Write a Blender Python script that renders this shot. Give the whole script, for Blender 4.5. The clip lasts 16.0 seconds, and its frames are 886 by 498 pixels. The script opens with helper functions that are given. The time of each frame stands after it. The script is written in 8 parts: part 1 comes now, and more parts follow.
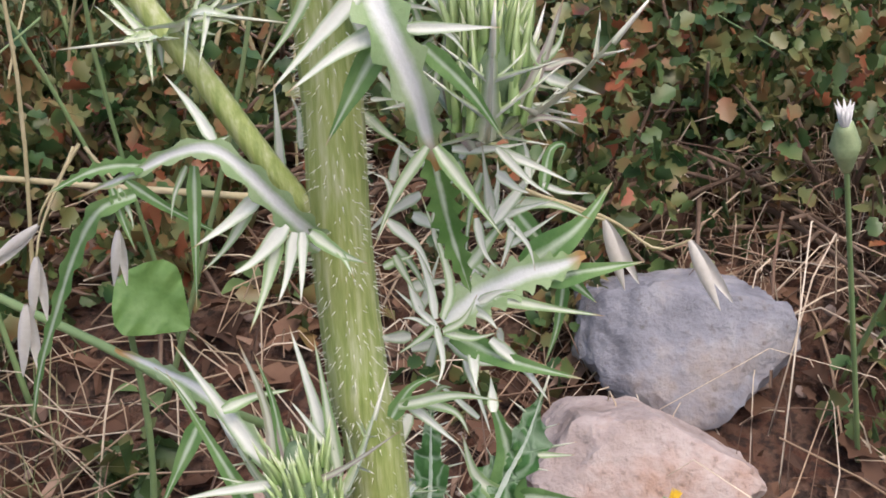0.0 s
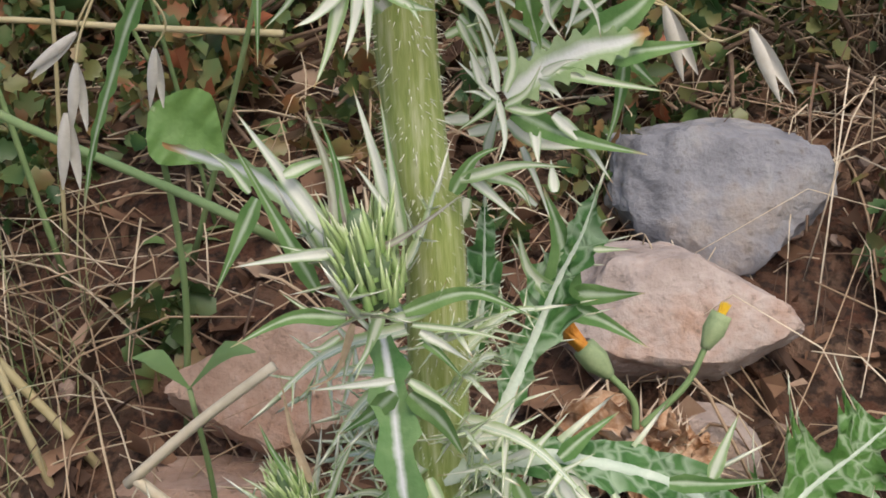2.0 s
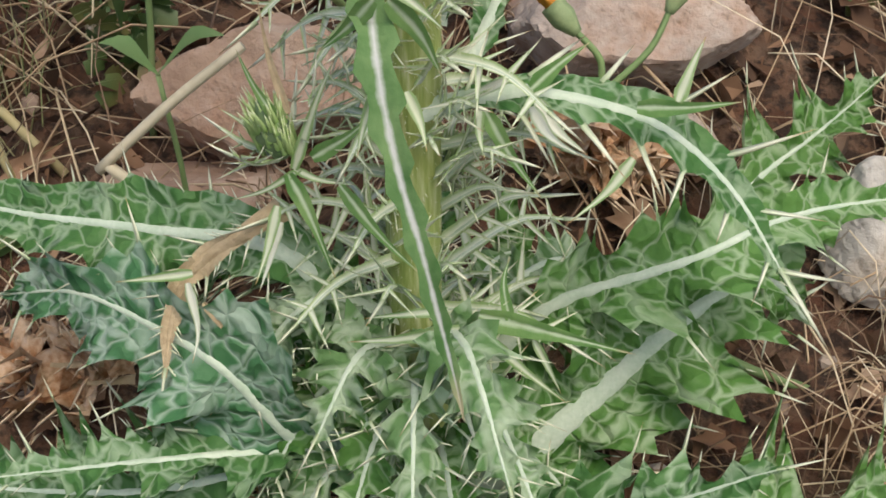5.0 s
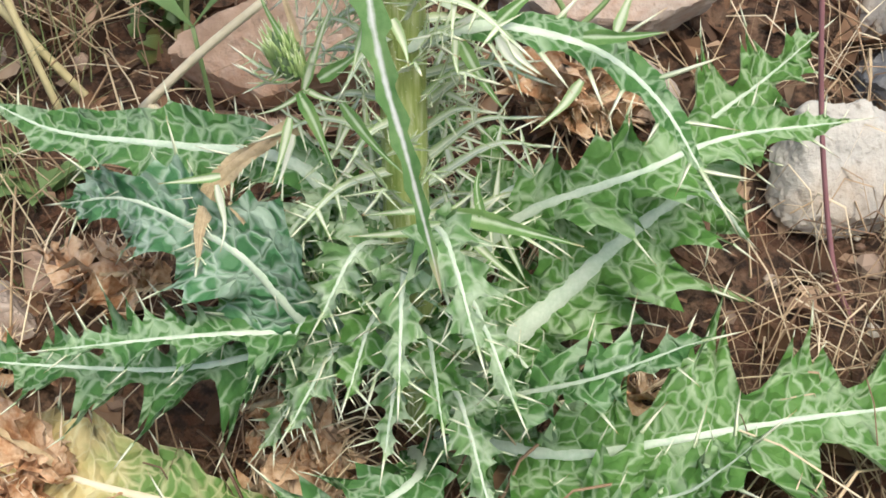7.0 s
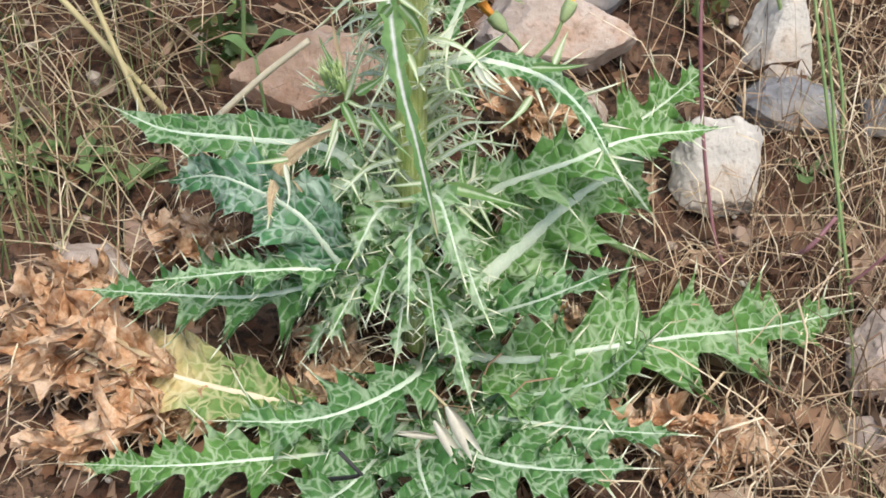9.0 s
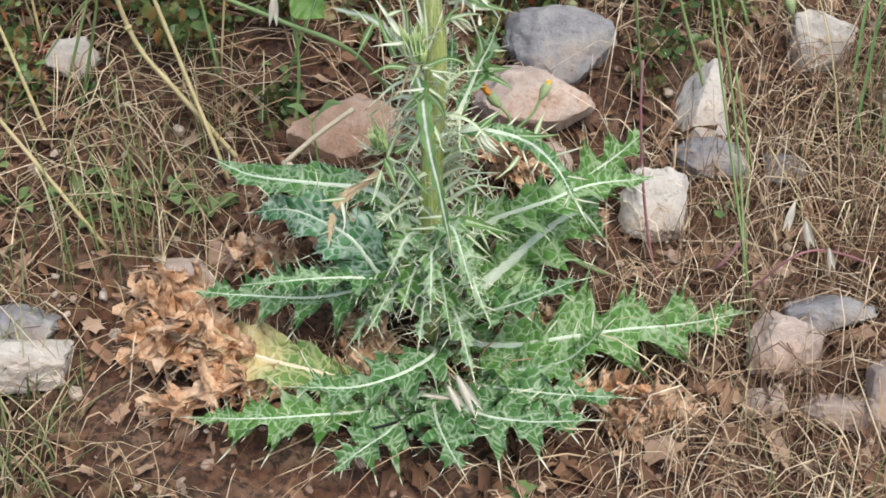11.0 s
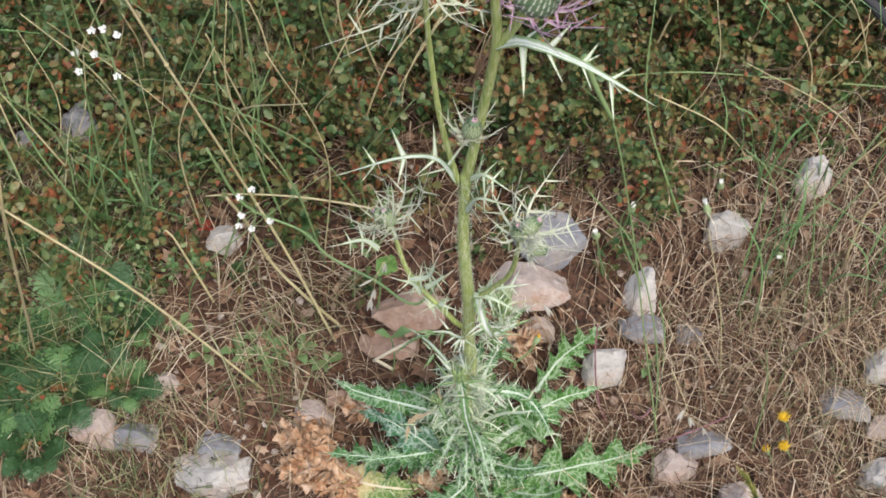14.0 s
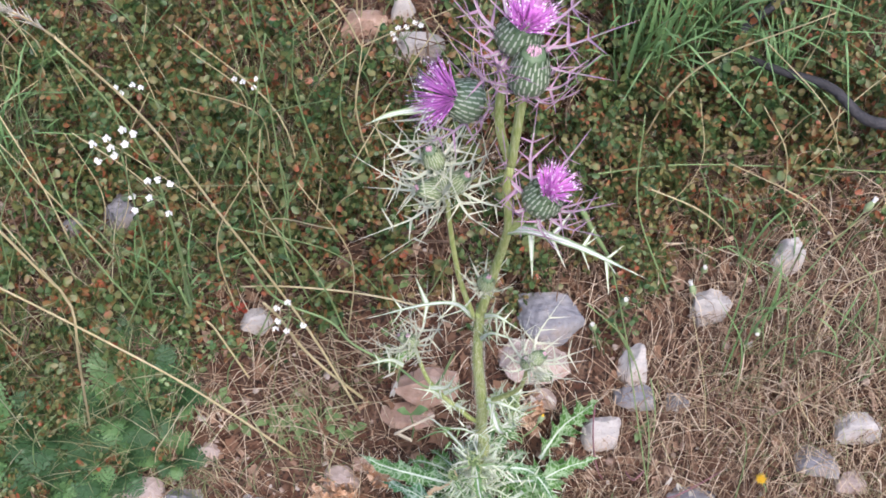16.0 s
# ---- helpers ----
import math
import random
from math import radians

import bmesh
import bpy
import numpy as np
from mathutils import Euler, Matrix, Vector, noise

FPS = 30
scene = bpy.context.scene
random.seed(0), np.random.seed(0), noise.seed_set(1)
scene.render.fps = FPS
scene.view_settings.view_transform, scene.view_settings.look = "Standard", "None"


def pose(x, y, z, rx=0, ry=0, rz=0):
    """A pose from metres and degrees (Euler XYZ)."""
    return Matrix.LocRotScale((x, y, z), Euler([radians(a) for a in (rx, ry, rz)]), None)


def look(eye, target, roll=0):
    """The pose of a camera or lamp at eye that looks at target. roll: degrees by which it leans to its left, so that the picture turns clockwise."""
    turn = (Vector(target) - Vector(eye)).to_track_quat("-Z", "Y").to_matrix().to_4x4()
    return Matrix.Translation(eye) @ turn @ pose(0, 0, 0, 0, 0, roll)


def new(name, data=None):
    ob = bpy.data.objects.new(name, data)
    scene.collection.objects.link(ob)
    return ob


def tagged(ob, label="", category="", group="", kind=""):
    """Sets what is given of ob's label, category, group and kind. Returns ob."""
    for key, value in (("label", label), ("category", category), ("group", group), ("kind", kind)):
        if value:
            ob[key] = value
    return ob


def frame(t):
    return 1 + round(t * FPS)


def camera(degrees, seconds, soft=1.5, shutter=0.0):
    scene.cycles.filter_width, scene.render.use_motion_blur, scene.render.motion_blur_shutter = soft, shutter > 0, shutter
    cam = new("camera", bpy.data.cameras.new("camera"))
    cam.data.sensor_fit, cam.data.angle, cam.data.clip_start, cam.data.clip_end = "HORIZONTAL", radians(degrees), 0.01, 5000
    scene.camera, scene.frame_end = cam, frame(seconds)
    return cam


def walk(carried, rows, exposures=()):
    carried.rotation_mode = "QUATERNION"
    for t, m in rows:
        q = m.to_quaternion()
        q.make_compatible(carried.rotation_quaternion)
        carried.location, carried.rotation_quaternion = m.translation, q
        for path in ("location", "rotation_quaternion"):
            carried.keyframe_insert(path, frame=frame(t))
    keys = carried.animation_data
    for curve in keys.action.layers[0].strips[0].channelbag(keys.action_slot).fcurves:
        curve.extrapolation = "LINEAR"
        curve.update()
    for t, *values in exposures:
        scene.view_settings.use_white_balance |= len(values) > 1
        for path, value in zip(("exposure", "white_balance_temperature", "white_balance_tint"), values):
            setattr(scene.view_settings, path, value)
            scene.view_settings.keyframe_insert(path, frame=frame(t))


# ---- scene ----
cam = camera(38.0, 16.0, soft=1.7)
PATH = [
    (0, (0.0334, -0.1266, 0.2260), (-0.0120, 0.3260, 0.0184), -2.14),
    (0.5, (0.0299, -0.1267, 0.2223), (-0.0109, 0.3209, 0.0032), -1.79),
    (1, (0.0276, -0.1275, 0.2184), (-0.0146, 0.3173, -0.0059), -1.95),
    (1.5, (0.0257, -0.1299, 0.2115), (-0.0216, 0.3122, -0.0173), -1.82),
    (2, (0.0242, -0.1337, 0.2047), (-0.0197, 0.3077, -0.0260), -2.14),
    (2.5, (0.0211, -0.1357, 0.2003), (-0.0159, 0.2973, -0.0470), -2.45),
    (3, (0.0196, -0.1400, 0.1961), (-0.0104, 0.2860, -0.0640), -1.93),
    (3.5, (0.0218, -0.1415, 0.1937), (-0.0091, 0.2789, -0.0752), -1.78),
    (4, (0.0227, -0.1438, 0.1898), (-0.0063, 0.2730, -0.0847), -1.63),
    (4.5, (0.0226, -0.1497, 0.1851), (-0.0042, 0.2635, -0.0952), -1.62),
    (5, (0.0206, -0.1534, 0.1810), (-0.0021, 0.2556, -0.1057), -1.39),
    (7.5, (0.0329, -0.2372, 0.1969), (-0.0022, 0.1757, -0.0829), -2.04),
    (8, (0.0307, -0.2778, 0.2179), (0.0046, 0.1371, -0.0599), -1.26),
    (8.5, (0.0317, -0.2892, 0.2258), (0.0066, 0.1261, -0.0514), -1.07),
    (9, (0.0322, -0.3125, 0.2389), (0.0108, 0.1075, -0.0317), -0.59),
    (11.5, (0.0174, -0.4480, 0.3519), (0.0115, -0.0236, 0.0876), 0.78),
    (12, (0.0148, -0.4477, 0.4086), (0.0090, -0.0337, 0.1282), -0.07),
    (12.5, (0.0006, -0.4603, 0.5280), (0.0006, -0.0801, 0.2034), 0.03),
    (13, (-0.0042, -0.4461, 0.6675), (-0.0043, -0.1058, 0.3012), 0.57),
    (13.5, (0.0002, -0.4189, 0.7780), (-0.0049, -0.1133, 0.3823), 0.91),
    (14, (-0.0079, -0.3986, 0.8545), (-0.0117, -0.1110, 0.4455), 1.40),
    (14.5, (-0.0116, -0.3858, 0.9190), (-0.0152, -0.1125, 0.5004), 1.25),
    (15, (-0.0113, -0.3764, 0.9585), (-0.0144, -0.1085, 0.5363), 0.23),
    (15.5, (-0.0109, -0.3675, 0.9823), (-0.0162, -0.0998, 0.5600), -0.24),
    (16, (-0.0253, -0.3579, 1.0075), (-0.0260, -0.0915, 0.5843), 1.11),
]
walk(cam, [(t, look(eye, target, roll)) for t, eye, target, roll in PATH], [(0, 0.58, 6500, 19), (1, 0.42, 6800, 13), (2.5, 0.32, 6900, 12), (5, 0.32, 7100, 7), (7.5, 0.97, 6900, 4), (8.0, 1.09, 6850, 5), (8.5, 0.95, 6850, 5), (9, 0.77, 6800, 6), (11.5, 0.62, 6750, 7), (12.5, 0.38, 6800, 7), (13.5, 0.45, 6700, 8), (15, 0.81, 6400, 13), (16, 0.81, 6200, 19)])

# ---- light: a bright, thinly overcast sky ----
world = bpy.data.worlds.new("sky")
scene.world = world
world.use_nodes = True
wn = world.node_tree
sky = wn.nodes.new("ShaderNodeTexSky")
sky.sky_type = "NISHITA"
sky.sun_disc = False
sky.sun_elevation = radians(58)
sky.sun_rotation = radians(149)
sky.dust_density = 3.0
sky.ozone_density = 1.0
wn.links.new(sky.outputs[0], wn.nodes["Background"].inputs[0])
wn.nodes["Background"].inputs[1].default_value = 0.15
sun_data = bpy.data.lights.new("sun", "SUN")
sun_data.energy = 1.6
sun_data.angle = radians(35)
sun_data.color = (1.0, 0.95, 0.86)
sun = new("sun", sun_data)
sun.matrix_world = look((0.30, -0.50, 1.2), (0, 0, 0))


# ---- materials ----
def node_mat(name, rough=0.6):
    m = bpy.data.materials.new(name)
    m.use_nodes = True
    t = m.node_tree
    b = t.nodes["Principled BSDF"]
    b.inputs["Roughness"].default_value = rough
    return m, t, b


def ramp(t, fac, stops):
    r = t.nodes.new("ShaderNodeValToRGB")
    e = r.color_ramp.elements
    while len(e) < len(stops):
        e.new(0.5)
    for k, (p, c) in zip(e, stops):
        k.position, k.color = p, (*c, 1)
    t.links.new(fac, r.inputs[0])
    return r.outputs[0]


def mix(t, fac, a, b, mode="MIX"):
    n = t.nodes.new("ShaderNodeMix")
    n.data_type, n.blend_type = "RGBA", mode
    for sock, v in ((n.inputs[0], fac), (n.inputs[6], a), (n.inputs[7], b)):
        if isinstance(v, bpy.types.NodeSocket):
            t.links.new(v, sock)
        else:
            sock.default_value = v if isinstance(v, float) else (*v, 1)
    return n.outputs[2]


def noise_of(t, vec, scale, detail=4.0, rough=0.6):
    n = t.nodes.new("ShaderNodeTexNoise")
    n.inputs["Scale"].default_value, n.inputs["Detail"].default_value, n.inputs["Roughness"].default_value = scale, detail, rough
    if vec is not None:
        t.links.new(vec, n.inputs["Vector"])
    return n.outputs[0]


def maths(t, op, a, b=0.5, c=0.5):
    n = t.nodes.new("ShaderNodeMath")
    n.operation = op
    for sock, v in zip(n.inputs, (a, b, c)):
        if isinstance(v, bpy.types.NodeSocket):
            t.links.new(v, sock)
        else:
            sock.default_value = v
    return n.outputs[0]


def bump(t, b, height, strength, dist):
    n = t.nodes.new("ShaderNodeBump")
    n.inputs["Strength"].default_value, n.inputs["Distance"].default_value = strength, dist
    t.links.new(height, n.inputs["Height"])
    t.links.new(n.outputs[0], b.inputs["Normal"])


def thin(t, b, colour, amount):
    """Light passing through a thin leaf."""
    out = t.nodes["Material Output"]
    tr = t.nodes.new("ShaderNodeBsdfTranslucent")
    mx = t.nodes.new("ShaderNodeMixShader")
    mx.inputs[0].default_value = amount
    t.links.new(colour, tr.inputs[0])
    t.links.new(b.outputs[0], mx.inputs[1])
    t.links.new(tr.outputs[0], mx.inputs[2])
    t.links.new(mx.outputs[0], out.inputs[0])


def coords(t, which="Object"):
    return t.nodes.new("ShaderNodeTexCoord").outputs[which]


def island(t):
    return t.nodes.new("ShaderNodeNewGeometry").outputs["Random Per Island"]


def plain_mat(name, stops, rough=0.6, scale=60.0, bump_scale=400.0, bump_amt=0.4, bump_dist=0.0006, through_amt=0.0):
    """Colour from noise at two scales with a fine relief."""
    m, t, b = node_mat(name, rough)
    o = coords(t)
    f = maths(t, "MULTIPLY_ADD", noise_of(t, o, scale * 6, 3.0), 0.4, maths(t, "MULTIPLY", noise_of(t, o, scale), 0.6))
    c = ramp(t, f, stops)
    t.links.new(c, b.inputs["Base Color"])
    bump(t, b, noise_of(t, o, bump_scale, 5.0), bump_amt, bump_dist)
    if through_amt:
        thin(t, b, c, through_amt)
    return m


def island_mat(name, stops, rough=0.6, through_amt=0.0, scale=150.0):
    """Each separate piece takes its own tone."""
    m, t, b = node_mat(name, rough)
    o = coords(t)
    f = maths(t, "MULTIPLY_ADD", noise_of(t, o, scale), 0.3, maths(t, "MULTIPLY_ADD", island(t), 0.9, -0.1))
    c = ramp(t, f, stops)
    t.links.new(c, b.inputs["Base Color"])
    if through_amt:
        thin(t, b, c, through_amt)
    return m


def leaf_mat(name, dark, light, vein, vein_width=0.03, cell=150.0, rough=0.45, patch=None, brown=None):
    """A thistle blade: green cells between a net of pale veins. The UV is in metres, across and along."""
    m, t, b = node_mat(name, rough)
    b.inputs["Specular IOR Level"].default_value = 0.3
    uv = t.nodes.new("ShaderNodeUVMap").outputs[0]
    o = coords(t)
    warp = t.nodes.new("ShaderNodeVectorMath")
    warp.operation = "MULTIPLY_ADD"
    nz = t.nodes.new("ShaderNodeTexNoise")
    nz.inputs["Scale"].default_value = 220.0
    t.links.new(uv, nz.inputs["Vector"])
    t.links.new(nz.outputs["Color"], warp.inputs[0])
    warp.inputs[1].default_value = (0.004, 0.004, 0)
    t.links.new(uv, warp.inputs[2])
    v = t.nodes.new("ShaderNodeTexVoronoi")
    v.feature = "DISTANCE_TO_EDGE"
    v.inputs["Scale"].default_value = cell
    t.links.new(warp.outputs[0], v.inputs["Vector"])
    v2 = t.nodes.new("ShaderNodeTexVoronoi")
    v2.feature = "DISTANCE_TO_EDGE"
    v2.inputs["Scale"].default_value = cell * 0.38
    t.links.new(warp.outputs[0], v2.inputs["Vector"])
    n1 = noise_of(t, o, 90.0)
    green = ramp(t, maths(t, "MULTIPLY_ADD", noise_of(t, o, 500.0), 0.35, maths(t, "MULTIPLY", n1, 0.7)), [(0.3, dark), (0.7, light)])
    if patch:
        # from the green foot to the dying end
        sep = t.nodes.new("ShaderNodeSeparateXYZ")
        t.links.new(uv, sep.inputs[0])
        along = maths(t, "MULTIPLY_ADD", noise_of(t, o, 70.0), 0.05, maths(t, "ADD", sep.outputs[1], -0.025))
        green = mix(t, ramp(t, along, [(0.030, (1, 1, 1)), (0.046, (0, 0, 0))]), green, patch)
        green = mix(t, ramp(t, along, [(0.062, (0, 0, 0)), (0.072, (1, 1, 1))]), green, brown)
    fine = ramp(t, v.outputs["Distance"], [(0.0, (0.9, 0.9, 0.9)), (vein_width, (0.62, 0.62, 0.62)), (vein_width * 2.7, (0, 0, 0))])
    main = ramp(t, v2.outputs["Distance"], [(0.0, (1, 1, 1)), (vein_width * 0.6, (0.8, 0.8, 0.8)), (vein_width * 1.5, (0, 0, 0))])
    net = maths(t, "MULTIPLY", maths(t, "MAXIMUM", fine, main), maths(t, "MULTIPLY_ADD", n1, 0.9, 0.14))
    c = mix(t, net, green, vein)
    t.links.new(c, b.inputs["Base Color"])
    hgt = maths(t, "MULTIPLY_ADD", noise_of(t, o, 900.0), 0.15, ramp(t, v.outputs["Distance"], [(0.0, (0, 0, 0)), (0.35, (1, 1, 1))]))
    bump(t, b, hgt, 0.7, 0.0012)
    thin(t, b, c, 0.32)
    return m


def spine_mat(name, base, mid, tip):
    """Along a spine, from its foot to its point (UV y from 0 to 1)."""
    m, t, b = node_mat(name, 0.4)
    sep = t.nodes.new("ShaderNodeSeparateXYZ")
    t.links.new(t.nodes.new("ShaderNodeUVMap").outputs[0], sep.inputs[0])
    f = maths(t, "MULTIPLY_ADD", noise_of(t, coords(t), 600.0), 0.15, maths(t, "MULTIPLY_ADD", sep.outputs[1], 1.0, -0.07))
    c = ramp(t, f, [(0.0, base), (0.35, mid), (0.72, mid), (0.95, tip)])
    t.links.new(c, b.inputs["Base Color"])
    return m


M_STEM, _t, _b = node_mat("thistle_stem", 0.5)
_o = coords(_t)
_m = _t.nodes.new("ShaderNodeMapping")
_m.inputs["Scale"].default_value = (1.0, 1.0, 0.12)
_t.links.new(_o, _m.inputs[0])
_c = ramp(_t, noise_of(_t, _m.outputs[0], 900.0, 3.0), [(0.32, (0.21, 0.29, 0.07)), (0.5, (0.33, 0.40, 0.13)), (0.66, (0.50, 0.54, 0.30))])
_c = mix(_t, ramp(_t, noise_of(_t, _o, 45.0), [(0.4, (0, 0, 0)), (0.75, (0.5, 0.5, 0.5))]), _c, (0.33, 0.33, 0.12))
_t.links.new(_c, _b.inputs["Base Color"])
bump(_t, _b, noise_of(_t, _m.outputs[0], 900.0, 4.0), 0.5, 0.0006)
M_HAIR = plain_mat("stem_hair", [(0.3, (0.6, 0.62, 0.45)), (0.7, (0.8, 0.8, 0.68))], 0.5)
M_LEAF = leaf_mat("thistle_leaf", (0.042, 0.145, 0.040), (0.108, 0.252, 0.076), (0.50, 0.63, 0.46), 0.036, 255.0)
M_LEAF_PALE = leaf_mat("thistle_leaf_light", (0.060, 0.180, 0.036), (0.138, 0.300, 0.076), (0.52, 0.65, 0.45), 0.036, 240.0)
M_LEAF_BLUE = leaf_mat("thistle_leaf_bluish", (0.05, 0.18, 0.075), (0.10, 0.25, 0.11), (0.58, 0.69, 0.62), 0.048, 230.0)
# felted inner leaf, its colour lightened to offset shade inside the rosette
M_LEAF_CORE = leaf_mat("felted_leaf_lightened", (0.085, 0.205, 0.068), (0.185, 0.335, 0.135), (0.60, 0.70, 0.55), 0.055, 240.0)
M_LEAF_YEL = leaf_mat("yellowing_leaf", (0.60, 0.47, 0.19), (0.72, 0.61, 0.33), (0.80, 0.74, 0.46), 0.034, 250.0, patch=(0.16, 0.30, 0.08), brown=(0.50, 0.31, 0.19))


def felt_mat(name, white, green, edge, start, end, tip=None, rough=0.65):
    """A narrow upper leaf: a white felted middle that turns to green towards the margins (UV x from -1 to 1 across)."""
    m, t, b = node_mat(name, rough)
    b.inputs["Specular IOR Level"].default_value = 0.2
    o = coords(t)
    sep = t.nodes.new("ShaderNodeSeparateXYZ")
    t.links.new(t.nodes.new("ShaderNodeUVMap").outputs[0], sep.inputs[0])
    across = maths(t, "ABSOLUTE", sep.outputs[0])
    f = maths(t, "MULTIPLY_ADD", noise_of(t, o, 260.0, 3.0), 0.5, maths(t, "ADD", across, -0.25))
    tone = mix(t, ramp(t, noise_of(t, o, 120.0), [(0.35, (0, 0, 0)), (0.65, (1, 1, 1))]), green, edge)
    c = mix(t, ramp(t, f, [(start, (0, 0, 0)), (end, (1, 1, 1))]), white, tone)
    if tip:
        c = mix(t, ramp(t, sep.outputs[1], [(0.86, (0, 0, 0)), (0.97, (1, 1, 1))]), c, tip)
    t.links.new(c, b.inputs["Base Color"])
    bump(t, b, noise_of(t, o, 1200.0, 4.0), 0.4, 0.0004)
    thin(t, b, c, 0.25)
    return m


M_LEAF_WHITE = felt_mat("white_leaf", (0.76, 0.78, 0.77), (0.20, 0.33, 0.14), (0.34, 0.44, 0.26), 0.32, 0.7)
M_STRAP = felt_mat("white_ribbed_leaf", (0.73, 0.75, 0.71), (0.24, 0.37, 0.16), (0.38, 0.49, 0.27), 0.18, 0.62, (0.42, 0.25, 0.10))
M_LOBE_WHITE = felt_mat("white_lobe", (0.74, 0.76, 0.67), (0.28, 0.40, 0.20), (0.44, 0.53, 0.35), 0.5, 0.9, (0.42, 0.25, 0.10))
M_LOBE = felt_mat("pale_lobe", (0.66, 0.71, 0.56), (0.21, 0.35, 0.13), (0.36, 0.48, 0.25), 0.26, 0.68, (0.42, 0.25, 0.10))
M_LOBE_GREEN = felt_mat("green_lobe", (0.50, 0.60, 0.43), (0.10, 0.22, 0.065), (0.19, 0.32, 0.115), 0.04, 0.38, (0.55, 0.45, 0.28))
M_LEAF_TIP = felt_mat("green_leaf_tip", (0.55, 0.64, 0.48), (0.10, 0.22, 0.055), (0.18, 0.31, 0.10), 0.0, 0.24)
M_LEAF_MID = felt_mat("ribbed_leaf", (0.66, 0.68, 0.68), (0.085, 0.20, 0.065), (0.20, 0.33, 0.14), 0.06, 0.34, (0.60, 0.52, 0.36))
M_BRACT_PINK = felt_mat("pinkish_bract", (0.58, 0.60, 0.48), (0.28, 0.33, 0.17), (0.45, 0.36, 0.36), 0.25, 0.6, (0.45, 0.28, 0.14))
M_STAR = felt_mat("felted_upper_leaf", (0.73, 0.76, 0.66), (0.28, 0.42, 0.17), (0.44, 0.54, 0.30), 0.28, 0.85)
M_DRYLEAF = plain_mat("dead_thistle_leaf", [(0.30, (0.27, 0.115, 0.052)), (0.43, (0.47, 0.245, 0.125)), (0.54, (0.64, 0.44, 0.295)), (0.72, (0.77, 0.62, 0.49))], 0.85, 85.0, 420.0, 0.9, 0.0015, 0.15)
M_SPINE_DRY = spine_mat("dry_spine", (0.55, 0.38, 0.25), (0.70, 0.56, 0.42), (0.55, 0.40, 0.27))
M_DRYPALE = plain_mat("withered_leaf", [(0.25, (0.36, 0.26, 0.15)), (0.6, (0.52, 0.41, 0.27)), (0.8, (0.6, 0.5, 0.38))], 0.8, 120.0, 700.0, 0.6, 0.001, 0.1)
M_RIB = plain_mat("white_midrib", [(0.3, (0.36, 0.47, 0.35)), (0.7, (0.57, 0.63, 0.54))], 0.5, 200.0, 900.0, 0.3)
M_SPINE = spine_mat("spine", (0.33, 0.42, 0.24), (0.68, 0.70, 0.55), (0.45, 0.26, 0.10))
M_SPINE_PURPLE = spine_mat("purple_spine", (0.34, 0.36, 0.24), (0.42, 0.26, 0.40), (0.5, 0.36, 0.36))
M_SPINE_PALE = spine_mat("pale_spine", (0.46, 0.52, 0.38), (0.74, 0.75, 0.64), (0.62, 0.5, 0.36))
M_BRACT = plain_mat("pale_bract", [(0.3, (0.40, 0.44, 0.30)), (0.7, (0.62, 0.62, 0.51))], 0.5, 200.0)
M_BRACT_PURPLE = plain_mat("purplish_bract", [(0.3, (0.36, 0.19, 0.32)), (0.7, (0.50, 0.36, 0.45))], 0.5, 200.0)
M_STRAWPALE = plain_mat("bleached_straw", [(0.3, (0.55, 0.47, 0.33)), (0.7, (0.70, 0.63, 0.50))], 0.6, 60.0)
M_HEAD = plain_mat("involucre", [(0.3, (0.08, 0.14, 0.07)), (0.7, (0.15, 0.22, 0.11))], 0.5, 300.0)
M_SCALE = spine_mat("bract_scale", (0.045, 0.10, 0.045), (0.12, 0.19, 0.10), (0.55, 0.60, 0.48))
M_SCALE_BUD = spine_mat("bud_scale", (0.16, 0.28, 0.08), (0.32, 0.43, 0.18), (0.66, 0.68, 0.52))
M_SCALE_CLOSED = spine_mat("closed_bud_scale", (0.11, 0.18, 0.065), (0.25, 0.33, 0.16), (0.60, 0.62, 0.48))
M_FLORET = spine_mat("floret", (0.74, 0.48, 0.74), (0.66, 0.22, 0.64), (0.72, 0.34, 0.72))
M_FLORET_PINK = spine_mat("bud_floret", (0.6, 0.45, 0.5), (0.66, 0.40, 0.52), (0.75, 0.6, 0.65))
M_ANTHER = plain_mat("anther", [(0.3, (0.75, 0.68, 0.75)), (0.7, (0.85, 0.8, 0.85))], 0.6)

M_SOIL, _t, _b = node_mat("soil", 0.95)
_o = coords(_t)
_c = ramp(_t, noise_of(_t, _o, 9.0, 8.0, 0.7), [(0.3, (0.046, 0.020, 0.013)), (0.5, (0.098, 0.040, 0.022)), (0.7, (0.16, 0.078, 0.046))])
_c = mix(_t, ramp(_t, noise_of(_t, _o, 70.0, 5.0), [(0.42, (0, 0, 0)), (0.62, (0.85, 0.85, 0.85))]), _c, (0.19, 0.12, 0.082))
_c = mix(_t, ramp(_t, noise_of(_t, _o, 260.0, 3.0), [(0.48, (0, 0, 0)), (0.6, (0.85, 0.85, 0.85))]), _c, (0.03, 0.018, 0.013))
_t.links.new(_c, _b.inputs["Base Color"])
bump(_t, _b, maths(_t, "ADD", noise_of(_t, _o, 180.0, 6.0), maths(_t, "MULTIPLY", noise_of(_t, _o, 40.0, 4.0), 1.6)), 1.0, 0.006)


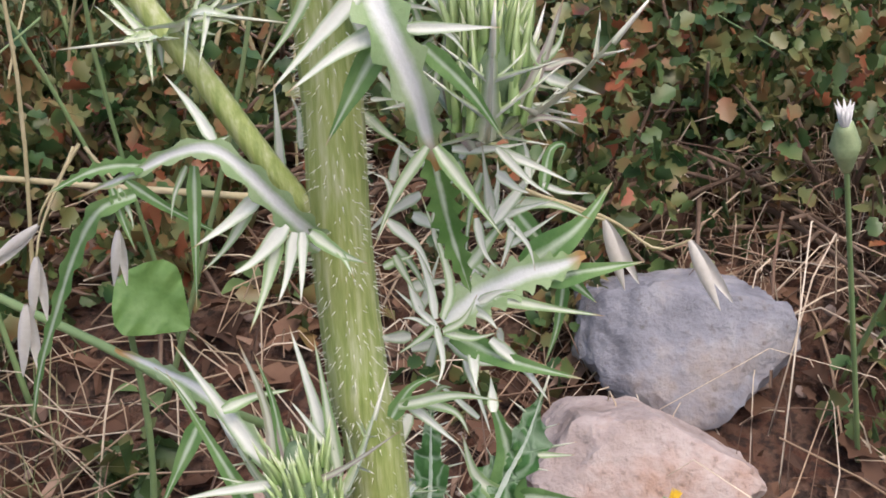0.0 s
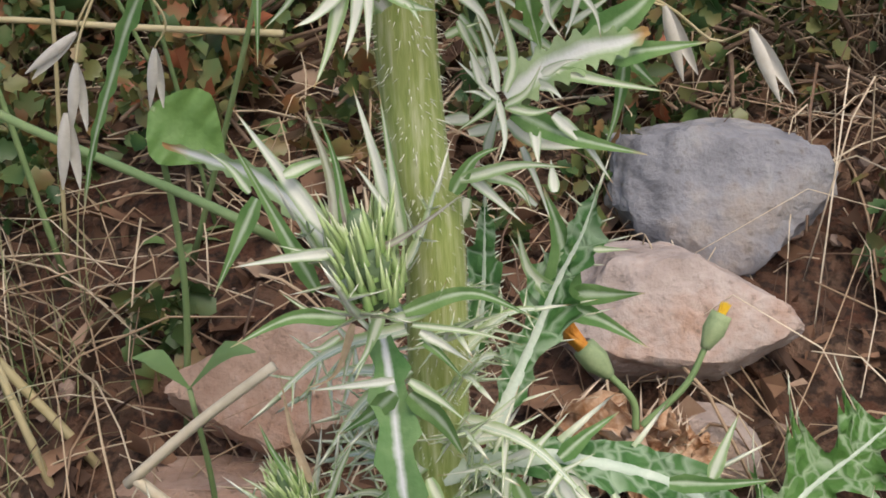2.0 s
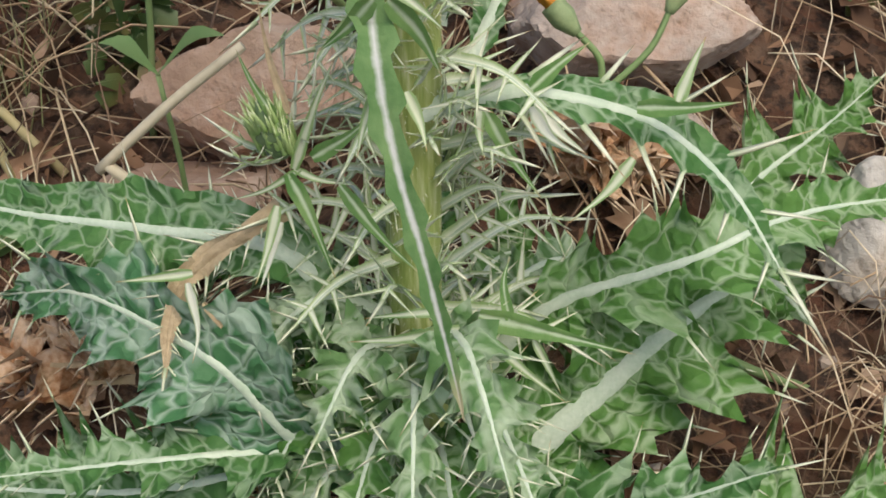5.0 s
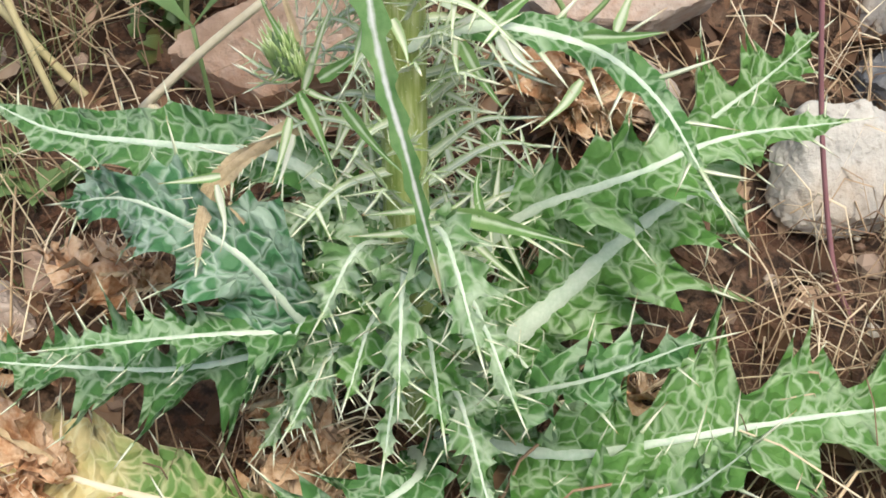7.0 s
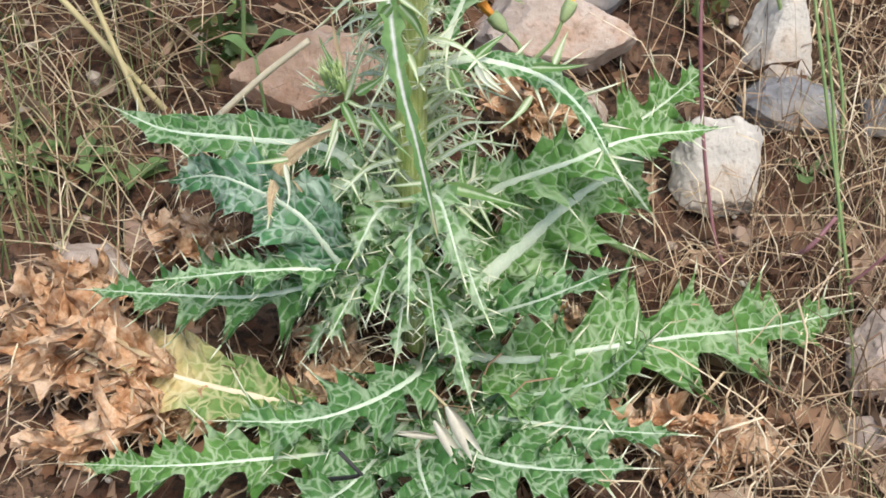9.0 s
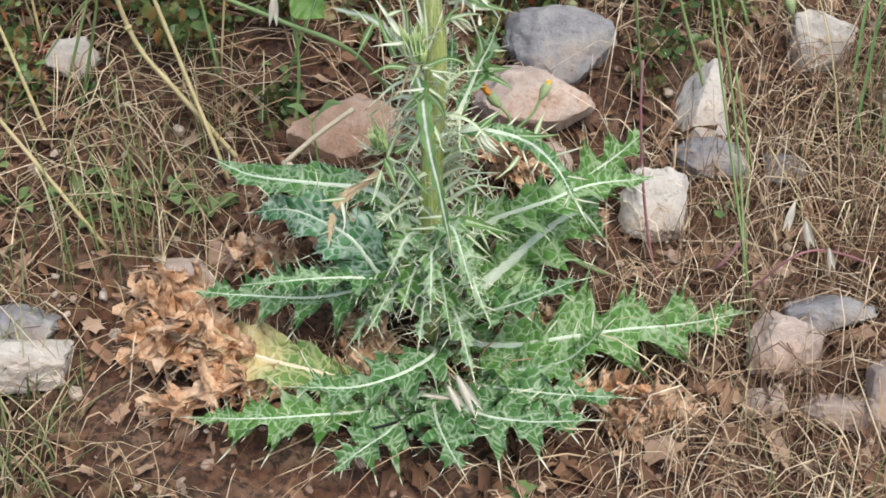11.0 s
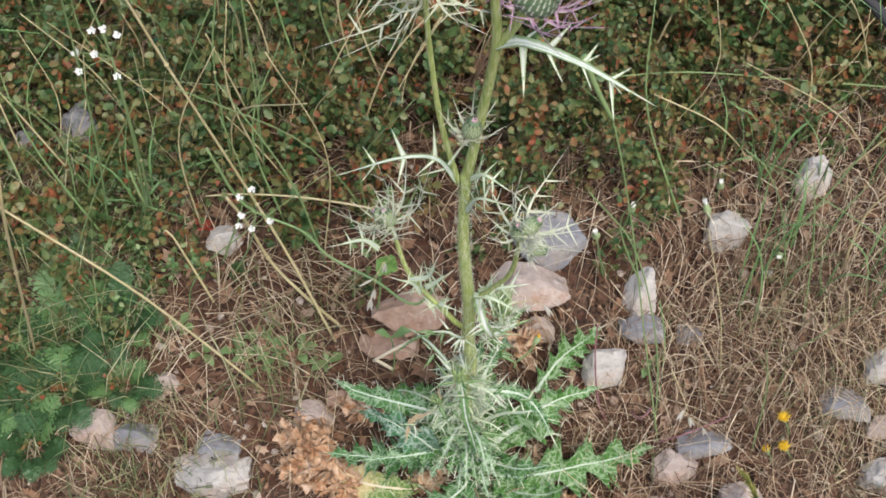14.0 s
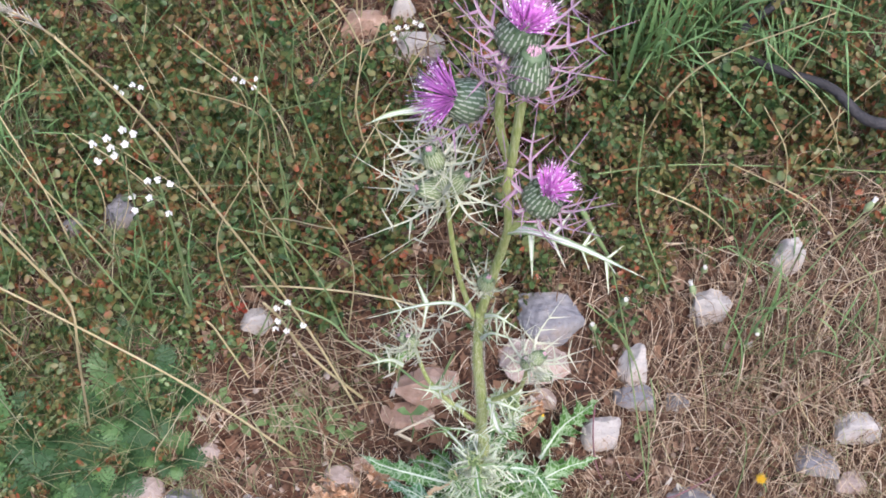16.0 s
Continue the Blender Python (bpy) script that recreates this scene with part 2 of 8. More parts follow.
def rock_mat(name, dark, mid, light, stain):
    m, t, b = node_mat(name, 0.85)
    o = coords(t)
    c = ramp(t, noise_of(t, o, 45.0, 7.0, 0.65), [(0.3, dark), (0.5, mid), (0.68, light)])
    c = mix(t, ramp(t, noise_of(t, o, 26.0, 5.0, 0.7), [(0.5, (0, 0, 0)), (0.66, (0.75, 0.75, 0.75))]), c, stain)
    c = mix(t, ramp(t, noise_of(t, o, 420.0, 3.0), [(0.6, (0, 0, 0)), (0.75, (0.6, 0.6, 0.6))]), c, (0.10, 0.085, 0.07))
    t.links.new(c, b.inputs["Base Color"])
    bump(t, b, maths(t, "ADD", noise_of(t, o, 90.0, 6.0), maths(t, "MULTIPLY", noise_of(t, o, 500.0, 4.0), 0.3)), 0.8, 0.003)
    return m


M_ROCK_GREY = rock_mat("grey_limestone", (0.14, 0.14, 0.155), (0.245, 0.245, 0.265), (0.38, 0.375, 0.375), (0.29, 0.23, 0.185))
M_ROCK_PINK = rock_mat("pinkish_limestone", (0.28, 0.215, 0.18), (0.42, 0.345, 0.31), (0.55, 0.48, 0.44), (0.36, 0.20, 0.125))
M_ROCK_WHITE = rock_mat("white_limestone", (0.34, 0.315, 0.30), (0.47, 0.445, 0.42), (0.58, 0.55, 0.52), (0.36, 0.27, 0.20))
M_ROCK_RED = rock_mat("iron_stained_limestone", (0.30, 0.18, 0.125), (0.44, 0.30, 0.225), (0.56, 0.45, 0.38), (0.34, 0.155, 0.085))

M_STRAW = island_mat("dry_grass_straw", [(0.0, (0.07, 0.038, 0.024)), (0.3, (0.22, 0.135, 0.085)), (0.6, (0.46, 0.33, 0.21)), (0.85, (0.66, 0.55, 0.40)), (1.0, (0.80, 0.72, 0.57))], 0.7)
M_STRAW_LONG = island_mat("bleached_grass_strand", [(0.0, (0.36, 0.24, 0.15)), (0.5, (0.56, 0.44, 0.29)), (1.0, (0.74, 0.64, 0.48))], 0.65)
M_LITTER = island_mat("leaf_litter", [(0.0, (0.05, 0.028, 0.019)), (0.4, (0.14, 0.070, 0.039)), (0.75, (0.27, 0.155, 0.095)), (1.0, (0.46, 0.34, 0.25))], 0.8, 0.1)
M_PEBBLE = island_mat("pebble", [(0.0, (0.16, 0.09, 0.06)), (0.5, (0.34, 0.25, 0.2)), (1.0, (0.55, 0.5, 0.45))], 0.85)
M_SHRUB, _t, _b = node_mat("shrub_leaf", 0.42)
_o = coords(_t)
_f = maths(_t, "MULTIPLY_ADD", noise_of(_t, _o, 14.0, 3.0), 1.1, maths(_t, "MULTIPLY_ADD", noise_of(_t, _o, 75.0, 1.0), 0.9, -0.65))
_f = maths(_t, "MULTIPLY_ADD", island(_t), 0.55, _f)
_c = ramp(_t, _f, [(0.0, (0.015, 0.046, 0.015)), (0.25, (0.042, 0.098, 0.030)), (0.5, (0.10, 0.160, 0.052)), (0.72, (0.20, 0.195, 0.072)), (0.9, (0.26, 0.140, 0.058)), (1.0, (0.32, 0.105, 0.05))])
_t.links.new(_c, _b.inputs["Base Color"])
thin(_t, _b, _c, 0.2)
M_SHRUB_GREEN = island_mat("green_herb_leaf", [(0.0, (0.06, 0.14, 0.05)), (0.5, (0.15, 0.26, 0.09)), (1.0, (0.34, 0.42, 0.21))], 0.5, 0.2)
M_FROND_LIGHT = plain_mat("light_frond", [(0.3, (0.09, 0.20, 0.07)), (0.7, (0.17, 0.30, 0.11))], 0.5, 120.0, 500.0, 0.5, 0.0006, 0.2)
M_FROND = plain_mat("dark_frond", [(0.3, (0.03, 0.085, 0.03)), (0.7, (0.075, 0.16, 0.06))], 0.5, 120.0, 500.0, 0.5, 0.0006, 0.2)
M_HERB = plain_mat("herb_leaf", [(0.3, (0.13, 0.27, 0.06)), (0.7, (0.22, 0.38, 0.11))], 0.5, 120.0, 500.0, 0.5, 0.0006, 0.25)
M_TWIG = plain_mat("twig", [(0.3, (0.10, 0.06, 0.04)), (0.7, (0.22, 0.15, 0.10))], 0.8)
M_BURNT = plain_mat("charred_branch", [(0.3, (0.02, 0.02, 0.022)), (0.7, (0.055, 0.052, 0.056))], 0.75, 80.0, 300.0, 0.8, 0.002)
M_GRASS = island_mat("grass_blade", [(0.0, (0.08, 0.19, 0.06)), (0.5, (0.15, 0.29, 0.10)), (1.0, (0.34, 0.45, 0.22))], 0.5, 0.2)
M_FINE = island_mat("fine_grass", [(0.0, (0.10, 0.17, 0.06)), (0.4, (0.22, 0.27, 0.11)), (0.7, (0.42, 0.42, 0.22)), (1.0, (0.62, 0.58, 0.38))], 0.6, 0.2)
M_STALK = plain_mat("straw_stalk", [(0.25, (0.34, 0.28, 0.13)), (0.5, (0.47, 0.40, 0.22)), (0.75, (0.58, 0.50, 0.33))], 0.6, 25.0)
M_STALK_GREEN = plain_mat("green_stalk", [(0.25, (0.12, 0.21, 0.08)), (0.5, (0.19, 0.28, 0.11)), (0.75, (0.32, 0.36, 0.18))], 0.55, 20.0)
M_STALK_PURPLE = plain_mat("purple_stalk", [(0.25, (0.18, 0.07, 0.08)), (0.75, (0.34, 0.17, 0.2))], 0.55, 20.0)
M_GLUME = plain_mat("papery_glume", [(0.3, (0.60, 0.56, 0.47)), (0.7, (0.76, 0.73, 0.66))], 0.55, 150.0, 500.0, 0.4, 0.0006, 0.25)
M_WHITE = plain_mat("white_petal", [(0.3, (0.76, 0.76, 0.72)), (0.7, (0.88, 0.88, 0.86))], 0.6, 100.0, through_amt=0.2)
M_YELLOW = plain_mat("yellow_petal", [(0.3, (0.75, 0.42, 0.02)), (0.7, (0.85, 0.62, 0.04))], 0.6, 100.0, through_amt=0.15)
M_ORANGE = plain_mat("orange_petal", [(0.3, (0.5, 0.17, 0.02)), (0.7, (0.68, 0.32, 0.03))], 0.6, 300.0)
M_CALYX = plain_mat("calyx", [(0.3, (0.20, 0.28, 0.13)), (0.7, (0.35, 0.42, 0.22))], 0.6, 200.0)
M_SNAIL = plain_mat("snail_shell", [(0.3, (0.6, 0.57, 0.5)), (0.7, (0.8, 0.78, 0.73))], 0.4, 200.0)
M_BARLEY = plain_mat("barley_awn", [(0.3, (0.14, 0.16, 0.03)), (0.7, (0.30, 0.28, 0.07))], 0.5, 60.0)
M_RED = plain_mat("red_young_leaf", [(0.3, (0.33, 0.03, 0.02)), (0.7, (0.5, 0.09, 0.05))], 0.5, 200.0, through_amt=0.2)


# ---- shape helpers ----
def V(*a):
    return np.array(a, float)


def mesh_of(name, verts, faces, uvs=None, smooth=True):
    me = bpy.data.meshes.new(name)
    me.from_pydata(np.asarray(verts, float).tolist(), [], faces)
    if uvs is not None:
        layer = me.uv_layers.new(name="UVMap")
        idx = np.empty(len(me.loops), int)
        me.loops.foreach_get("vertex_index", idx)
        layer.data.foreach_set("uv", np.asarray(uvs, float)[idx].ravel())
    if smooth:
        me.polygons.foreach_set("use_smooth", np.ones(len(me.polygons), bool))
    me.update()
    return me


class Heap:
    """Vertices, faces and UVs gathered into one mesh."""

    def __init__(self):
        self.v, self.f, self.u, self.n = [], [], [], 0

    def add(self, verts, faces, uvs=None):
        verts = np.asarray(verts, float)
        self.v.append(verts)
        self.u.append(np.zeros((len(verts), 2)) if uvs is None else np.asarray(uvs, float))
        k = self.n
        self.f += [tuple(i + k for i in f) for f in faces]
        self.n += len(verts)

    def mesh(self, name, smooth=True):
        return mesh_of(name, np.concatenate(self.v), self.f, np.concatenate(self.u), smooth)


def part(name, data, material, parent=None, label="", kind=""):
    me = data.mesh(name) if isinstance(data, Heap) else data
    if not me.materials:
        me.materials.append(material)
    ob = new(name, me)
    ob.parent = parent
    return tagged(ob, label=label, kind=kind)


def thing(name, label, category, group="", at=(0, 0, 0)):
    ob = new(name)
    ob.empty_display_size = 0.01
    ob.location = at
    return tagged(ob, label=label, category=category, group=group)


def spline(points, n):
    """A smooth curve through the points, as n + 1 places."""
    p = np.asarray(points, float)
    if len(p) == 2:
        return p[0] + np.linspace(0, 1, n + 1)[:, None] * (p[1] - p[0])
    q = np.vstack([2 * p[0] - p[1], p, 2 * p[-1] - p[-2]])
    d = np.r_[0, np.cumsum(np.linalg.norm(np.diff(p, axis=0), axis=1))]
    s = np.linspace(0, d[-1], n + 1)
    k = np.clip(np.searchsorted(d, s, side="right") - 1, 0, len(p) - 2)
    u = ((s - d[k]) / (d[k + 1] - d[k]))[:, None]
    a, b, c, e = q[k], q[k + 1], q[k + 2], q[k + 3]
    return 0.5 * (2 * b + (c - a) * u + (2 * a - 5 * b + 4 * c - e) * u**2 + (3 * b - a - 3 * c + e) * u**3)


def unit(v):
    v = np.asarray(v, float)
    return v / np.maximum(np.linalg.norm(v, axis=-1, keepdims=True), 1e-9)


def frames_of(c, up):
    t = unit(np.gradient(c, axis=0))
    s = np.cross(t, np.broadcast_to(up, t.shape))
    s = unit(s)
    return t, s, np.cross(s, t)


def tube(heap, points, r0, r1, sides=8, n=12, ribs=0.0, mid=None):
    """A tapered round stalk along a curve; ribs: depth of the grooves along it, as a share of the radius."""
    c = spline(points, n)
    d = c[-1] - c[0]
    up = V(0.3, 0.9, 0.2) if abs(d[2]) > 0.8 * np.linalg.norm(d) else V(0, 0, 1)
    t, s, m = frames_of(c, up)
    r = np.interp(np.linspace(0, 1, n + 1), [0, 0.5, 1], [r0, mid or (r0 + r1) / 2, r1])
    a = np.linspace(0, 2 * np.pi, sides, endpoint=False)
    rr = 1 - ribs * (np.arange(sides) % 2)
    ring = (np.cos(a) * rr)[None, :, None] * s[:, None] + (np.sin(a) * rr)[None, :, None] * m[:, None]
    v = (c[:, None] + ring * r[:, None, None]).reshape(-1, 3)
    f = [(i * sides + j, i * sides + (j + 1) % sides, (i + 1) * sides + (j + 1) % sides, (i + 1) * sides + j) for i in range(n) for j in range(sides)]
    f += [tuple(range(sides))[::-1], tuple(n * sides + j for j in range(sides))]
    u = np.stack([np.tile(np.arange(sides) / sides, n + 1), np.repeat(np.linspace(0, 1, n + 1), sides)], 1)
    heap.add(v, f, u)
    return c


def spike(heap, foot, way, length, radius, bend=None):
    """One thin, slightly bent thorn."""
    foot, way = np.asarray(foot, float), unit(way)
    b = V(0, 0, 0) if bend is None else np.asarray(bend, float)
    s = unit(np.cross(way, V(0.31, 0.2, 0.93)))
    m = np.cross(s, way)
    v, u = [], []
    for k, (q, w) in enumerate(((0, 1.0), (0.45, 0.62))):
        p = foot + way * length * q + b * length * q * q
        for a in (0, 2.1, 4.2):
            v.append(p + radius * w * (math.cos(a) * s + math.sin(a) * m))
            u.append((a / 6, q))
    v.append(foot + way * length + b * length)
    u.append((0, 1))
    heap.add(v, [(0, 1, 4, 3), (1, 2, 5, 4), (2, 0, 3, 5), (3, 4, 6), (4, 5, 6), (5, 3, 6)], u)


def leaf(parent, points, width, rng, lobes=6, depth=0.55, spine=0.007, face=(0, -0.5, 1), blade=None, rib=None, thorn=None,
         wave=0.35, cup=0.25, rib_width=0.0011, sweep=0.45, teeth=1, label="", name="leaf", fullness=0.5, crumple=0.0, shift=True):
    """A lobed, spiny blade along a curve, with its pale midrib and its thorns. width: half the blade's greatest breadth."""
    jag = teeth and depth >= 0.45
    per = 12 if jag else 8 if lobes > 4 else 10
    n, m = lobes * per, 4
    c = spline(points, n)
    t, s, nn = frames_of(c, np.asarray(face, float))
    length = np.linalg.norm(np.diff(c, axis=0), axis=1).sum()
    q = np.linspace(0, 1, n + 1)
    prof = np.interp(q, [0, 0.12, fullness * 0.8, fullness, 0.8, 1.0], [0.28, 0.5, 0.95, 1.0, 0.62, 0.03]) * width
    heap, thorns = Heap(), Heap()
    for side in (-1, 1):
        ph = rng.uniform(0, 1) if shift else 0.0
        x = q * lobes + (2 / 12 if jag else 0.15) * side + 1e-6
        k = np.floor(x)
        fr = x - k
        tri = np.where(fr < 0.62, fr / 0.62, (1 - fr) / 0.38)
        size = np.array([rng.uniform(0.75, 1.2) for _ in range(lobes + 3)])
        big = size[(k + 1).astype(int).clip(0, lobes + 2)]
        small = np.abs((x * 3) % 1 - 0.5) * 2
        if jag:
            # each lobe is cut into three pointed teeth, with a deep bay beside it
            cut = np.interp(fr * 12, range(13), [0.0, 0.06, 0.30, 0.80, 0.52, 0.74, 1.22, 0.80, 0.52, 0.84, 0.34, 0.06, 0.0])
            w = prof * ((1 - depth) + depth * cut * big)
            small = np.interp(fr * 12, range(13), [0, 0, 0, 1, 0, 0, 1, 0, 0, 1, 0, 0, 0])
            tri = np.interp(fr * 12, [0, 3, 6, 9, 12], [0, 0.7, 1, 0.7, 0])
        else:
            w = prof * ((1 - depth) + depth * tri**1.25 * big + 0.16 * depth * small * teeth)
        w = np.maximum(w, 0.0004)
        und = np.sin(2 * np.pi * x + ph * 2) * wave
        lift = np.array([rng.uniform(-0.35, 0.35) for _ in range(lobes + 3)])[(k + 1).astype(int).clip(0, lobes + 2)]
        rows, uv = [], []
        for j in range(m + 1):
            v = j / m
            p = c + side * s * (w * v)[:, None] + t * (w * v * v * sweep * tri)[:, None]
            p = p + nn * (w * (cup * v - 0.10 * v * v + (und + lift * tri) * v * v))[:, None]
            p = p + nn * (0.0007 * math.sin(j * 2.6) * np.sin(q * lobes * 19 + j))[:, None] * (width / 0.012)
            if crumple:
                p = p + crumple * width * (0.25 + v) * np.array([noise.noise_vector(Vector(g) * (0.9 / width)) for g in p])
                p = p + 0.4 * crumple * width * v * np.array([noise.noise_vector(Vector(g) * (3.1 / width)) for g in p])
            rows.append(p)
            uv.append(np.stack([side * w * v + 0.35 * (side > 0), q * length + ph], 1))
        vv = np.stack(rows, 1).reshape(-1, 3)
        uu = np.stack(uv, 1).reshape(-1, 2)
        ff = [(i * (m + 1) + j, i * (m + 1) + j + 1, (i + 1) * (m + 1) + j + 1, (i + 1) * (m + 1) + j) for i in range(n) for j in range(m)]
        if side < 0:
            ff = [g[::-1] for g in ff]
        heap.add(vv, ff, uu)
        edge = rows[-1]
        for i in range(2, n):
            peak = tri[i] >= tri[i - 1] and tri[i] > tri[min(i + 1, n)] - 1e-6 and tri[i] > 0.8
            tooth = teeth and not peak and small[i] > 0.5 and rng.random() < 0.9
            if not (peak or tooth):
                continue
            l = spine * rng.uniform(0.8, 1.4) * (1.0 if peak else 0.42)
            way = side * s[i] * 0.8 + t[i] * rng.uniform(0.35, 0.8) + nn[i] * (rng.uniform(-0.15, 0.5) + lift[i] + 0.3 * und[i])
            spike(thorns, edge[i] - unit(way) * l * 0.12, way, l, max(0.00022, l * 0.055), nn[i] * rng.uniform(-0.12, 0.12))
    spike(thorns, c[-1] - t[-1] * spine * 0.3, t[-1], spine * 1.5, max(0.0004, spine * 0.06))
    ob = part(name, heap, blade or M_LEAF, parent, label)
    heap = Heap()
    a = np.linspace(0, np.pi, 5)
    r = rib_width * np.interp(q, [0, 0.12, 0.3, 1], [2.0, 1.5, 0.95, 0.12])
    v = (c[:, None] + np.cos(a)[None, :, None] * s[:, None] * r[:, None, None] + (np.sin(a)[None, :, None] * 0.4 + 0.10) * nn[:, None] * r[:, None, None])
    heap.add(v.reshape(-1, 3), [(i * 5 + j, i * 5 + j + 1, (i + 1) * 5 + j + 1, (i + 1) * 5 + j) for i in range(n) for j in range(4)])
    part("midrib", heap, rib or M_RIB, ob)
    part("spine_fringe", thorns, thorn or M_SPINE, ob, kind="stuff")
    return ob


def star_leaf(parent, points, rng, pairs=4, reach=0.014, stout=0.0011, blade=None, thorn=None, face=(0, -0.5, 1), label="", tip=0.014, width=0.0016, name="spiny_leaf"):
    """A narrow upper leaf that is little more than a channelled white rib with pairs of long thorned lobes."""
    n = 24
    c = spline(points, n)
    t, s, nn = frames_of(c, np.asarray(face, float))
    q = np.linspace(0, 1, n + 1)
    body, thorns, ribs, feet = Heap(), Heap(), Heap(), Heap()
    w = width * np.interp(q, [0, 0.15, 0.5, 0.85, 1], [1.15, 1.2, 0.8, 0.42, 0.05])
    u = np.linspace(-1, 1, 7)
    wav = 1 + 0.07 * np.sin(q * 40 + rng.uniform(0, 6))
    v = c[:, None] + u[None, :, None] * s[:, None] * (w * wav)[:, None, None] + (np.abs(u) ** 1.5 * 0.55)[None, :, None] * nn[:, None] * w[:, None, None]
    uv = np.stack(np.broadcast_arrays(u[None, :] + 0 * q[:, None], q[:, None] * 0.05), -1).reshape(-1, 2)
    body.add(v.reshape(-1, 3), [(i * 7 + j, i * 7 + j + 1, (i + 1) * 7 + j + 1, (i + 1) * 7 + j) for i in range(n) for j in range(6)], uv)
    for k in range(pairs):
        i = int(n * (0.12 + 0.78 * (k + 0.5) / pairs))
        for side in (-1, 1):
            for rep in range(2 if rng.random() < 0.4 else 1):
                l = reach * rng.uniform(0.8, 1.5) * (1 - 0.35 * k / pairs) * (1 if rep == 0 else 0.55)
                way = unit(side * s[i] * 0.9 + t[i] * rng.uniform(0.1, 0.8) + nn[i] * rng.uniform(-0.5, 0.7) * (1 + rep))
                f = c[i] + side * s[i] * w[i] * 0.6
                # a folded lobe that tapers evenly into its thorn
                rings = []
                b = t[i] * min(l * (0.08 if name != "spiny_bract" else 0.05), 0.0022)
                g, bend = nn[i] * 0.0007, nn[i] * rng.uniform(-0.1, 0.08) * l
                for qa, wa in ((0.0, 1.0), (0.3, 0.68), (0.6, 0.38), (0.85, 0.14)):
                    p = f + way * l * qa + bend * qa * qa
                    rings.append((p - b * wa + g * wa, p, p + b * wa + g * wa))
                feet.add([p for ring in rings for p in ring], [(3 * r_ + j, 3 * r_ + j + 1, 3 * r_ + 4 + j, 3 * r_ + 3 + j) for r_ in range(3) for j in range(2)],
                         [(x_, 0.01 * r_) for r_ in range(4) for x_ in (-0.95, 0, 0.95)])
                spike(thorns, f + way * l * 0.55 + bend * 0.3 + nn[i] * 0.0001, way + bend / l, l * 0.45, max(0.00018, stout * 0.26 * (l / reach) ** 0.5))
    spike(thorns, c[-1] - t[-1] * tip * 0.25, t[-1], tip, min(stout * 0.7, 0.0006))
    ob = part(name, body, blade or M_STAR, parent, label)
    part("lobe_fringe", feet, M_STAR if blade in (None, M_LEAF_WHITE) else blade, ob, kind="stuff")
    r = min(stout, width * 0.4) * np.interp(q, [0, 0.2, 1], [0.8, 0.65, 0.15])
    a = np.linspace(0, np.pi, 5)
    rv = c[:, None] + np.cos(a)[None, :, None] * s[:, None] * r[:, None, None] + (np.sin(a)[None, :, None] * 0.4 + 0.12) * nn[:, None] * r[:, None, None]
    ribs.add(rv.reshape(-1, 3), [(i * 5 + j, i * 5 + j + 1, (i + 1) * 5 + j + 1, (i + 1) * 5 + j) for i in range(n) for j in range(4)])
    part("midrib", ribs, M_RIB, ob)
    part("spine_fringe", thorns, thorn or M_SPINE, ob, kind="stuff")
    return ob


LOBE = (0.55, 0.95, 0.84, 0.66, 0.48, 0.31, 0.16, 0.0)
STRAP = (0.75, 1.0, 0.98, 0.86, 0.72, 0.58, 0.42, 0.24, 0.0)
STRAPB = (0.6, 0.9, 1.0, 1.0, 0.96, 0.88, 0.74, 0.52, 0.2)
MIDLEAF = (0.6, 0.95, 1.0, 0.92, 0.72, 0.68, 0.62, 0.54, 0.42, 0.26, 0.0)
ROUND = (0.2, 0.72, 0.98, 1.0, 0.88, 0.66, 0.38, 0.06)
TIPLEAF = (0.55, 0.85, 1.0, 1.0, 0.95, 0.85, 0.68, 0.42, 0.0)


def blade(parent, points, width, mat, profile=LOBE, name="leaf_lobe", label="", face=(0.05, -1, 0.35)):
    """A tapering leaf piece folded along its middle, with a slightly waved margin. width: half its greatest breadth; profile: its share from foot to tip."""
    n = 14 if profile is LOBE else 45
    c = spline(points, n)
    t, s, nn = frames_of(c, np.asarray(face, float))
    q = np.linspace(0, 1, n + 1)
    w = width * np.interp(q, np.linspace(0, 1, len(profile)), profile)
    k = (points[0][0] + points[0][2]) * 900
    if profile is LOBE or profile is ROUND:
        wav = (w * (1 + 0.05 * np.sin(q * 9 + k)))[:, None] * np.ones(7)[None]
    else:
        # pointed teeth at uneven steps along both margins
        teeth = [np.interp((np.arange(n + 1) + o) % 5 * (1 + 0.2 * math.sin(k + o)), [0, 1, 2, 3, 5], [0.72, 0.8, 1.0, 1.32, 0.72]) for o in (0, 2)]
        u_ = np.linspace(-1, 1, 7)
        wav = w[:, None] * np.where(np.abs(u_)[None] > 0.9, np.where(u_[None] < 0, teeth[0][:, None], teeth[1][:, None]), 0.92)
    u = np.linspace(-1, 1, 7)
    lift = np.abs(u) ** 1.4 * 0.55 - 0.25 * np.abs(u) ** 4
    ripple = 1 + 0.35 * np.sin(q * 23 + k)[:, None] * np.abs(u)[None]
    v = c[:, None] + u[None, :, None] * s[:, None] * wav[:, :, None] + (lift[None] * ripple)[:, :, None] * nn[:, None] * w[:, None, None]
    uv = np.stack(np.broadcast_arrays(u[None, :] + 0 * q[:, None], q[:, None] + 0 * u[None, :]), -1).reshape(-1, 2)
    h = Heap()
    h.add(v.reshape(-1, 3), [(i * 7 + j, i * 7 + j + 1, (i + 1) * 7 + j + 1, (i + 1) * 7 + j) for i in range(n) for j in range(6)], uv)
    return part(name, h, mat, parent, label)


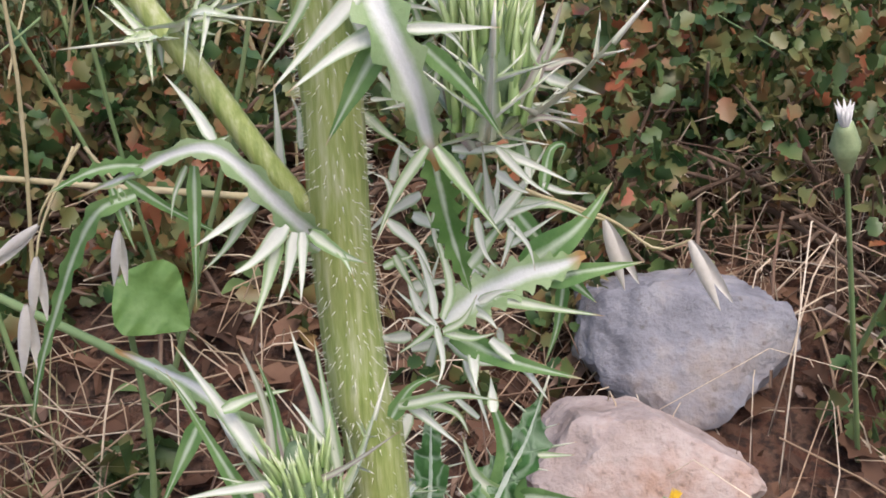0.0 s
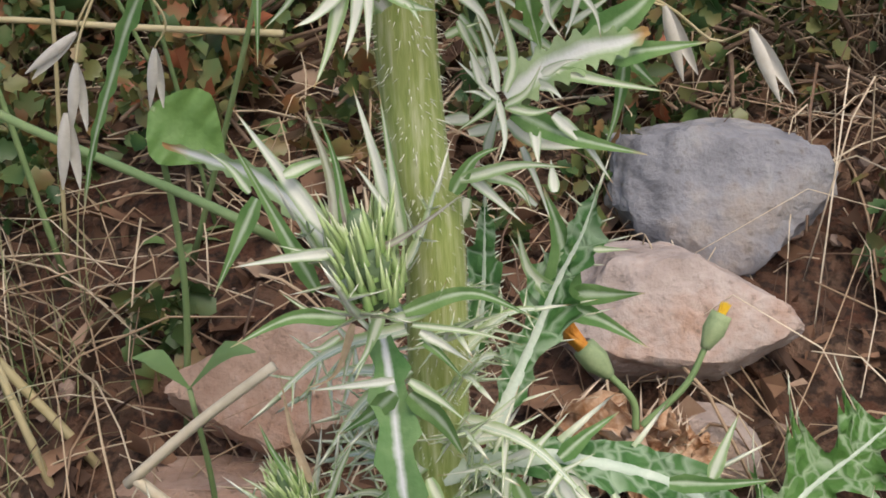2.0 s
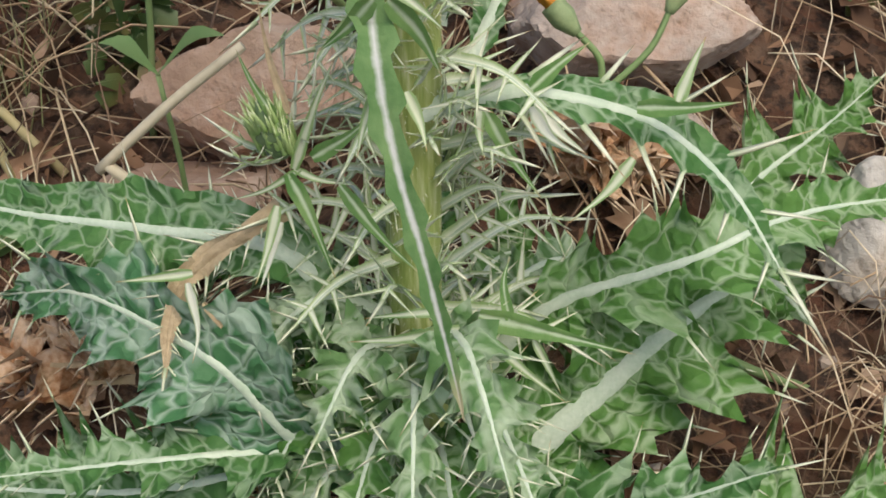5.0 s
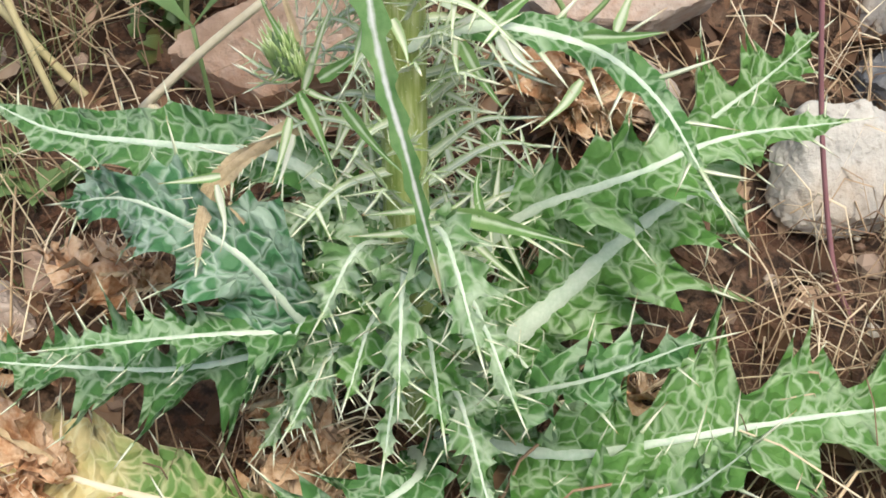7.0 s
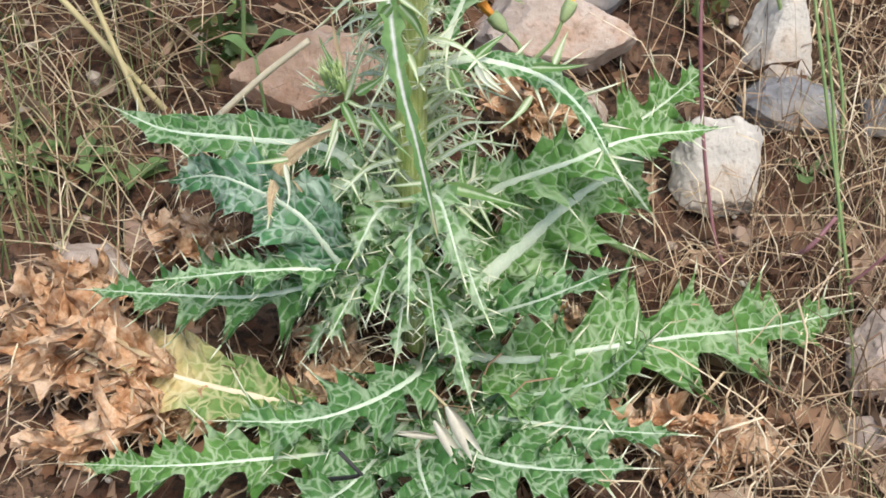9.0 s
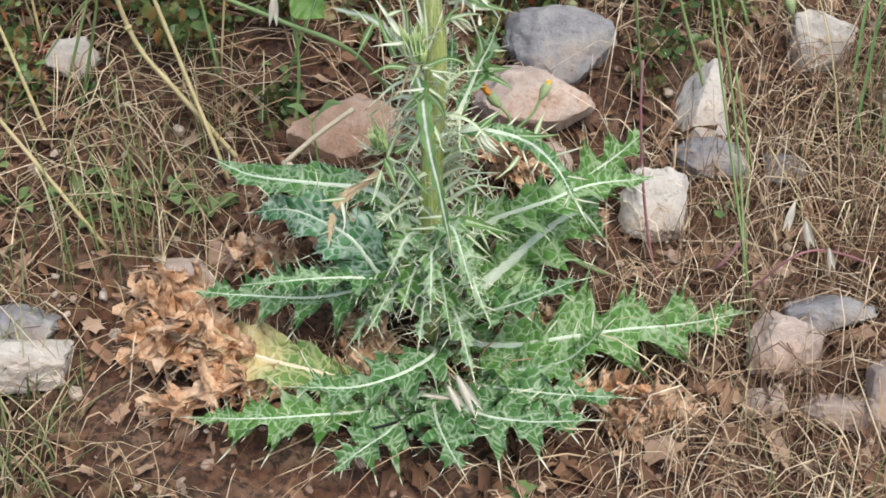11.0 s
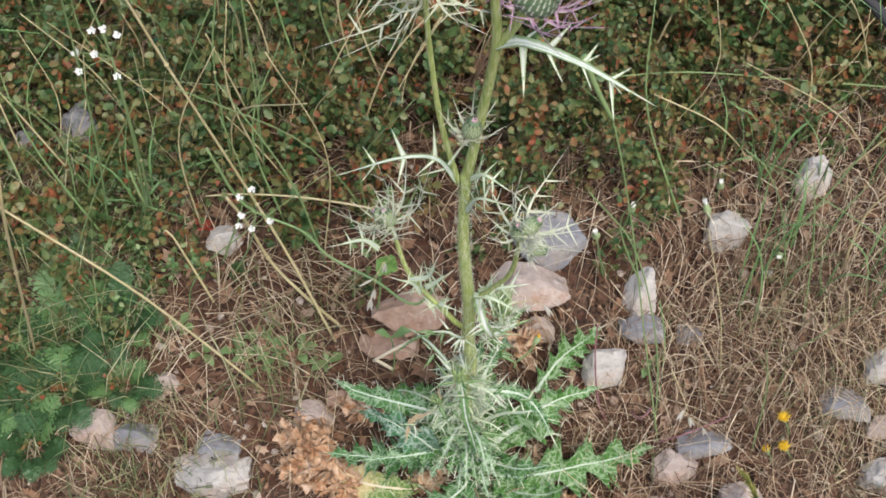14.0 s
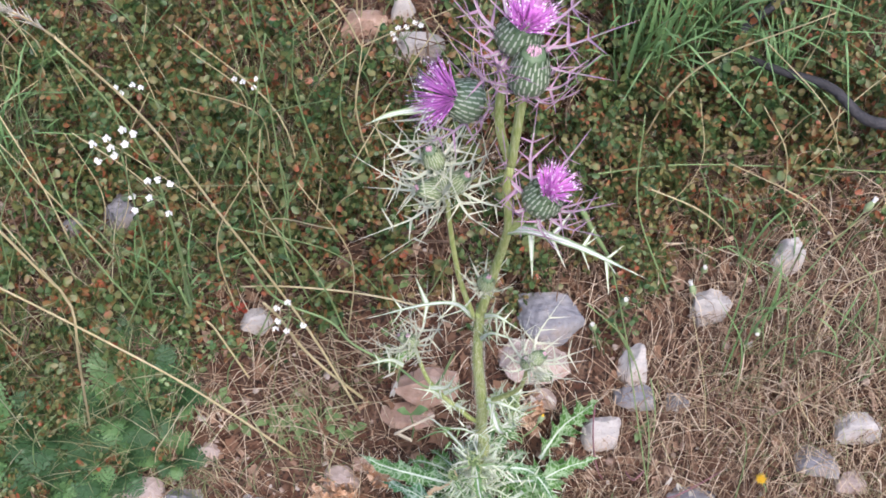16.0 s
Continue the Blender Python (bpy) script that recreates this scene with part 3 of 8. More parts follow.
def flower_head(parent, foot, way, size, rng, state="open", bracts=9, reach=1.9, thorn=None, spread=0.9, label="", brushy=1.0):
    """A thistle head: an egg of overlapping scales, a brush of florets on top and long thorned bracts round it. size: the egg's radius."""
    foot, way = np.asarray(foot, float), unit(way)
    s = unit(np.cross(way, V(0.2, 0.9, 0.37)))
    m = np.cross(way, s)
    tall = size * (2.0 if state == "open" else 2.9)
    hs, us = np.linspace(0, 1, 11), np.linspace(0, 2 * np.pi, 16, endpoint=False)
    rad = lambda h: size * np.interp(h, [0, 0.08, 0.3, 0.5, 0.8, 1.0], [0.30, 0.70, 1.0, 1.0, 0.78, 0.6])  # noqa: E731
    egg = Heap()
    v = np.array([foot + way * tall * h + rad(h) * (math.cos(a) * s + math.sin(a) * m) for h in hs for a in us])
    egg.add(v, [(i * 16 + j, i * 16 + (j + 1) % 16, (i + 1) * 16 + (j + 1) % 16, (i + 1) * 16 + j) for i in range(10) for j in range(16)] + [tuple(160 + j for j in range(16))])
    head = part("flower_head", egg, M_HEAD, parent, label)
    scales = Heap()
    rows = 8
    for i in range(rows):
        h0 = 0.02 + 0.80 * i / rows
        cnt = 12
        for j in range(cnt):
            a = 2 * np.pi * (j + 0.5 * (i % 2)) / cnt + rng.uniform(-0.05, 0.05)
            out = math.cos(a) * s + math.sin(a) * m
            side = -math.sin(a) * s + math.cos(a) * m
            h1 = h0 + 0.26
            b = 0.26 * rad(h0 + 0.1)
            p0, p1, p2 = (foot + way * tall * h + out * (rad(min(h, 1)) + lift) for h, lift in ((h0, 0.0002), (h0 + 0.12, size * 0.07), (h1, size * 0.10)))
            e = p2 + out * size * 0.10 + way * size * 0.12
            rib = out * size * 0.05
            scales.add([p0 - side * b, p0 + rib, p0 + side * b, p1 - side * b, p1 + rib * 1.4, p1 + side * b, p2 - side * b * 0.35, p2 + rib, p2 + side * b * 0.35, e],
                       [(0, 1, 4, 3), (1, 2, 5, 4), (3, 4, 7, 6), (4, 5, 8, 7), (6, 7, 9), (7, 8, 9)],
                       [(0, 0), (0.5, 0.3), (1, 0), (0, 0.1), (0.5, 1.0), (1, 0.1), (0, 0.45), (0.5, 1.0), (1, 0.45), (0.5, 0.8)])
    part("scale_coat", scales, M_SCALE if state == "open" or thorn is not None else M_SCALE_CLOSED, head, kind="stuff")
    top = foot + way * tall * 0.92
    brush, tips = Heap(), Heap()
    if state == "open":
        for i in range(260):
            a, r = rng.uniform(0, 2 * np.pi), rng.random() ** 0.6
            out = math.cos(a) * s + math.sin(a) * m
            l = brushy * size * rng.uniform(1.6, 2.3) * (1.05 - 0.2 * r)
            f = top + out * size * 0.62 * r * brushy
            d = unit(way + out * spread * r * 1.0 + V(rng.uniform(-.1, .1), rng.uniform(-.1, .1), rng.uniform(-.1, .1)))
            spike(brush, f, d, l, size * 0.042, out * 0.22 * r)
            if rng.random() < 0.22:
                spike(tips, f + d * l * 0.85 + out * 0.14 * r * l, d, size * 0.16, size * 0.055)
        part("floret_brush", brush, M_FLORET, head, "magenta brush of florets", kind="stuff")
        part("anther_fringe", tips, M_ANTHER, head, kind="stuff")
    elif state == "opening":
        for i in range(60):
            a, r = rng.uniform(0, 2 * np.pi), rng.random() ** 0.6
            out = math.cos(a) * s + math.sin(a) * m
            spike(brush, top + out * size * 0.4 * r, way - out * 0.1 * r, size * rng.uniform(0.4, 0.7), size * 0.06)
        part("floret_brush", brush, M_FLORET_PINK, head, "closed pinkish florets", kind="stuff")
    for i in range(bracts):
        a = 2 * np.pi * i / bracts + rng.uniform(-0.3, 0.3)
        out = math.cos(a) * s + math.sin(a) * m
        l = size * reach * rng.uniform(0.8, 1.6)
        f = foot + way * tall * rng.uniform(0.0, 0.12) + out * size * 0.45
        d0 = unit(out * rng.uniform(0.7, 1.1) + way * rng.uniform(0.1, 0.6))
        p1 = f + d0 * l * 0.4
        p2 = f + d0 * l * 0.75 + way * l * rng.uniform(0.1, 0.45)
        star_leaf(parent, [f, p1, p2], rng, pairs=3, reach=l * 0.36, stout=size * 0.08, blade=M_BRACT if thorn is None else M_BRACT_PURPLE, thorn=thorn or M_SPINE_PALE, tip=l * 0.5, width=size * (0.20 if thorn is None else 0.11), face=way, name="spiny_bract")
    return head


def ground_z(x, y):
    """The height of the bank: a slope that rises behind the plant and levels out far off."""
    x, y = np.asarray(x, float), np.asarray(y, float)
    ease = lambda v: 0.02 * np.logaddexp(0, v / 0.02)  # noqa: E731
    bumps = 0.003 * np.sin(9 * x + 1.3) * np.sin(11 * y + 0.4) + 0.002 * np.sin(27 * x + 2) * np.sin(23 * y)
    rise = ease(y) - ease(y - 0.2)
    left = np.minimum(ease(-x - 0.15), 0.4)
    return -0.037 + 0.18 * np.tanh(y / 1.2) + 0.35 * rise - 0.5 * rise * left + bumps


def hull_rock(rng, cuts, detail=5):
    """A broken stone: a ball cut by planes, its edges a little worn. cuts: the angle in the upright face, from x
    towards z, and the distance of each broken side, chosen for the outline seen from the camera.
    """
    bm = bmesh.new()
    bmesh.ops.create_icosphere(bm, subdivisions=detail, radius=1.0)
    d = unit(np.array([v.co[:] for v in bm.verts]))
    faces = [tuple(v.index for v in f.verts) for f in bm.faces]
    bm.free()
    nrm = [[math.cos(radians(a)), rng.uniform(-0.45, 0.25), math.sin(radians(a))] for a, _ in cuts]
    dist = [q for _, q in cuts]
    nrm += [[rng.uniform(-0.25, 0.25), -1, rng.uniform(-0.2, 0.35)], [rng.uniform(-0.3, 0.3), 1, rng.uniform(-0.2, 0.3)], [rng.choice((-1, 1)) * 0.7, -1, rng.uniform(-0.4, 0.7)]]
    dist += [rng.uniform(0.62, 0.75), 0.8, rng.uniform(0.72, 0.86)]
    nrm += [[rng.gauss(0, 1), rng.gauss(0, 1), rng.gauss(0, 1)] for _ in range(5)] + [[0, 0, 1], [0, 0, -1], [1, 0, 0], [-1, 0, 0]]
    dist += [rng.uniform(0.85, 1.0) for _ in range(5)] + [1, 0.95, 1, 1]
    dots = d @ unit(np.array(nrm)).T
    r = np.where(dots > 0.05, np.array(dist) / np.maximum(dots, 0.05), 9).astype(float)
    r = -np.log(np.exp(-130.0 * r).sum(1)) / 130.0
    o = Vector((rng.uniform(0, 50), rng.uniform(0, 50), 0))
    rough = np.array([0.05 * noise.noise(Vector(p) * 2.6 + o) + 0.035 * noise.noise(Vector(p) * 6.5 + o) + 0.018 * noise.noise(Vector(p) * 15 + o) for p in d * r[:, None]])
    return d * (r * (1 + 1.3 * rough))[:, None], faces


ROCKS = []


def stone(place, w, h, depth_, material, seed, label, cuts, name="rock", turn=0.0, tilt=-24, sink=0.12):
    """A rock of width w, height h and depth at a place, tilted back so that its face turns to the camera; sized to fit
    the camera's view.
    """
    rng = random.Random(seed)
    v, f = hull_rock(rng, cuts, 5 if max(w, h) > 0.028 else 4)
    v = v * V(w / 2, depth_ / 2, h / 2)
    rot = np.array(Euler((radians(tilt), 0, radians(turn))).to_matrix())
    v = v @ rot.T
    x, y = place
    z = float(ground_z(x, y))
    ROCKS.append((x, y, 0.5 * max(w, depth_) + 0.003))
    me = mesh_of(name, v, f)
    me.set_sharp_from_angle(angle=radians(28))
    me.materials.append(material)
    ob = new(name, me)
    ob.location = (x, y, z - v[:, 2].min() * (1 - 2 * sink) - 0.002)
    return tagged(ob, label=label, category="rock", group="rocks on the bank")


def scatter(tv, tf, places, mats):
    """Copies of one small piece, turned and scaled by the 3 x 3 arrays, as vertices and faces of one mesh."""
    tv = np.asarray(tv, float)
    v = np.einsum("nij,kj->nki", mats, tv) + places[:, None]
    n, k = len(places), len(tv)
    f = [tuple(int(i + a * k) for i in g) for a in range(n) for g in tf]
    return v.reshape(-1, 3), f


def turns(rng, n, tilt, flat_axis=None):
    """Random turns about z, each then tilted by about tilt radians."""
    a, b, c = rng.uniform(0, 2 * np.pi, n), rng.normal(0, tilt, n), rng.normal(0, tilt, n)
    za = np.stack([np.cos(a), -np.sin(a), 0 * a, np.sin(a), np.cos(a), 0 * a, 0 * a, 0 * a, 1 + 0 * a], 1).reshape(-1, 3, 3)
    xb = np.stack([1 + 0 * b, 0 * b, 0 * b, 0 * b, np.cos(b), -np.sin(b), 0 * b, np.sin(b), np.cos(b)], 1).reshape(-1, 3, 3)
    yc = np.stack([np.cos(c), 0 * c, np.sin(c), 0 * c, 1 + 0 * c, 0 * c, -np.sin(c), 0 * c, np.cos(c)], 1).reshape(-1, 3, 3)
    return xb @ yc @ za


def needle_bud(parent, foot, way, size, rng, bracts=8, reach=2.2, label="", thorn=None):
    """A young head: a sheaf of fine upright green needles inside a cage of thorned bracts."""
    foot, way = np.asarray(foot, float), unit(way)
    s = unit(np.cross(way, V(0.2, 0.9, 0.37)))
    m = np.cross(way, s)
    core = Heap()
    tube(core, [foot, foot + way * size * 1.1, foot + way * size * 2.0], size * 0.3, size * 0.15, 10, 8, 0.1, size * 0.62)
    head = part("bud", core, M_HEAD, parent, label)
    sheaf = Heap()
    for i in range(170):
        a, q = rng.uniform(0, 2 * np.pi), rng.uniform(0.25, 1.0)
        out = math.cos(a) * s + math.sin(a) * m
        f = foot + way * size * rng.uniform(0.1, 1.5) + out * size * 0.6 * q
        spike(sheaf, f, way + out * rng.uniform(-0.2, 0.25), size * rng.uniform(0.6, 1.1), size * 0.10, out * 0.12)
    part("needle_sheaf", sheaf, M_SCALE_BUD, head, kind="stuff")
    for i in range(bracts):
        a = 2 * np.pi * i / bracts + rng.uniform(-0.3, 0.3)
        out = math.cos(a) * s + math.sin(a) * m
        l = size * reach * rng.uniform(0.8, 1.5)
        f = foot + out * size * 0.35
        d0 = unit(out * rng.uniform(0.4, 1.0) + way * rng.uniform(0.3, 1.0))
        star_leaf(parent, [f, f + d0 * l * 0.45, f + d0 * l * 0.8 + way * l * rng.uniform(0.1, 0.4)], rng, 3, l * 0.34, size * 0.10, blade=M_BRACT if rng.random() < 0.5 else None, thorn=thorn or M_SPINE_PALE, tip=l * 0.4, width=size * 0.17, face=way, name="spiny_bract")
    return head


# ---- the bank: one sheet of reddish soil to the horizon ----
def build_ground():
    a = np.linspace(-1, 1, 261)
    ax = 1.1 * a + 58.9 * np.sign(a) * np.maximum(np.abs(a) - 0.72, 0) ** 3 / 0.28**3
    x, y = np.meshgrid(ax, ax + 0.25, indexing="ij")
    z = ground_z(x, y)
    r = np.random.RandomState(5)
    lump = r.normal(0, 1, x.shape)
    for _ in range(2):
        lump = (lump + np.roll(lump, 1, 0) + np.roll(lump, -1, 0) + np.roll(lump, 1, 1) + np.roll(lump, -1, 1)) / 5
    z = z + lump * 0.0045 * (np.abs(x) < 2)
    n = len(a)
    v = np.stack([x, y, z], -1).reshape(-1, 3)
    f = [(i * n + j, (i + 1) * n + j, (i + 1) * n + j + 1, i * n + j + 1) for i in range(n - 1) for j in range(n - 1)]
    me = mesh_of("ground", v, f)
    me.materials.append(M_SOIL)
    tagged(new("ground", me), "sloping bank of dry reddish-brown soil", "ground", kind="structure")


build_ground()


# ---- stones ----
GREY, PINK, WHITE, RED = M_ROCK_GREY, M_ROCK_PINK, M_ROCK_WHITE, M_ROCK_RED
stone((0.0659, 0.1666), 0.0564, 0.0456, 0.0308, GREY, 11, "bluish grey broken limestone block bedded in soil", cuts=[(78, 0.8), (100, 0.86), (20, 0.86), (-38, 0.74), (-80, 0.88), (-140, 0.8), (170, 0.92)])
stone((0.0515, 0.1351), 0.0584, 0.0384, 0.0365, PINK, 12, "pinkish grey limestone slab below a grey block", cuts=[(95, 0.7), (52, 0.62), (25, 0.85), (-50, 0.9), (-90, 0.85), (150, 0.75), (-150, 0.9)])
stone((-0.0395, 0.1154), 0.0541, 0.0375, 0.0309, RED, 13, "reddish tan limestone lump behind the thistle", cuts=[(90, 0.8), (125, 0.58), (150, 0.8), (60, 0.9), (10, 0.95), (-60, 0.85), (-130, 0.8)])
stone((0.1343, 0.1356), 0.0292, 0.0424, 0.0191, WHITE, 14, "pale pointed limestone shard standing upright", cuts=[(152, 0.42), (118, 0.75), (12, 0.74), (-5, 0.8), (-90, 0.95), (-165, 0.85)])
stone((0.1089, 0.0855), 0.0326, 0.0367, 0.0193, WHITE, 15, "whitish square limestone block", cuts=[(93, 0.86), (5, 0.84), (-8, 0.86), (-75, 0.9), (-115, 0.84), (172, 0.86), (140, 0.98)])
stone((0.1367, 0.1141), 0.0347, 0.0229, 0.0208, GREY, 16, "small grey limestone lump half in litter", cuts=[(100, 0.75), (60, 0.8), (-90, 0.9), (140, 0.85), (20, 0.9)])
stone((0.2008, 0.1842), 0.0360, 0.0340, 0.0189, WHITE, 17, "pale limestone block with dark specks", cuts=[(68, 0.74), (110, 0.9), (0, 0.9), (-20, 0.84), (-90, 0.9), (178, 0.84)])
stone((0.0596, 0.1129), 0.0228, 0.0166, 0.0137, PINK, 18, "small tan stone behind the leaves", cuts=[(90, 0.8), (40, 0.85), (150, 0.8)])
stone((-0.1828, 0.1680), 0.0287, 0.0240, 0.0172, WHITE, 19, "white stone among dry grass", cuts=[(100, 0.85), (30, 0.85), (-40, 0.8), (160, 0.9), (-120, 0.8)])
stone((-0.2209, 0.0689), 0.0233, 0.0203, 0.0140, PINK, 20, "tan stone under green herbs", cuts=[(90, 0.85), (45, 0.8), (140, 0.85)])
stone((-0.1782, 0.0260), 0.0351, 0.0193, 0.0237, GREY, 21, "grey flat-sided stone in the litter", cuts=[(95, 0.7), (60, 0.75), (-90, 0.8), (150, 0.8)])
stone((-0.1813, 0.0057), 0.0571, 0.0235, 0.0386, WHITE, 22, "pale cracked limestone block", cuts=[(90, 0.8), (40, 0.85), (150, 0.7), (-100, 0.9)])
stone((-0.2406, 0.0322), 0.0324, 0.0190, 0.0195, GREY, 23, "grey stone beside the shrub", cuts=[(90, 0.8), (45, 0.8), (160, 0.85)])
stone((0.1841, 0.0392), 0.0416, 0.0216, 0.0250, GREY, 24, "flat grey stone with a pink edge", cuts=[(110, 0.62), (60, 0.72), (-55, 0.62), (-110, 0.8), (0, 0.95)])
stone((0.1618, 0.0224), 0.0320, 0.0287, 0.0192, PINK, 25, "dull tan grey stone in litter", cuts=[(100, 0.85), (60, 0.75), (-90, 0.9), (150, 0.8)])
stone((0.2082, -0.0042), 0.0391, 0.0435, 0.0261, PINK, 26, "pinkish white broken limestone lump", cuts=[(112, 0.7), (62, 0.78), (20, 0.72), (-40, 0.86), (-100, 0.9), (170, 0.8)])
stone((0.1824, -0.0063), 0.0359, 0.0146, 0.0243, PINK, 27, "low tan stone on soil", cuts=[(90, 0.7), (40, 0.85), (150, 0.85)])
stone((0.1503, -0.0024), 0.0199, 0.0123, 0.0134, PINK, 28, "small tan stone in litter", cuts=[(90, 0.8), (150, 0.8)])
stone((0.2689, 0.2274), 0.0314, 0.0385, 0.0173, WHITE, 29, "white upright stone in dry grass", cuts=[(150, 0.7), (90, 0.9), (30, 0.8), (-10, 0.8), (-60, 0.8)])
stone((-0.1044, 0.4542), 0.0419, 0.0240, 0.0252, RED, 30, "rust-red stone on bare soil", cuts=[(90, 0.75), (140, 0.8), (40, 0.9)])
stone((-0.0688, 0.4730), 0.0229, 0.0218, 0.0137, WHITE, 31, "white stone on bare soil", cuts=[(90, 0.85), (20, 0.85)])
stone((-0.0527, 0.4324), 0.0471, 0.0261, 0.0283, WHITE, 32, "white rough limestone pieces", cuts=[(60, 0.75), (110, 0.8), (160, 0.8)])
stone((-0.1466, 0.3965), 0.0178, 0.0129, 0.0107, WHITE, 33, "small white stone in the shrub", cuts=[(90, 0.8)])
stone((-0.1468, 0.3985), 0.0128, 0.0079, 0.0077, WHITE, 34, "small white stone in the shrub", cuts=[(90, 0.8)])
stone((0.3246, 0.0977), 0.0387, 0.0281, 0.0232, WHITE, 35, "pale stone under dry grass", cuts=[(90, 0.7), (140, 0.8), (40, 0.8)])
stone((-0.3081, 0.2618), 0.0333, 0.0318, 0.0200, GREY, 36, "pale grey stone under the shrub", cuts=[(90, 0.8), (160, 0.8), (30, 0.8)])
stone((-0.3511, 0.2562), 0.0210, 0.0178, 0.0126, GREY, 37, "small pale stone under the shrub", cuts=[(90, 0.8)])
stone((0.1737, 0.1131), 0.0190, 0.0154, 0.0114, GREY, 38, "small grey stone in dry grass", cuts=[(90, 0.8), (50, 0.8)])
stone((-0.0537, 0.0977), 0.0445, 0.0139, 0.0322, RED, 39, "flat reddish tan stone", cuts=[(90, 0.55), (150, 0.85), (-90, 0.8)])
stone((-0.1074, 0.0498), 0.0298, 0.0193, 0.0201, PINK, 40, "brownish stone beside dead leaves", cuts=[(90, 0.7), (30, 0.8), (150, 0.8)])
stone((0.3196, 0.0563), 0.0272, 0.0181, 0.0184, PINK, 41, "small tan stone in litter", cuts=[(90, 0.8), (40, 0.8)])
stone((-0.2724, 0.0365), 0.0341, 0.0313, 0.0205, PINK, 42, "tan stone among herbs", cuts=[(90, 0.8), (150, 0.8), (30, 0.85)])
stone((0.2321, 0.1612), 0.0099, 0.0084, 0.0059, WHITE, 43, "small white stone in dry grass", cuts=[(90, 0.8)])
stone((-0.0893, 0.0615), 0.0173, 0.0172, 0.0104, RED, 44, "reddish brown stone beside the leaves", cuts=[(90, 0.8), (40, 0.8)])
stone((-0.2385, 0.0335), 0.0304, 0.0135, 0.0205, WHITE, 46, "flat whitish stone in the litter", cuts=[(90, 0.7), (30, 0.85)])
stone((0.3205, 0.0225), 0.0423, 0.0234, 0.0285, WHITE, 48, "pale rounded stone in the litter", cuts=[(90, 0.8), (40, 0.8), (140, 0.8)])
stone((0.2904, 0.0717), 0.0350, 0.0158, 0.0236, GREY, 49, "low pale grey stone under dry grass", cuts=[(90, 0.7), (150, 0.8)])


# ---- litter, straw and pebbles ----
def region(rs, n, x0, x1, y0, y1):
    return rs.uniform(x0, x1, n), rs.uniform(y0, y1, n)


def build_straw():
    rs = np.random.RandomState(3)
    heap_v, heap_f, base = [], [], 0
    n = 64000
    x, y = region(rs, n, -0.62, 0.66, -0.32, 0.62)
    dense = np.clip(0.55 + 0.9 * (x - 0.02) * 2.6, 0.5, 1.0) * np.where(y > 0.42, 0.5, 1)
    keep = rs.uniform(0, 1, n) < np.where((x > -0.12) & (x < 0.08) & (np.abs(y - 0.03) < 0.08), 0.35, dense + 0.12)
    patch = np.sin(x * 21 + 2 * np.sin(y * 13)) + np.sin(y * 25 + 1.7 * np.sin(x * 17 + 1)) + rs.normal(0, 0.7, n)
    keep &= patch > np.where(x > 0.12, -1.6, -0.35)
    # bare reddish soil behind the plant
    keep &= (np.hypot((x + 0.085) / 1.3, y - 0.135) > 0.042) | (rs.uniform(0, 1, n) < 0.12)
    x, y = x[keep], y[keep]
    # longer bleached strands lie on top, thickest to both sides of the plant
    k = 380
    lx = np.where(rs.uniform(0, 1, k) < 0.4, rs.normal(-0.17, 0.05, k), rs.normal(0.31, 0.08, k))
    ly = rs.normal(0.145, 0.06, k)
    x, y = np.concatenate([x, lx]), np.concatenate([y, ly])
    n = len(x)
    long_ = np.arange(n) >= n - k
    a = rs.uniform(0, 2 * np.pi, n) * 0.5 + 2.2 * np.sin(x * 14 + 1) * np.sin(y * 17) + rs.choice([0, np.pi], n)
    l = rs.gamma(1.8, 0.013, n) + 0.006
    curl = rs.normal(0, 0.45, n)
    l = np.where(long_, rs.uniform(0.025, 0.075, n), l)
    a = np.where(long_, rs.normal(-0.5, 0.8, n), a)
    lift = np.abs(rs.normal(0, 0.009, n)) * np.where(x > 0.1, 1.5, 1)
    lift = np.where(long_, rs.uniform(0.004, 0.018, n), lift)
    rad = rs.uniform(0.00012, 0.00028, n) * rs.choice([1, 1, 1, 1, 1.8], n)
    rad = np.where(long_, rs.uniform(0.0002, 0.00042, n), rad)
    seg = 3
    u = np.linspace(-0.5, 0.5, seg + 1)
    ang = a[:, None] + curl[:, None] * u[None]
    dx, dy = np.cos(ang), np.sin(ang)
    px = x[:, None] + np.cumsum(dx, 1) * (l / seg)[:, None]
    py = y[:, None] + np.cumsum(dy, 1) * (l / seg)[:, None]
    arch = (1 - 4 * u * u)[None] * lift[:, None] + rs.uniform(0.001, 0.010, n)[:, None] + rs.normal(0, 0.16, n)[:, None] * u[None] * l[:, None]
    pz = ground_z(px, py) + np.maximum(arch, 0.0008)
    c = np.stack([px, py, pz], -1)
    side = np.stack([-dy, dx, 0 * dx], -1)
    tri = [(1.0, 0.0), (-0.6, 0.8), (-0.6, -0.8)]
    ring = np.stack([c + side * (p * rad)[:, None, None] + V(0, 0, 1) * (q * rad)[:, None, None] for p, q in tri], 2)
    v = ring.reshape(-1, 3)
    f = []
    for i in range(n):
        b = i * (seg + 1) * 3
        for k in range(seg):
            for j in range(3):
                f.append((b + k * 3 + j, b + k * 3 + (j + 1) % 3, b + (k + 1) * 3 + (j + 1) % 3, b + (k + 1) * 3 + j))
    me = mesh_of("dry_grass", v, f)
    me.materials.append(M_STRAW)
    me.materials.append(M_STRAW_LONG)
    per = seg * 3
    me.polygons.foreach_set("material_index", np.repeat(long_.astype(int), per))
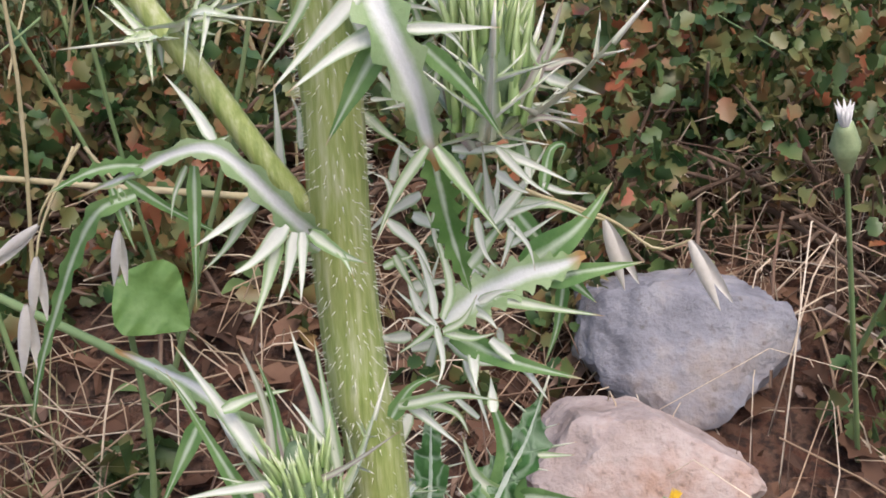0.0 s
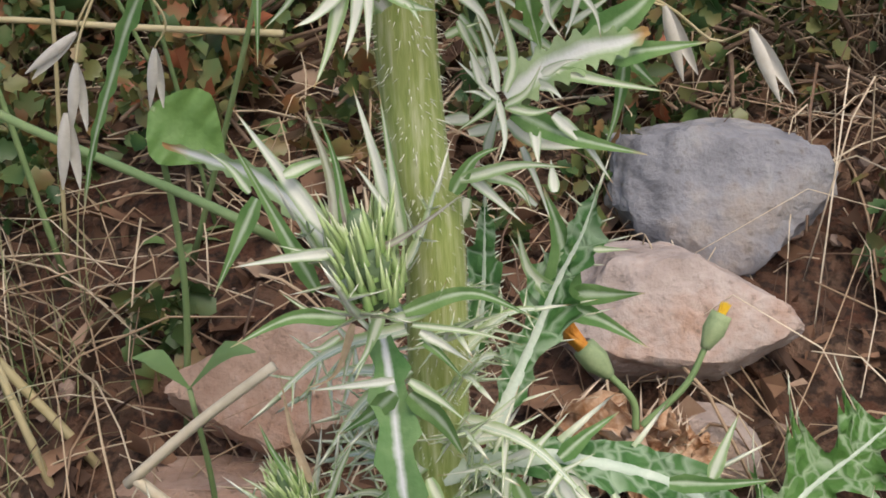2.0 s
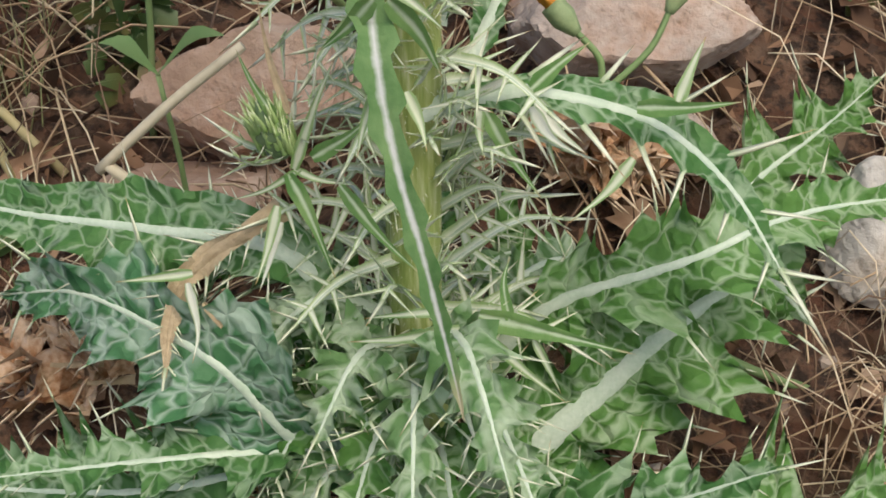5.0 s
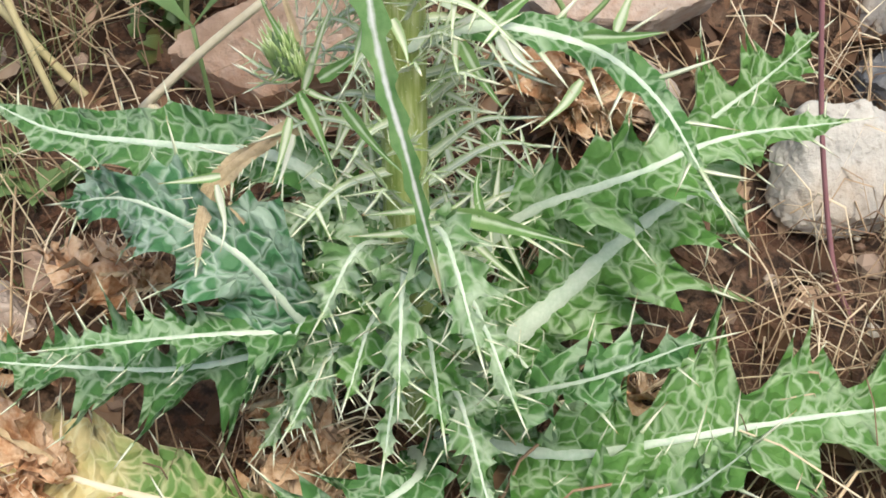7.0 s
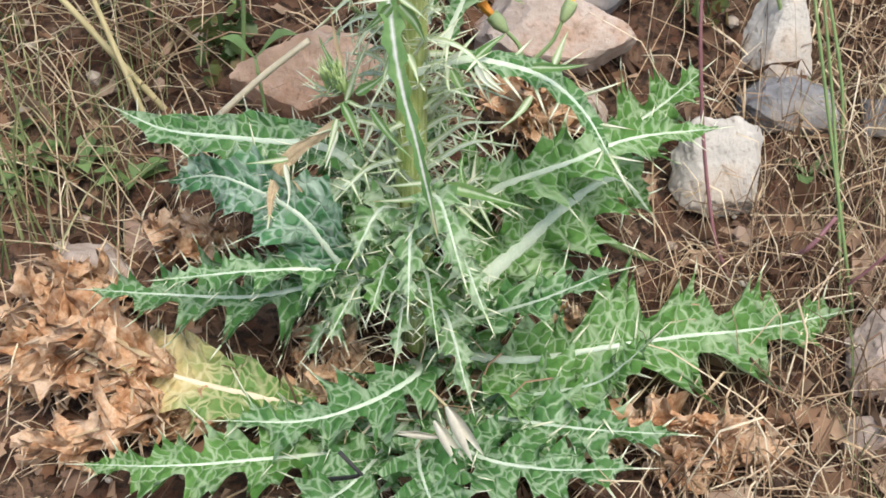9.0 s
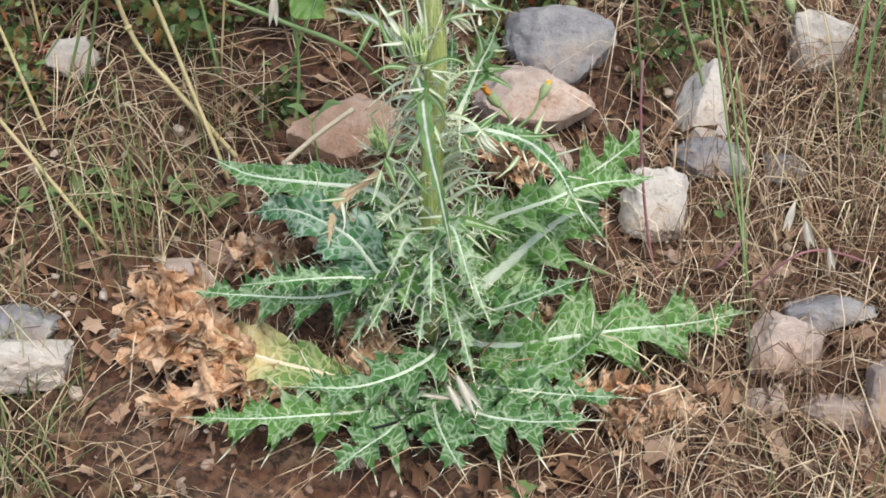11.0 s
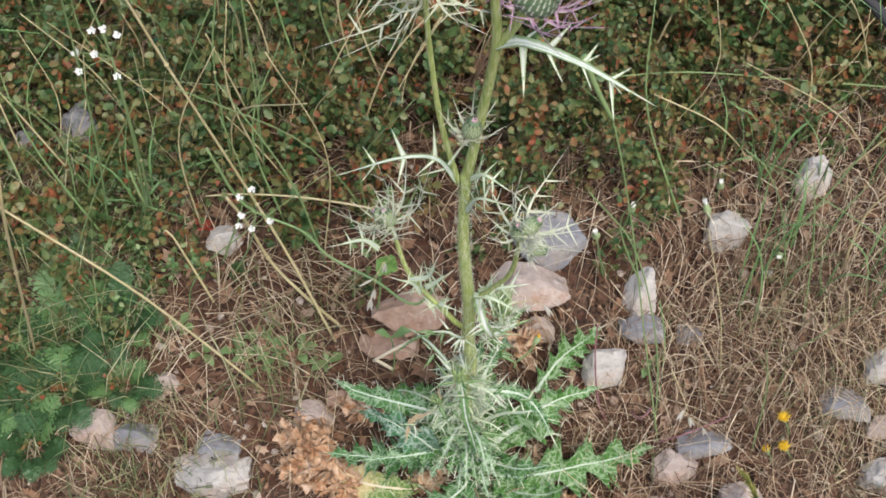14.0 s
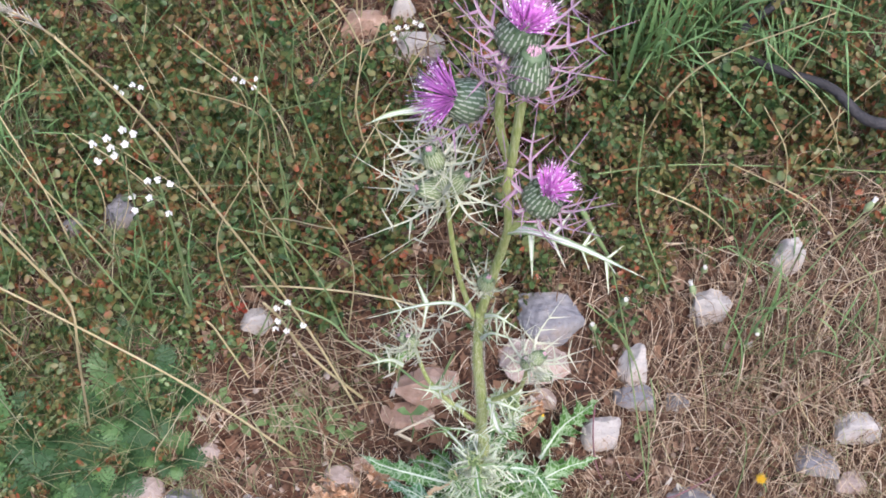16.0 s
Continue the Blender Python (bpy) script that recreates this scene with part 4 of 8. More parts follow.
    tagged(new("dry_grass", me), "tangle of dry tan grass stems on the ground", "dry grass", kind="stuff")


def build_litter():
    rs = np.random.RandomState(8)
    # a curled oak-like leaf with a few points
    a = np.linspace(0, 2 * np.pi, 12, endpoint=False)
    r = 1 + 0.22 * np.where(np.arange(12) % 2, 1, -1)
    tv = [(0, 0, 0)] + [(0.55 * math.cos(t) * q, math.sin(t) * q, 0.35 * math.cos(t) ** 2 + 0.12 * math.sin(3 * t)) for t, q in zip(a, r)]
    tf = [(0, 1 + i, 1 + (i + 1) % 12) for i in range(12)]
    n = 5200
    x, y = region(rs, n, -0.6, 0.65, -0.35, 0.62)
    s = rs.gamma(4, 0.0011, n) + 0.0018
    m = turns(rs, n, 0.5) * s[:, None, None] * np.stack([rs.uniform(0.6, 1.2, n), np.ones(n), rs.uniform(0.3, 1.5, n)], 1)[:, None, :]
    v, f = scatter(tv, tf, np.stack([x, y, ground_z(x, y) + 0.003 + rs.uniform(0, 0.004, n)], 1), m)
    me = mesh_of("leaf_litter", v, f)
    me.materials.append(M_LITTER)
    tagged(new("leaf_litter", me), "small curled brown fallen leaves on soil", "leaf litter", kind="stuff")
    # flakes and scraps of broken leaf and stem
    n = 15000
    x, y = region(rs, n, -0.6, 0.65, -0.35, 0.6)
    s = rs.gamma(2.2, 0.0007, n) + 0.0006
    m = turns(rs, n, 0.6) * s[:, None, None] * np.stack([rs.uniform(0.25, 1.0, n), rs.uniform(0.8, 2.2, n), np.ones(n)], 1)[:, None, :]
    v, f = scatter([(-1, -1, 0), (1, -0.8, 0.3), (0.8, 1, 0), (-0.7, 0.9, 0.35)], [(0, 1, 2), (0, 2, 3)], np.stack([x, y, ground_z(x, y) + 0.002 + rs.uniform(0, 0.005, n)], 1), m)
    me = mesh_of("litter_flakes", v, f, None, False)
    me.materials.append(M_LITTER)
    tagged(new("plant_debris", me), "scraps of broken dry leaf and stem on soil", "plant debris", kind="stuff")
    # pebbles and crumbs of soil
    bm = bmesh.new()
    bmesh.ops.create_icosphere(bm, subdivisions=1, radius=1.0)
    pv = [tuple(c * k for c, k in zip(w.co, (1, 0.8, 0.6))) for w in bm.verts]
    pf = [tuple(q.index for q in g.verts) for g in bm.faces]
    bm.free()
    n = 3200
    x, y = region(rs, n, -0.55, 0.6, -0.35, 0.55)
    s = rs.gamma(1.6, 0.0009, n) + 0.0008
    v, f = scatter(pv, pf, np.stack([x, y, ground_z(x, y) + s * 0.3 + 0.001], 1), turns(rs, n, 0.5) * s[:, None, None])
    me = mesh_of("pebbles", v, f, None, False)
    me.materials.append(M_PEBBLE)
    tagged(new("pebbles", me), "small pebbles and crumbs of reddish earth", "pebbles", kind="stuff")


build_straw()
build_litter()


# ---- low shrubs behind and beside the thistle ----
HOLLY = [(0, 0, 0), (0.30, 0.16, 0.06), (0.24, 0.30, 0.05), (0.44, 0.46, 0.12), (0.30, 0.60, 0.06), (0.34, 0.80, 0.1), (0, 1.05, -0.06),
         (-0.34, 0.80, 0.1), (-0.30, 0.60, 0.06), (-0.44, 0.46, 0.12), (-0.24, 0.30, 0.05), (-0.30, 0.16, 0.06), (0, 0.5, -0.05)]
HOLLY_F = [(12, i, i + 1) for i in range(11)] + [(12, 11, 0)]


def shrub(place, r, h, seed, count, leaf_size=0.0070, mat=None, label="low spiny shrub with small dark green and rusty leaves"):
    rs = np.random.RandomState(seed)
    x0, y0 = place[0], place[1]
    z0 = float(ground_z(x0, y0))
    ob = thing("shrub", label, "shrub", "low shrubs on the bank", (x0, y0, z0))
    # twigs that fan out from the root
    tw = Heap()
    rng = random.Random(seed)
    ends = []
    for i in range(26):
        a, q = rng.uniform(0, 2 * np.pi), rng.uniform(0.25, 0.95)
        ex, ey = r * q * math.cos(a), r * q * math.sin(a)
        hz = h * (1 - 0.6 * q * q) * rng.uniform(0.7, 1.05)
        gz = float(ground_z(x0 + ex, y0 + ey)) - z0
        end = V(ex, ey, gz + hz)
        ends.append(end)
        tube(tw, [V(ex * 0.15, ey * 0.15, -0.004), V(ex * 0.55, ey * 0.55, gz * 0.5 + hz * 0.55), end], 0.0013, 0.0005, 5, 5)
    part("branchwork", tw, M_TWIG, ob, kind="stuff")
    # leaves in tufts at the twig ends, with dark gaps between
    n = count
    k = max(n // 40, 6)
    a, q = rs.uniform(0, 2 * np.pi, k), np.sqrt(rs.uniform(0, 1, k))
    wob = 1 + 0.18 * np.sin(3 * a + seed) + 0.12 * np.sin(7 * a + 2 * seed)
    cx, cy = r * q * wob * np.cos(a), r * q * wob * np.sin(a)
    lump = 0.55 + 1.1 * np.abs(np.sin((x0 + cx) * 31 + 1.4 * np.sin((y0 + cy) * 37)) * np.sin((y0 + cy) * 29 + 1.2 * np.sin((x0 + cx) * 41)))
    cz = h * (1 - 0.65 * q**2.5) * rs.uniform(0.25, 1.25, k) * lump
    idx = np.repeat(np.arange(k), 40)
    way = rs.normal(0, 1, (len(idx), 3)) * V(1, 1, 0.85)
    way = way / np.linalg.norm(way, axis=1, keepdims=True) * (rs.uniform(0.15, 1, (len(idx), 1)) ** 0.6)
    off = way * (rs.uniform(0.008, 0.018, k)[idx])[:, None]
    # half of the tufts are upright sprigs that stand above the rest
    tall = np.where(rs.uniform(0, 1, k) < 0.5, rs.uniform(1.2, 2.6, k), 0.8)[idx]
    off = off * np.stack([1 / np.sqrt(tall), 1 / np.sqrt(tall), tall], 1)
    px, py = cx[idx] + off[:, 0], cy[idx] + off[:, 1]
    lift = cz[idx] + off[:, 2]
    ok = lift > 0.001
    for rx, ry, rr in ROCKS:
        ok &= np.hypot(x0 + px - rx, y0 + py - ry + 0.35 * lift) > rr
    px, py, lift, idx = px[ok], py[ok], lift[ok], idx[ok]
    pz = ground_z(x0 + px, y0 + py) - z0 + lift
    s = leaf_size * rs.uniform(0.55, 1.25, len(idx))
    v, f = scatter(HOLLY, HOLLY_F, np.stack([px, py, pz], 1), turns(rs, len(idx), 1.0) * s[:, None, None])
    me = mesh_of("foliage", v, f)
    part("foliage", me, mat or M_SHRUB, ob, kind="stuff")
    return ob


for n_, (p_, r_, h_) in enumerate((
    ((-0.3970, 0.4061, 0.0691), 0.15, 0.075), ((-0.2828, 0.3987, 0.0806), 0.14, 0.07), ((-0.1728, 0.3360, 0.0790), 0.13, 0.065),
    ((-0.2916, 0.2944, 0.0638), 0.11, 0.05), ((-0.1748, 0.2307, 0.0634), 0.10, 0.045), ((-0.0921, 0.2409, 0.0685), 0.11, 0.055),
    ((-0.0098, 0.2925, 0.0755), 0.12, 0.065), ((0.0796, 0.2783, 0.0728), 0.12, 0.065), ((0.1654, 0.3135, 0.0786), 0.12, 0.065),
    ((0.2503, 0.3778, 0.0899), 0.11, 0.05), ((-0.3837, 0.2174, 0.0411), 0.11, 0.05),
    ((0.3211, 0.3170, 0.0796), 0.09, 0.045), ((0.0405, 0.4248, 0.0914), 0.14, 0.07), ((0.1454, 0.4385, 0.0951), 0.14, 0.07),
    ((0.3132, 0.4456, 0.1003), 0.13, 0.06), ((-0.1237, 0.3659, 0.0836), 0.09, 0.05), ((-0.2712, 0.4828, 0.0895), 0.16, 0.07), ((-0.4281, 0.4930, 0.0757), 0.15, 0.07),
    ((0.0832, 0.4869, 0.1027), 0.17, 0.07), ((0.2441, 0.4922, 0.1020), 0.16, 0.07), ((-0.0705, 0.3139, 0.0779), 0.10, 0.055), ((-0.2948, 0.1775, 0.0345), 0.08, 0.035), ((-0.3323, 0.1507, 0.0219), 0.09, 0.045), ((-0.2275, 0.2041, 0.0492), 0.08, 0.035), ((-0.1328, 0.2674, 0.0717), 0.09, 0.045), ((-0.2212, 0.3077, 0.0732), 0.10, 0.05), ((-0.3398, 0.3433, 0.0651), 0.11, 0.05), ((0.1225, 0.3725, 0.0839), 0.11, 0.055), ((0.2058, 0.3244, 0.0823), 0.09, 0.045), ((-0.0420, 0.3790, 0.0866), 0.09, 0.05), ((0.3538, 0.3865, 0.0911), 0.10, 0.05), ((0.0447, 0.2337, 0.0670), 0.07, 0.04), ((0.1177, 0.2400, 0.0691), 0.07, 0.04),
)):
    shrub(p_, r_, h_, 100 + n_, int((140000 + 10000 * (n_ % 5)) * r_ * r_), 0.0054 + 0.0009 * ((n_ * 7) % 4))
shrub((-0.3788, 0.0582, -0.0183), 0.08, 0.035, 140, 1700, 0.0050, None, "low dark shrub under feathery herbs")
shrub((-0.3090, 0.1076, 0.0040), 0.07, 0.035, 141, 1300, 0.0050, None, "low dark shrub under feathery herbs")
shrub((-0.3903, 0.1335, 0.0111), 0.09, 0.045, 142, 1900, 0.0051, None, "low dark green shrub with small leaves")
shrub((-0.2525, 0.1530, 0.0281), 0.06, 0.03, 146, 800, 0.0048, M_SHRUB_GREEN, "green herb clump beside the shrub")


def feathery_herb(place, seed, fronds, length, label="green herb with finely cut feathery leaves"):
    """A loose rosette of fronds; each bears pairs of leaflets that are cut again into small lobes."""
    rg = random.Random(seed)
    z0 = float(ground_z(place[0], place[1]))
    ob = thing("herb", label, "herb", "feathery herbs beside the shrubs", (place[0], place[1], z0))
    for i in range(fronds):
        a = 2 * np.pi * (i + rg.uniform(-0.35, 0.35)) / fronds
        l = length * rg.uniform(0.6, 1.15)
        out = V(math.cos(a), math.sin(a), 0)
        gz = float(ground_z(place[0] + out[0] * l * 0.8, place[1] + out[1] * l * 0.8)) - z0
        rise = l * rg.uniform(0.45, 0.9)
        c = spline([V(0, 0, -0.002), out * l * 0.35 + V(0, 0, rise * 0.75 + gz * 0.4), out * l * 0.8 + V(0, 0, rise * 0.85 + gz)], 18)
        t, s_, nn = frames_of(c, V(0, 0, 1))
        h = Heap()
        tube(h, [c[0], c[6], c[12], c[18]], 0.0007, 0.0002, 5, 8)
        for k in range(5, 18):
            q = (k - 5) / 13
            reach = l * 0.30 * math.sin(math.pi * (0.22 + 0.74 * q)) * rg.uniform(0.8, 1.15)
            for side in (-1, 1):
                way = unit(s_[k] * side + t[k] * 0.55 + nn[k] * rg.uniform(-0.1, 0.3))
                cross = unit(np.cross(nn[k], way))
                for g in range(4):
                    p = c[k] + way * reach * (g + 0.6) / 4
                    size = reach * 0.40 * (1 - 0.14 * g)
                    for lean in ((-1, 1) if g < 3 else (0,)):
                        d = unit(way * (0.6 if lean else 1) + cross * lean + nn[k] * rg.uniform(-0.2, 0.35))
                        e = unit(np.cross(nn[k], d)) * size * 0.45
                        h.add([p, p + d * size * 0.55 + e, p + d * size, p + d * size * 0.55 - e], [(0, 1, 2, 3)])
        part("frond", h, M_FROND_LIGHT if rg.random() < 0.35 else M_FROND, ob)
    return ob


for n_, (p_, k_, l_) in enumerate((((-0.300, 0.100), 9, 0.052), ((-0.255, 0.106), 8, 0.042), ((-0.296, 0.056), 9, 0.046), ((-0.252, 0.066), 7, 0.038), ((-0.355, 0.090), 9, 0.055),
                                   ((-0.358, 0.034), 9, 0.050), ((-0.315, 0.020), 8, 0.042), ((-0.335, 0.060), 8, 0.045), ((-0.285, 0.140), 7, 0.042), ((-0.395, 0.070), 9, 0.052))):
    feathery_herb(p_, 300 + n_, k_, l_)


# ---- the thistle ----
rng = random.Random(42)
BASE = V(0.0055, 0.031, float(ground_z(0.0055, 0.031)))
thistle = thing("thistle", "tall spiny thistle with magenta flower heads and white-veined leaves", "thistle")
S0 = [BASE - V(0, 0, 0.01), (0.0065, 0.031, -0.005), (0.0055, 0.031, 0.03), (0.0046, 0.0310, 0.0247), (0.0067, 0.0310, 0.1152), (0.0049, 0.0310, 0.1305), (0.0037, 0.0310, 0.1554), (0.0036, 0.0320, 0.1804),
      (0.0001, 0.0340, 0.2195), (-0.0023, 0.0380, 0.2543), (-0.0021, 0.0410, 0.3020)]
h_ = Heap()
stem_line = tube(h_, S0, 0.0056, 0.0031, 24, 60, 0.07, 0.0044)
stem = part("stem", h_, M_STEM, thistle, "ribbed pale green hairy stem")
h_ = Heap()
S1 = [(-0.0019, 0.0410, 0.2962), (0.0046, 0.0370, 0.3569), (0.0082, 0.0310, 0.3976), (0.0092, 0.0290, 0.4209), (0.0064, 0.0290, 0.4558), (0.0078, 0.0310, 0.4731)]
tube(h_, S1, 0.0031, 0.0024, 14, 30, 0.10)
part("upper_stem", h_, M_STEM, thistle)


def branch(points, r0, r1):
    hp = Heap()
    c = tube(hp, points, r0, r1, 12, 24, 0.10)
    part("branch", hp, M_STEM, thistle)
    return c


B_LEFT = branch([(0.0006, 0.0310, 0.1579), (-0.0041, 0.0300, 0.1649), (-0.0112, 0.0310, 0.1755), (-0.0335, 0.0360, 0.2088), (-0.0442, 0.0420, 0.2511)], 0.0018, 0.0014)
B_RIGHT = branch([(0.0043, 0.0310, 0.1894), (0.0159, 0.0230, 0.2161), (0.0260, 0.0170, 0.2429), (0.0288, 0.0110, 0.2843)], 0.0018, 0.0014)
B_UP = branch([(-0.0061, 0.0410, 0.2930), (-0.0164, 0.0380, 0.3481), (-0.0222, 0.0380, 0.3986), (-0.0249, 0.0380, 0.4369)], 0.0019, 0.0015)
B_TOP = branch([(0.0079, 0.0310, 0.4722), (0.0011, 0.0380, 0.4932), (0.0003, 0.0420, 0.5176), (0.0026, 0.0430, 0.5459)], 0.0027, 0.0023)
B_TOP2 = branch([(0.0079, 0.0310, 0.4722), (0.0090, 0.0270, 0.5133), (0.0105, 0.0260, 0.5395)], 0.0025, 0.0023)
B_SIDE = branch([(0.0008, 0.0390, 0.5010), (-0.0054, 0.0500, 0.4963), (-0.0096, 0.0560, 0.4903)], 0.0026, 0.0024)
B_FL = branch([(0.0096, 0.0290, 0.4136), (0.0165, 0.0265, 0.4290), (0.0225, 0.0245, 0.4455)], 0.0024, 0.0023)

# fine pale hairs on the stem
hairs = Heap()
for i in range(3000):
    k = rng.randrange(14, 60)
    a = rng.uniform(0, 2 * np.pi)
    out = V(math.cos(a), math.sin(a), rng.uniform(-0.9, 0.2))
    f = stem_line[k] + (stem_line[min(k + 1, 60)] - stem_line[k]) * rng.random() + unit(V(out[0], out[1], 0)) * 0.0042
    spike(hairs, f, out, rng.uniform(0.0006, 0.0018), 0.00009)
part("hair_coat", hairs, M_HAIR, stem, kind="stuff")

# open heads
UP = V(0, 0, 1)
PURPLE = M_SPINE_PURPLE
flower_head(thistle, (0.0224, 0.0245, 0.4450), V(0.36, -0.12, 1.0), 0.0098, rng, "open", 9, 3.1, PURPLE, 0.6, "flower head with magenta florets and striped bracts", 0.78)
flower_head(thistle, (-0.0087, 0.0560, 0.4903), V(-0.95, -0.25, 0.6), 0.0102, rng, "open", 6, 2.6, PURPLE, 0.95, "nodding flower head with spreading magenta florets")
flower_head(thistle, (0.0048, 0.0430, 0.5494), V(0.25, -0.1, 1.0), 0.0100, rng, "open", 10, 3.4, PURPLE, 0.5, "topmost flower head with magenta florets", 0.85)
flower_head(thistle, (0.0107, 0.0260, 0.5373), V(0.1, 0.1, 1.0), 0.0088, rng, "opening", 8, 2.9, PURPLE, 0.5, "purplish unopened flower head")
# buds in the cluster on the upper left branch
flower_head(thistle, (-0.0265, 0.0380, 0.4408), V(-0.25, 0.1, 1.0), 0.0055, rng, "opening", 7, 5.9, None, label="closed bud with pale thorned bracts")
flower_head(thistle, (-0.0234, 0.0360, 0.4422), V(0.55, 0.0, 0.8), 0.0055, rng, "opening", 7, 5.9, None, label="closed bud with pale thorned bracts")
flower_head(thistle, (-0.0271, 0.0340, 0.4428), V(-0.9, -0.2, 0.45), 0.0053, rng, "opening", 8, 6.1, None, label="closed bud with pale thorned bracts")
flower_head(thistle, (-0.0306, 0.0360, 0.4624), V(-0.25, 0.0, 1.0), 0.0053, rng, "opening", 6, 5.6, None, label="closed bud with pink tip")
# bud against the stem
flower_head(thistle, (-0.0007, 0.0360, 0.3399), V(0.12, -0.1, 1.0), 0.0048, rng, "opening", 9, 2.8, None, label="small closed bud against the stem")
# bud clusters of the lower branches
flower_head(thistle, (-0.0442, 0.0420, 0.2511), V(-0.35, 0.1, 1.0), 0.0042, rng, "opening", 10, 6.1, None, label="closed bud in a cage of pale thorns")
flower_head(thistle, (-0.0461, 0.0440, 0.2529), V(-0.9, 0.2, 0.6), 0.0034, rng, "opening", 7, 6.1, None, label="small closed bud")
flower_head(thistle, (0.0288, 0.0110, 0.2843), V(-0.15, 0.0, 1.0), 0.0042, rng, "opening", 7, 5.4, None, label="green bud in pale thorns")
flower_head(thistle, (0.0302, 0.0120, 0.2902), V(0.7, 0.05, 0.9), 0.0042, rng, "opening", 9, 5.9, None, label="green bud in pale thorns")
flower_head(thistle, (0.0327, 0.0100, 0.2786), V(0.6, -0.2, 0.1), 0.0040, rng, "bud", 7, 3.1, None, label="green bud in pale thorns")
# low buds near the stem
needle_bud(thistle, (0.0001, 0.0160, 0.1180), V(-0.15, 0.0, 1.0), 0.0070, rng, 3, 2.0, label="low green bud in a cage of thorns")
needle_bud(thistle, (-0.0140, 0.0200, 0.0773), V(-0.25, -0.1, 1.0), 0.0052, rng, 4, 2.0, label="low green bud in thin thorns")
needle_bud(thistle, (0.0234, 0.0360, 0.1682), V(0.05, 0.0, 1.0), 0.0098, rng, 4, 1.8, label="green bud with purplish thorned bracts")
needle_bud(thistle, (0.0098, 0.0400, 0.0591), V(0.35, 0.0, 1.0), 0.0050, rng, 8, 2.0, label="low green bud in thin thorns")

# long thorned leaves of the upper stem
star_leaf(thistle, [(0.0095, 0.0280, 0.4151), (0.0227, 0.0220, 0.4237), (0.0492, 0.0160, 0.4171), (0.0771, 0.0120, 0.4012)], rng, 4, 0.020, 0.0021, blade=M_LEAF_WHITE, label="white-ribbed spiny leaf arching outwards", tip=0.02, width=0.0024)
star_leaf(thistle, [(-0.0073, 0.0400, 0.2963), (-0.0184, 0.0340, 0.3221), (-0.0374, 0.0300, 0.3269), (-0.0669, 0.0280, 0.3151)], rng, 4, 0.019, 0.0019, blade=M_LEAF_WHITE, label="white-ribbed spiny leaf arching outwards", tip=0.012, width=0.0014)
star_leaf(thistle, [(-0.0080, 0.0560, 0.4884), (-0.0287, 0.0500, 0.4935), (-0.0521, 0.0460, 0.4932), (-0.0654, 0.0440, 0.4876)], rng, 1, 0.010, 0.0016, label="narrow pale leaf below the flower", tip=0.006, width=0.0028)
star_leaf(thistle, [(0.0006, 0.0360, 0.3038), (0.0079, 0.0300, 0.3148), (0.0167, 0.0260, 0.3117)], rng, 4, 0.013, 0.0009)
star_leaf(thistle, [(-0.0011, 0.0360, 0.2738), (0.0052, 0.0280, 0.2965), (0.0173, 0.0220, 0.3008)], rng, 3, 0.012, 0.0009)
star_leaf(thistle, [(-0.0514, 0.0360, 0.2342), (-0.0598, 0.0340, 0.2452), (-0.0749, 0.0320, 0.2424)], rng, 3, 0.012, 0.0009)
star_leaf(thistle, [(-0.0333, 0.0320, 0.2087), (-0.0221, 0.0280, 0.2188), (-0.0174, 0.0260, 0.2377)], rng, 3, 0.010, 0.0008)
star_leaf(thistle, [(-0.0265, 0.0330, 0.1928), (-0.0311, 0.0300, 0.2071), (-0.0396, 0.0280, 0.2144)], rng, 3, 0.010, 0.0008)
star_leaf(thistle, [(-0.0237, 0.0330, 0.1990), (-0.0184, 0.0320, 0.2058), (-0.0105, 0.0300, 0.2190)], rng, 3, 0.010, 0.0008)
star_leaf(thistle, [(-0.0153, 0.0320, 0.1839), (-0.0117, 0.0280, 0.1871), (-0.0069, 0.0260, 0.1872)], rng, 3, 0.008, 0.0006)
star_leaf(thistle, [(-0.0176, 0.0320, 0.1836), (-0.0193, 0.0300, 0.1834), (-0.0219, 0.0280, 0.1836)], rng, 3, 0.008, 0.0006)

# the node with the left branch: an arching white leaf, its end hanging down, and its long lobes
blade(thistle, [(0.0020, 0.0250, 0.1580), (-0.0010, 0.0200, 0.1640), (-0.0050, 0.0180, 0.1700), (-0.0090, 0.0180, 0.1730), (-0.0140, 0.0190, 0.1720), (-0.0200, 0.0200, 0.1690), (-0.0290, 0.0210, 0.1650)], 0.00184, M_STRAP, STRAP, label="arching white leaf with long thorns")
blade(thistle, [(-0.0180, 0.0200, 0.1700), (-0.0220, 0.0200, 0.1700), (-0.0260, 0.0200, 0.1690), (-0.0320, 0.0200, 0.1660)], 0.00109, M_LOBE_GREEN, STRAP, label="narrow spiny end of the arching leaf")
blade(thistle, [(-0.0200, 0.0200, 0.1660), (-0.0250, 0.0200, 0.1640), (-0.0300, 0.0220, 0.1570), (-0.0350, 0.0240, 0.1470), (-0.0400, 0.0260, 0.1360), (-0.0440, 0.0280, 0.1240)], 0.00125, M_LOBE_GREEN, STRAP, label="narrow hanging leaf end")
blade(thistle, [(0.0020, 0.0260, 0.1560), (-0.0000, 0.0230, 0.1600), (-0.0040, 0.0230, 0.1620)], 0.00153, M_STRAP, STRAP, label="white woolly leaf base at the node")
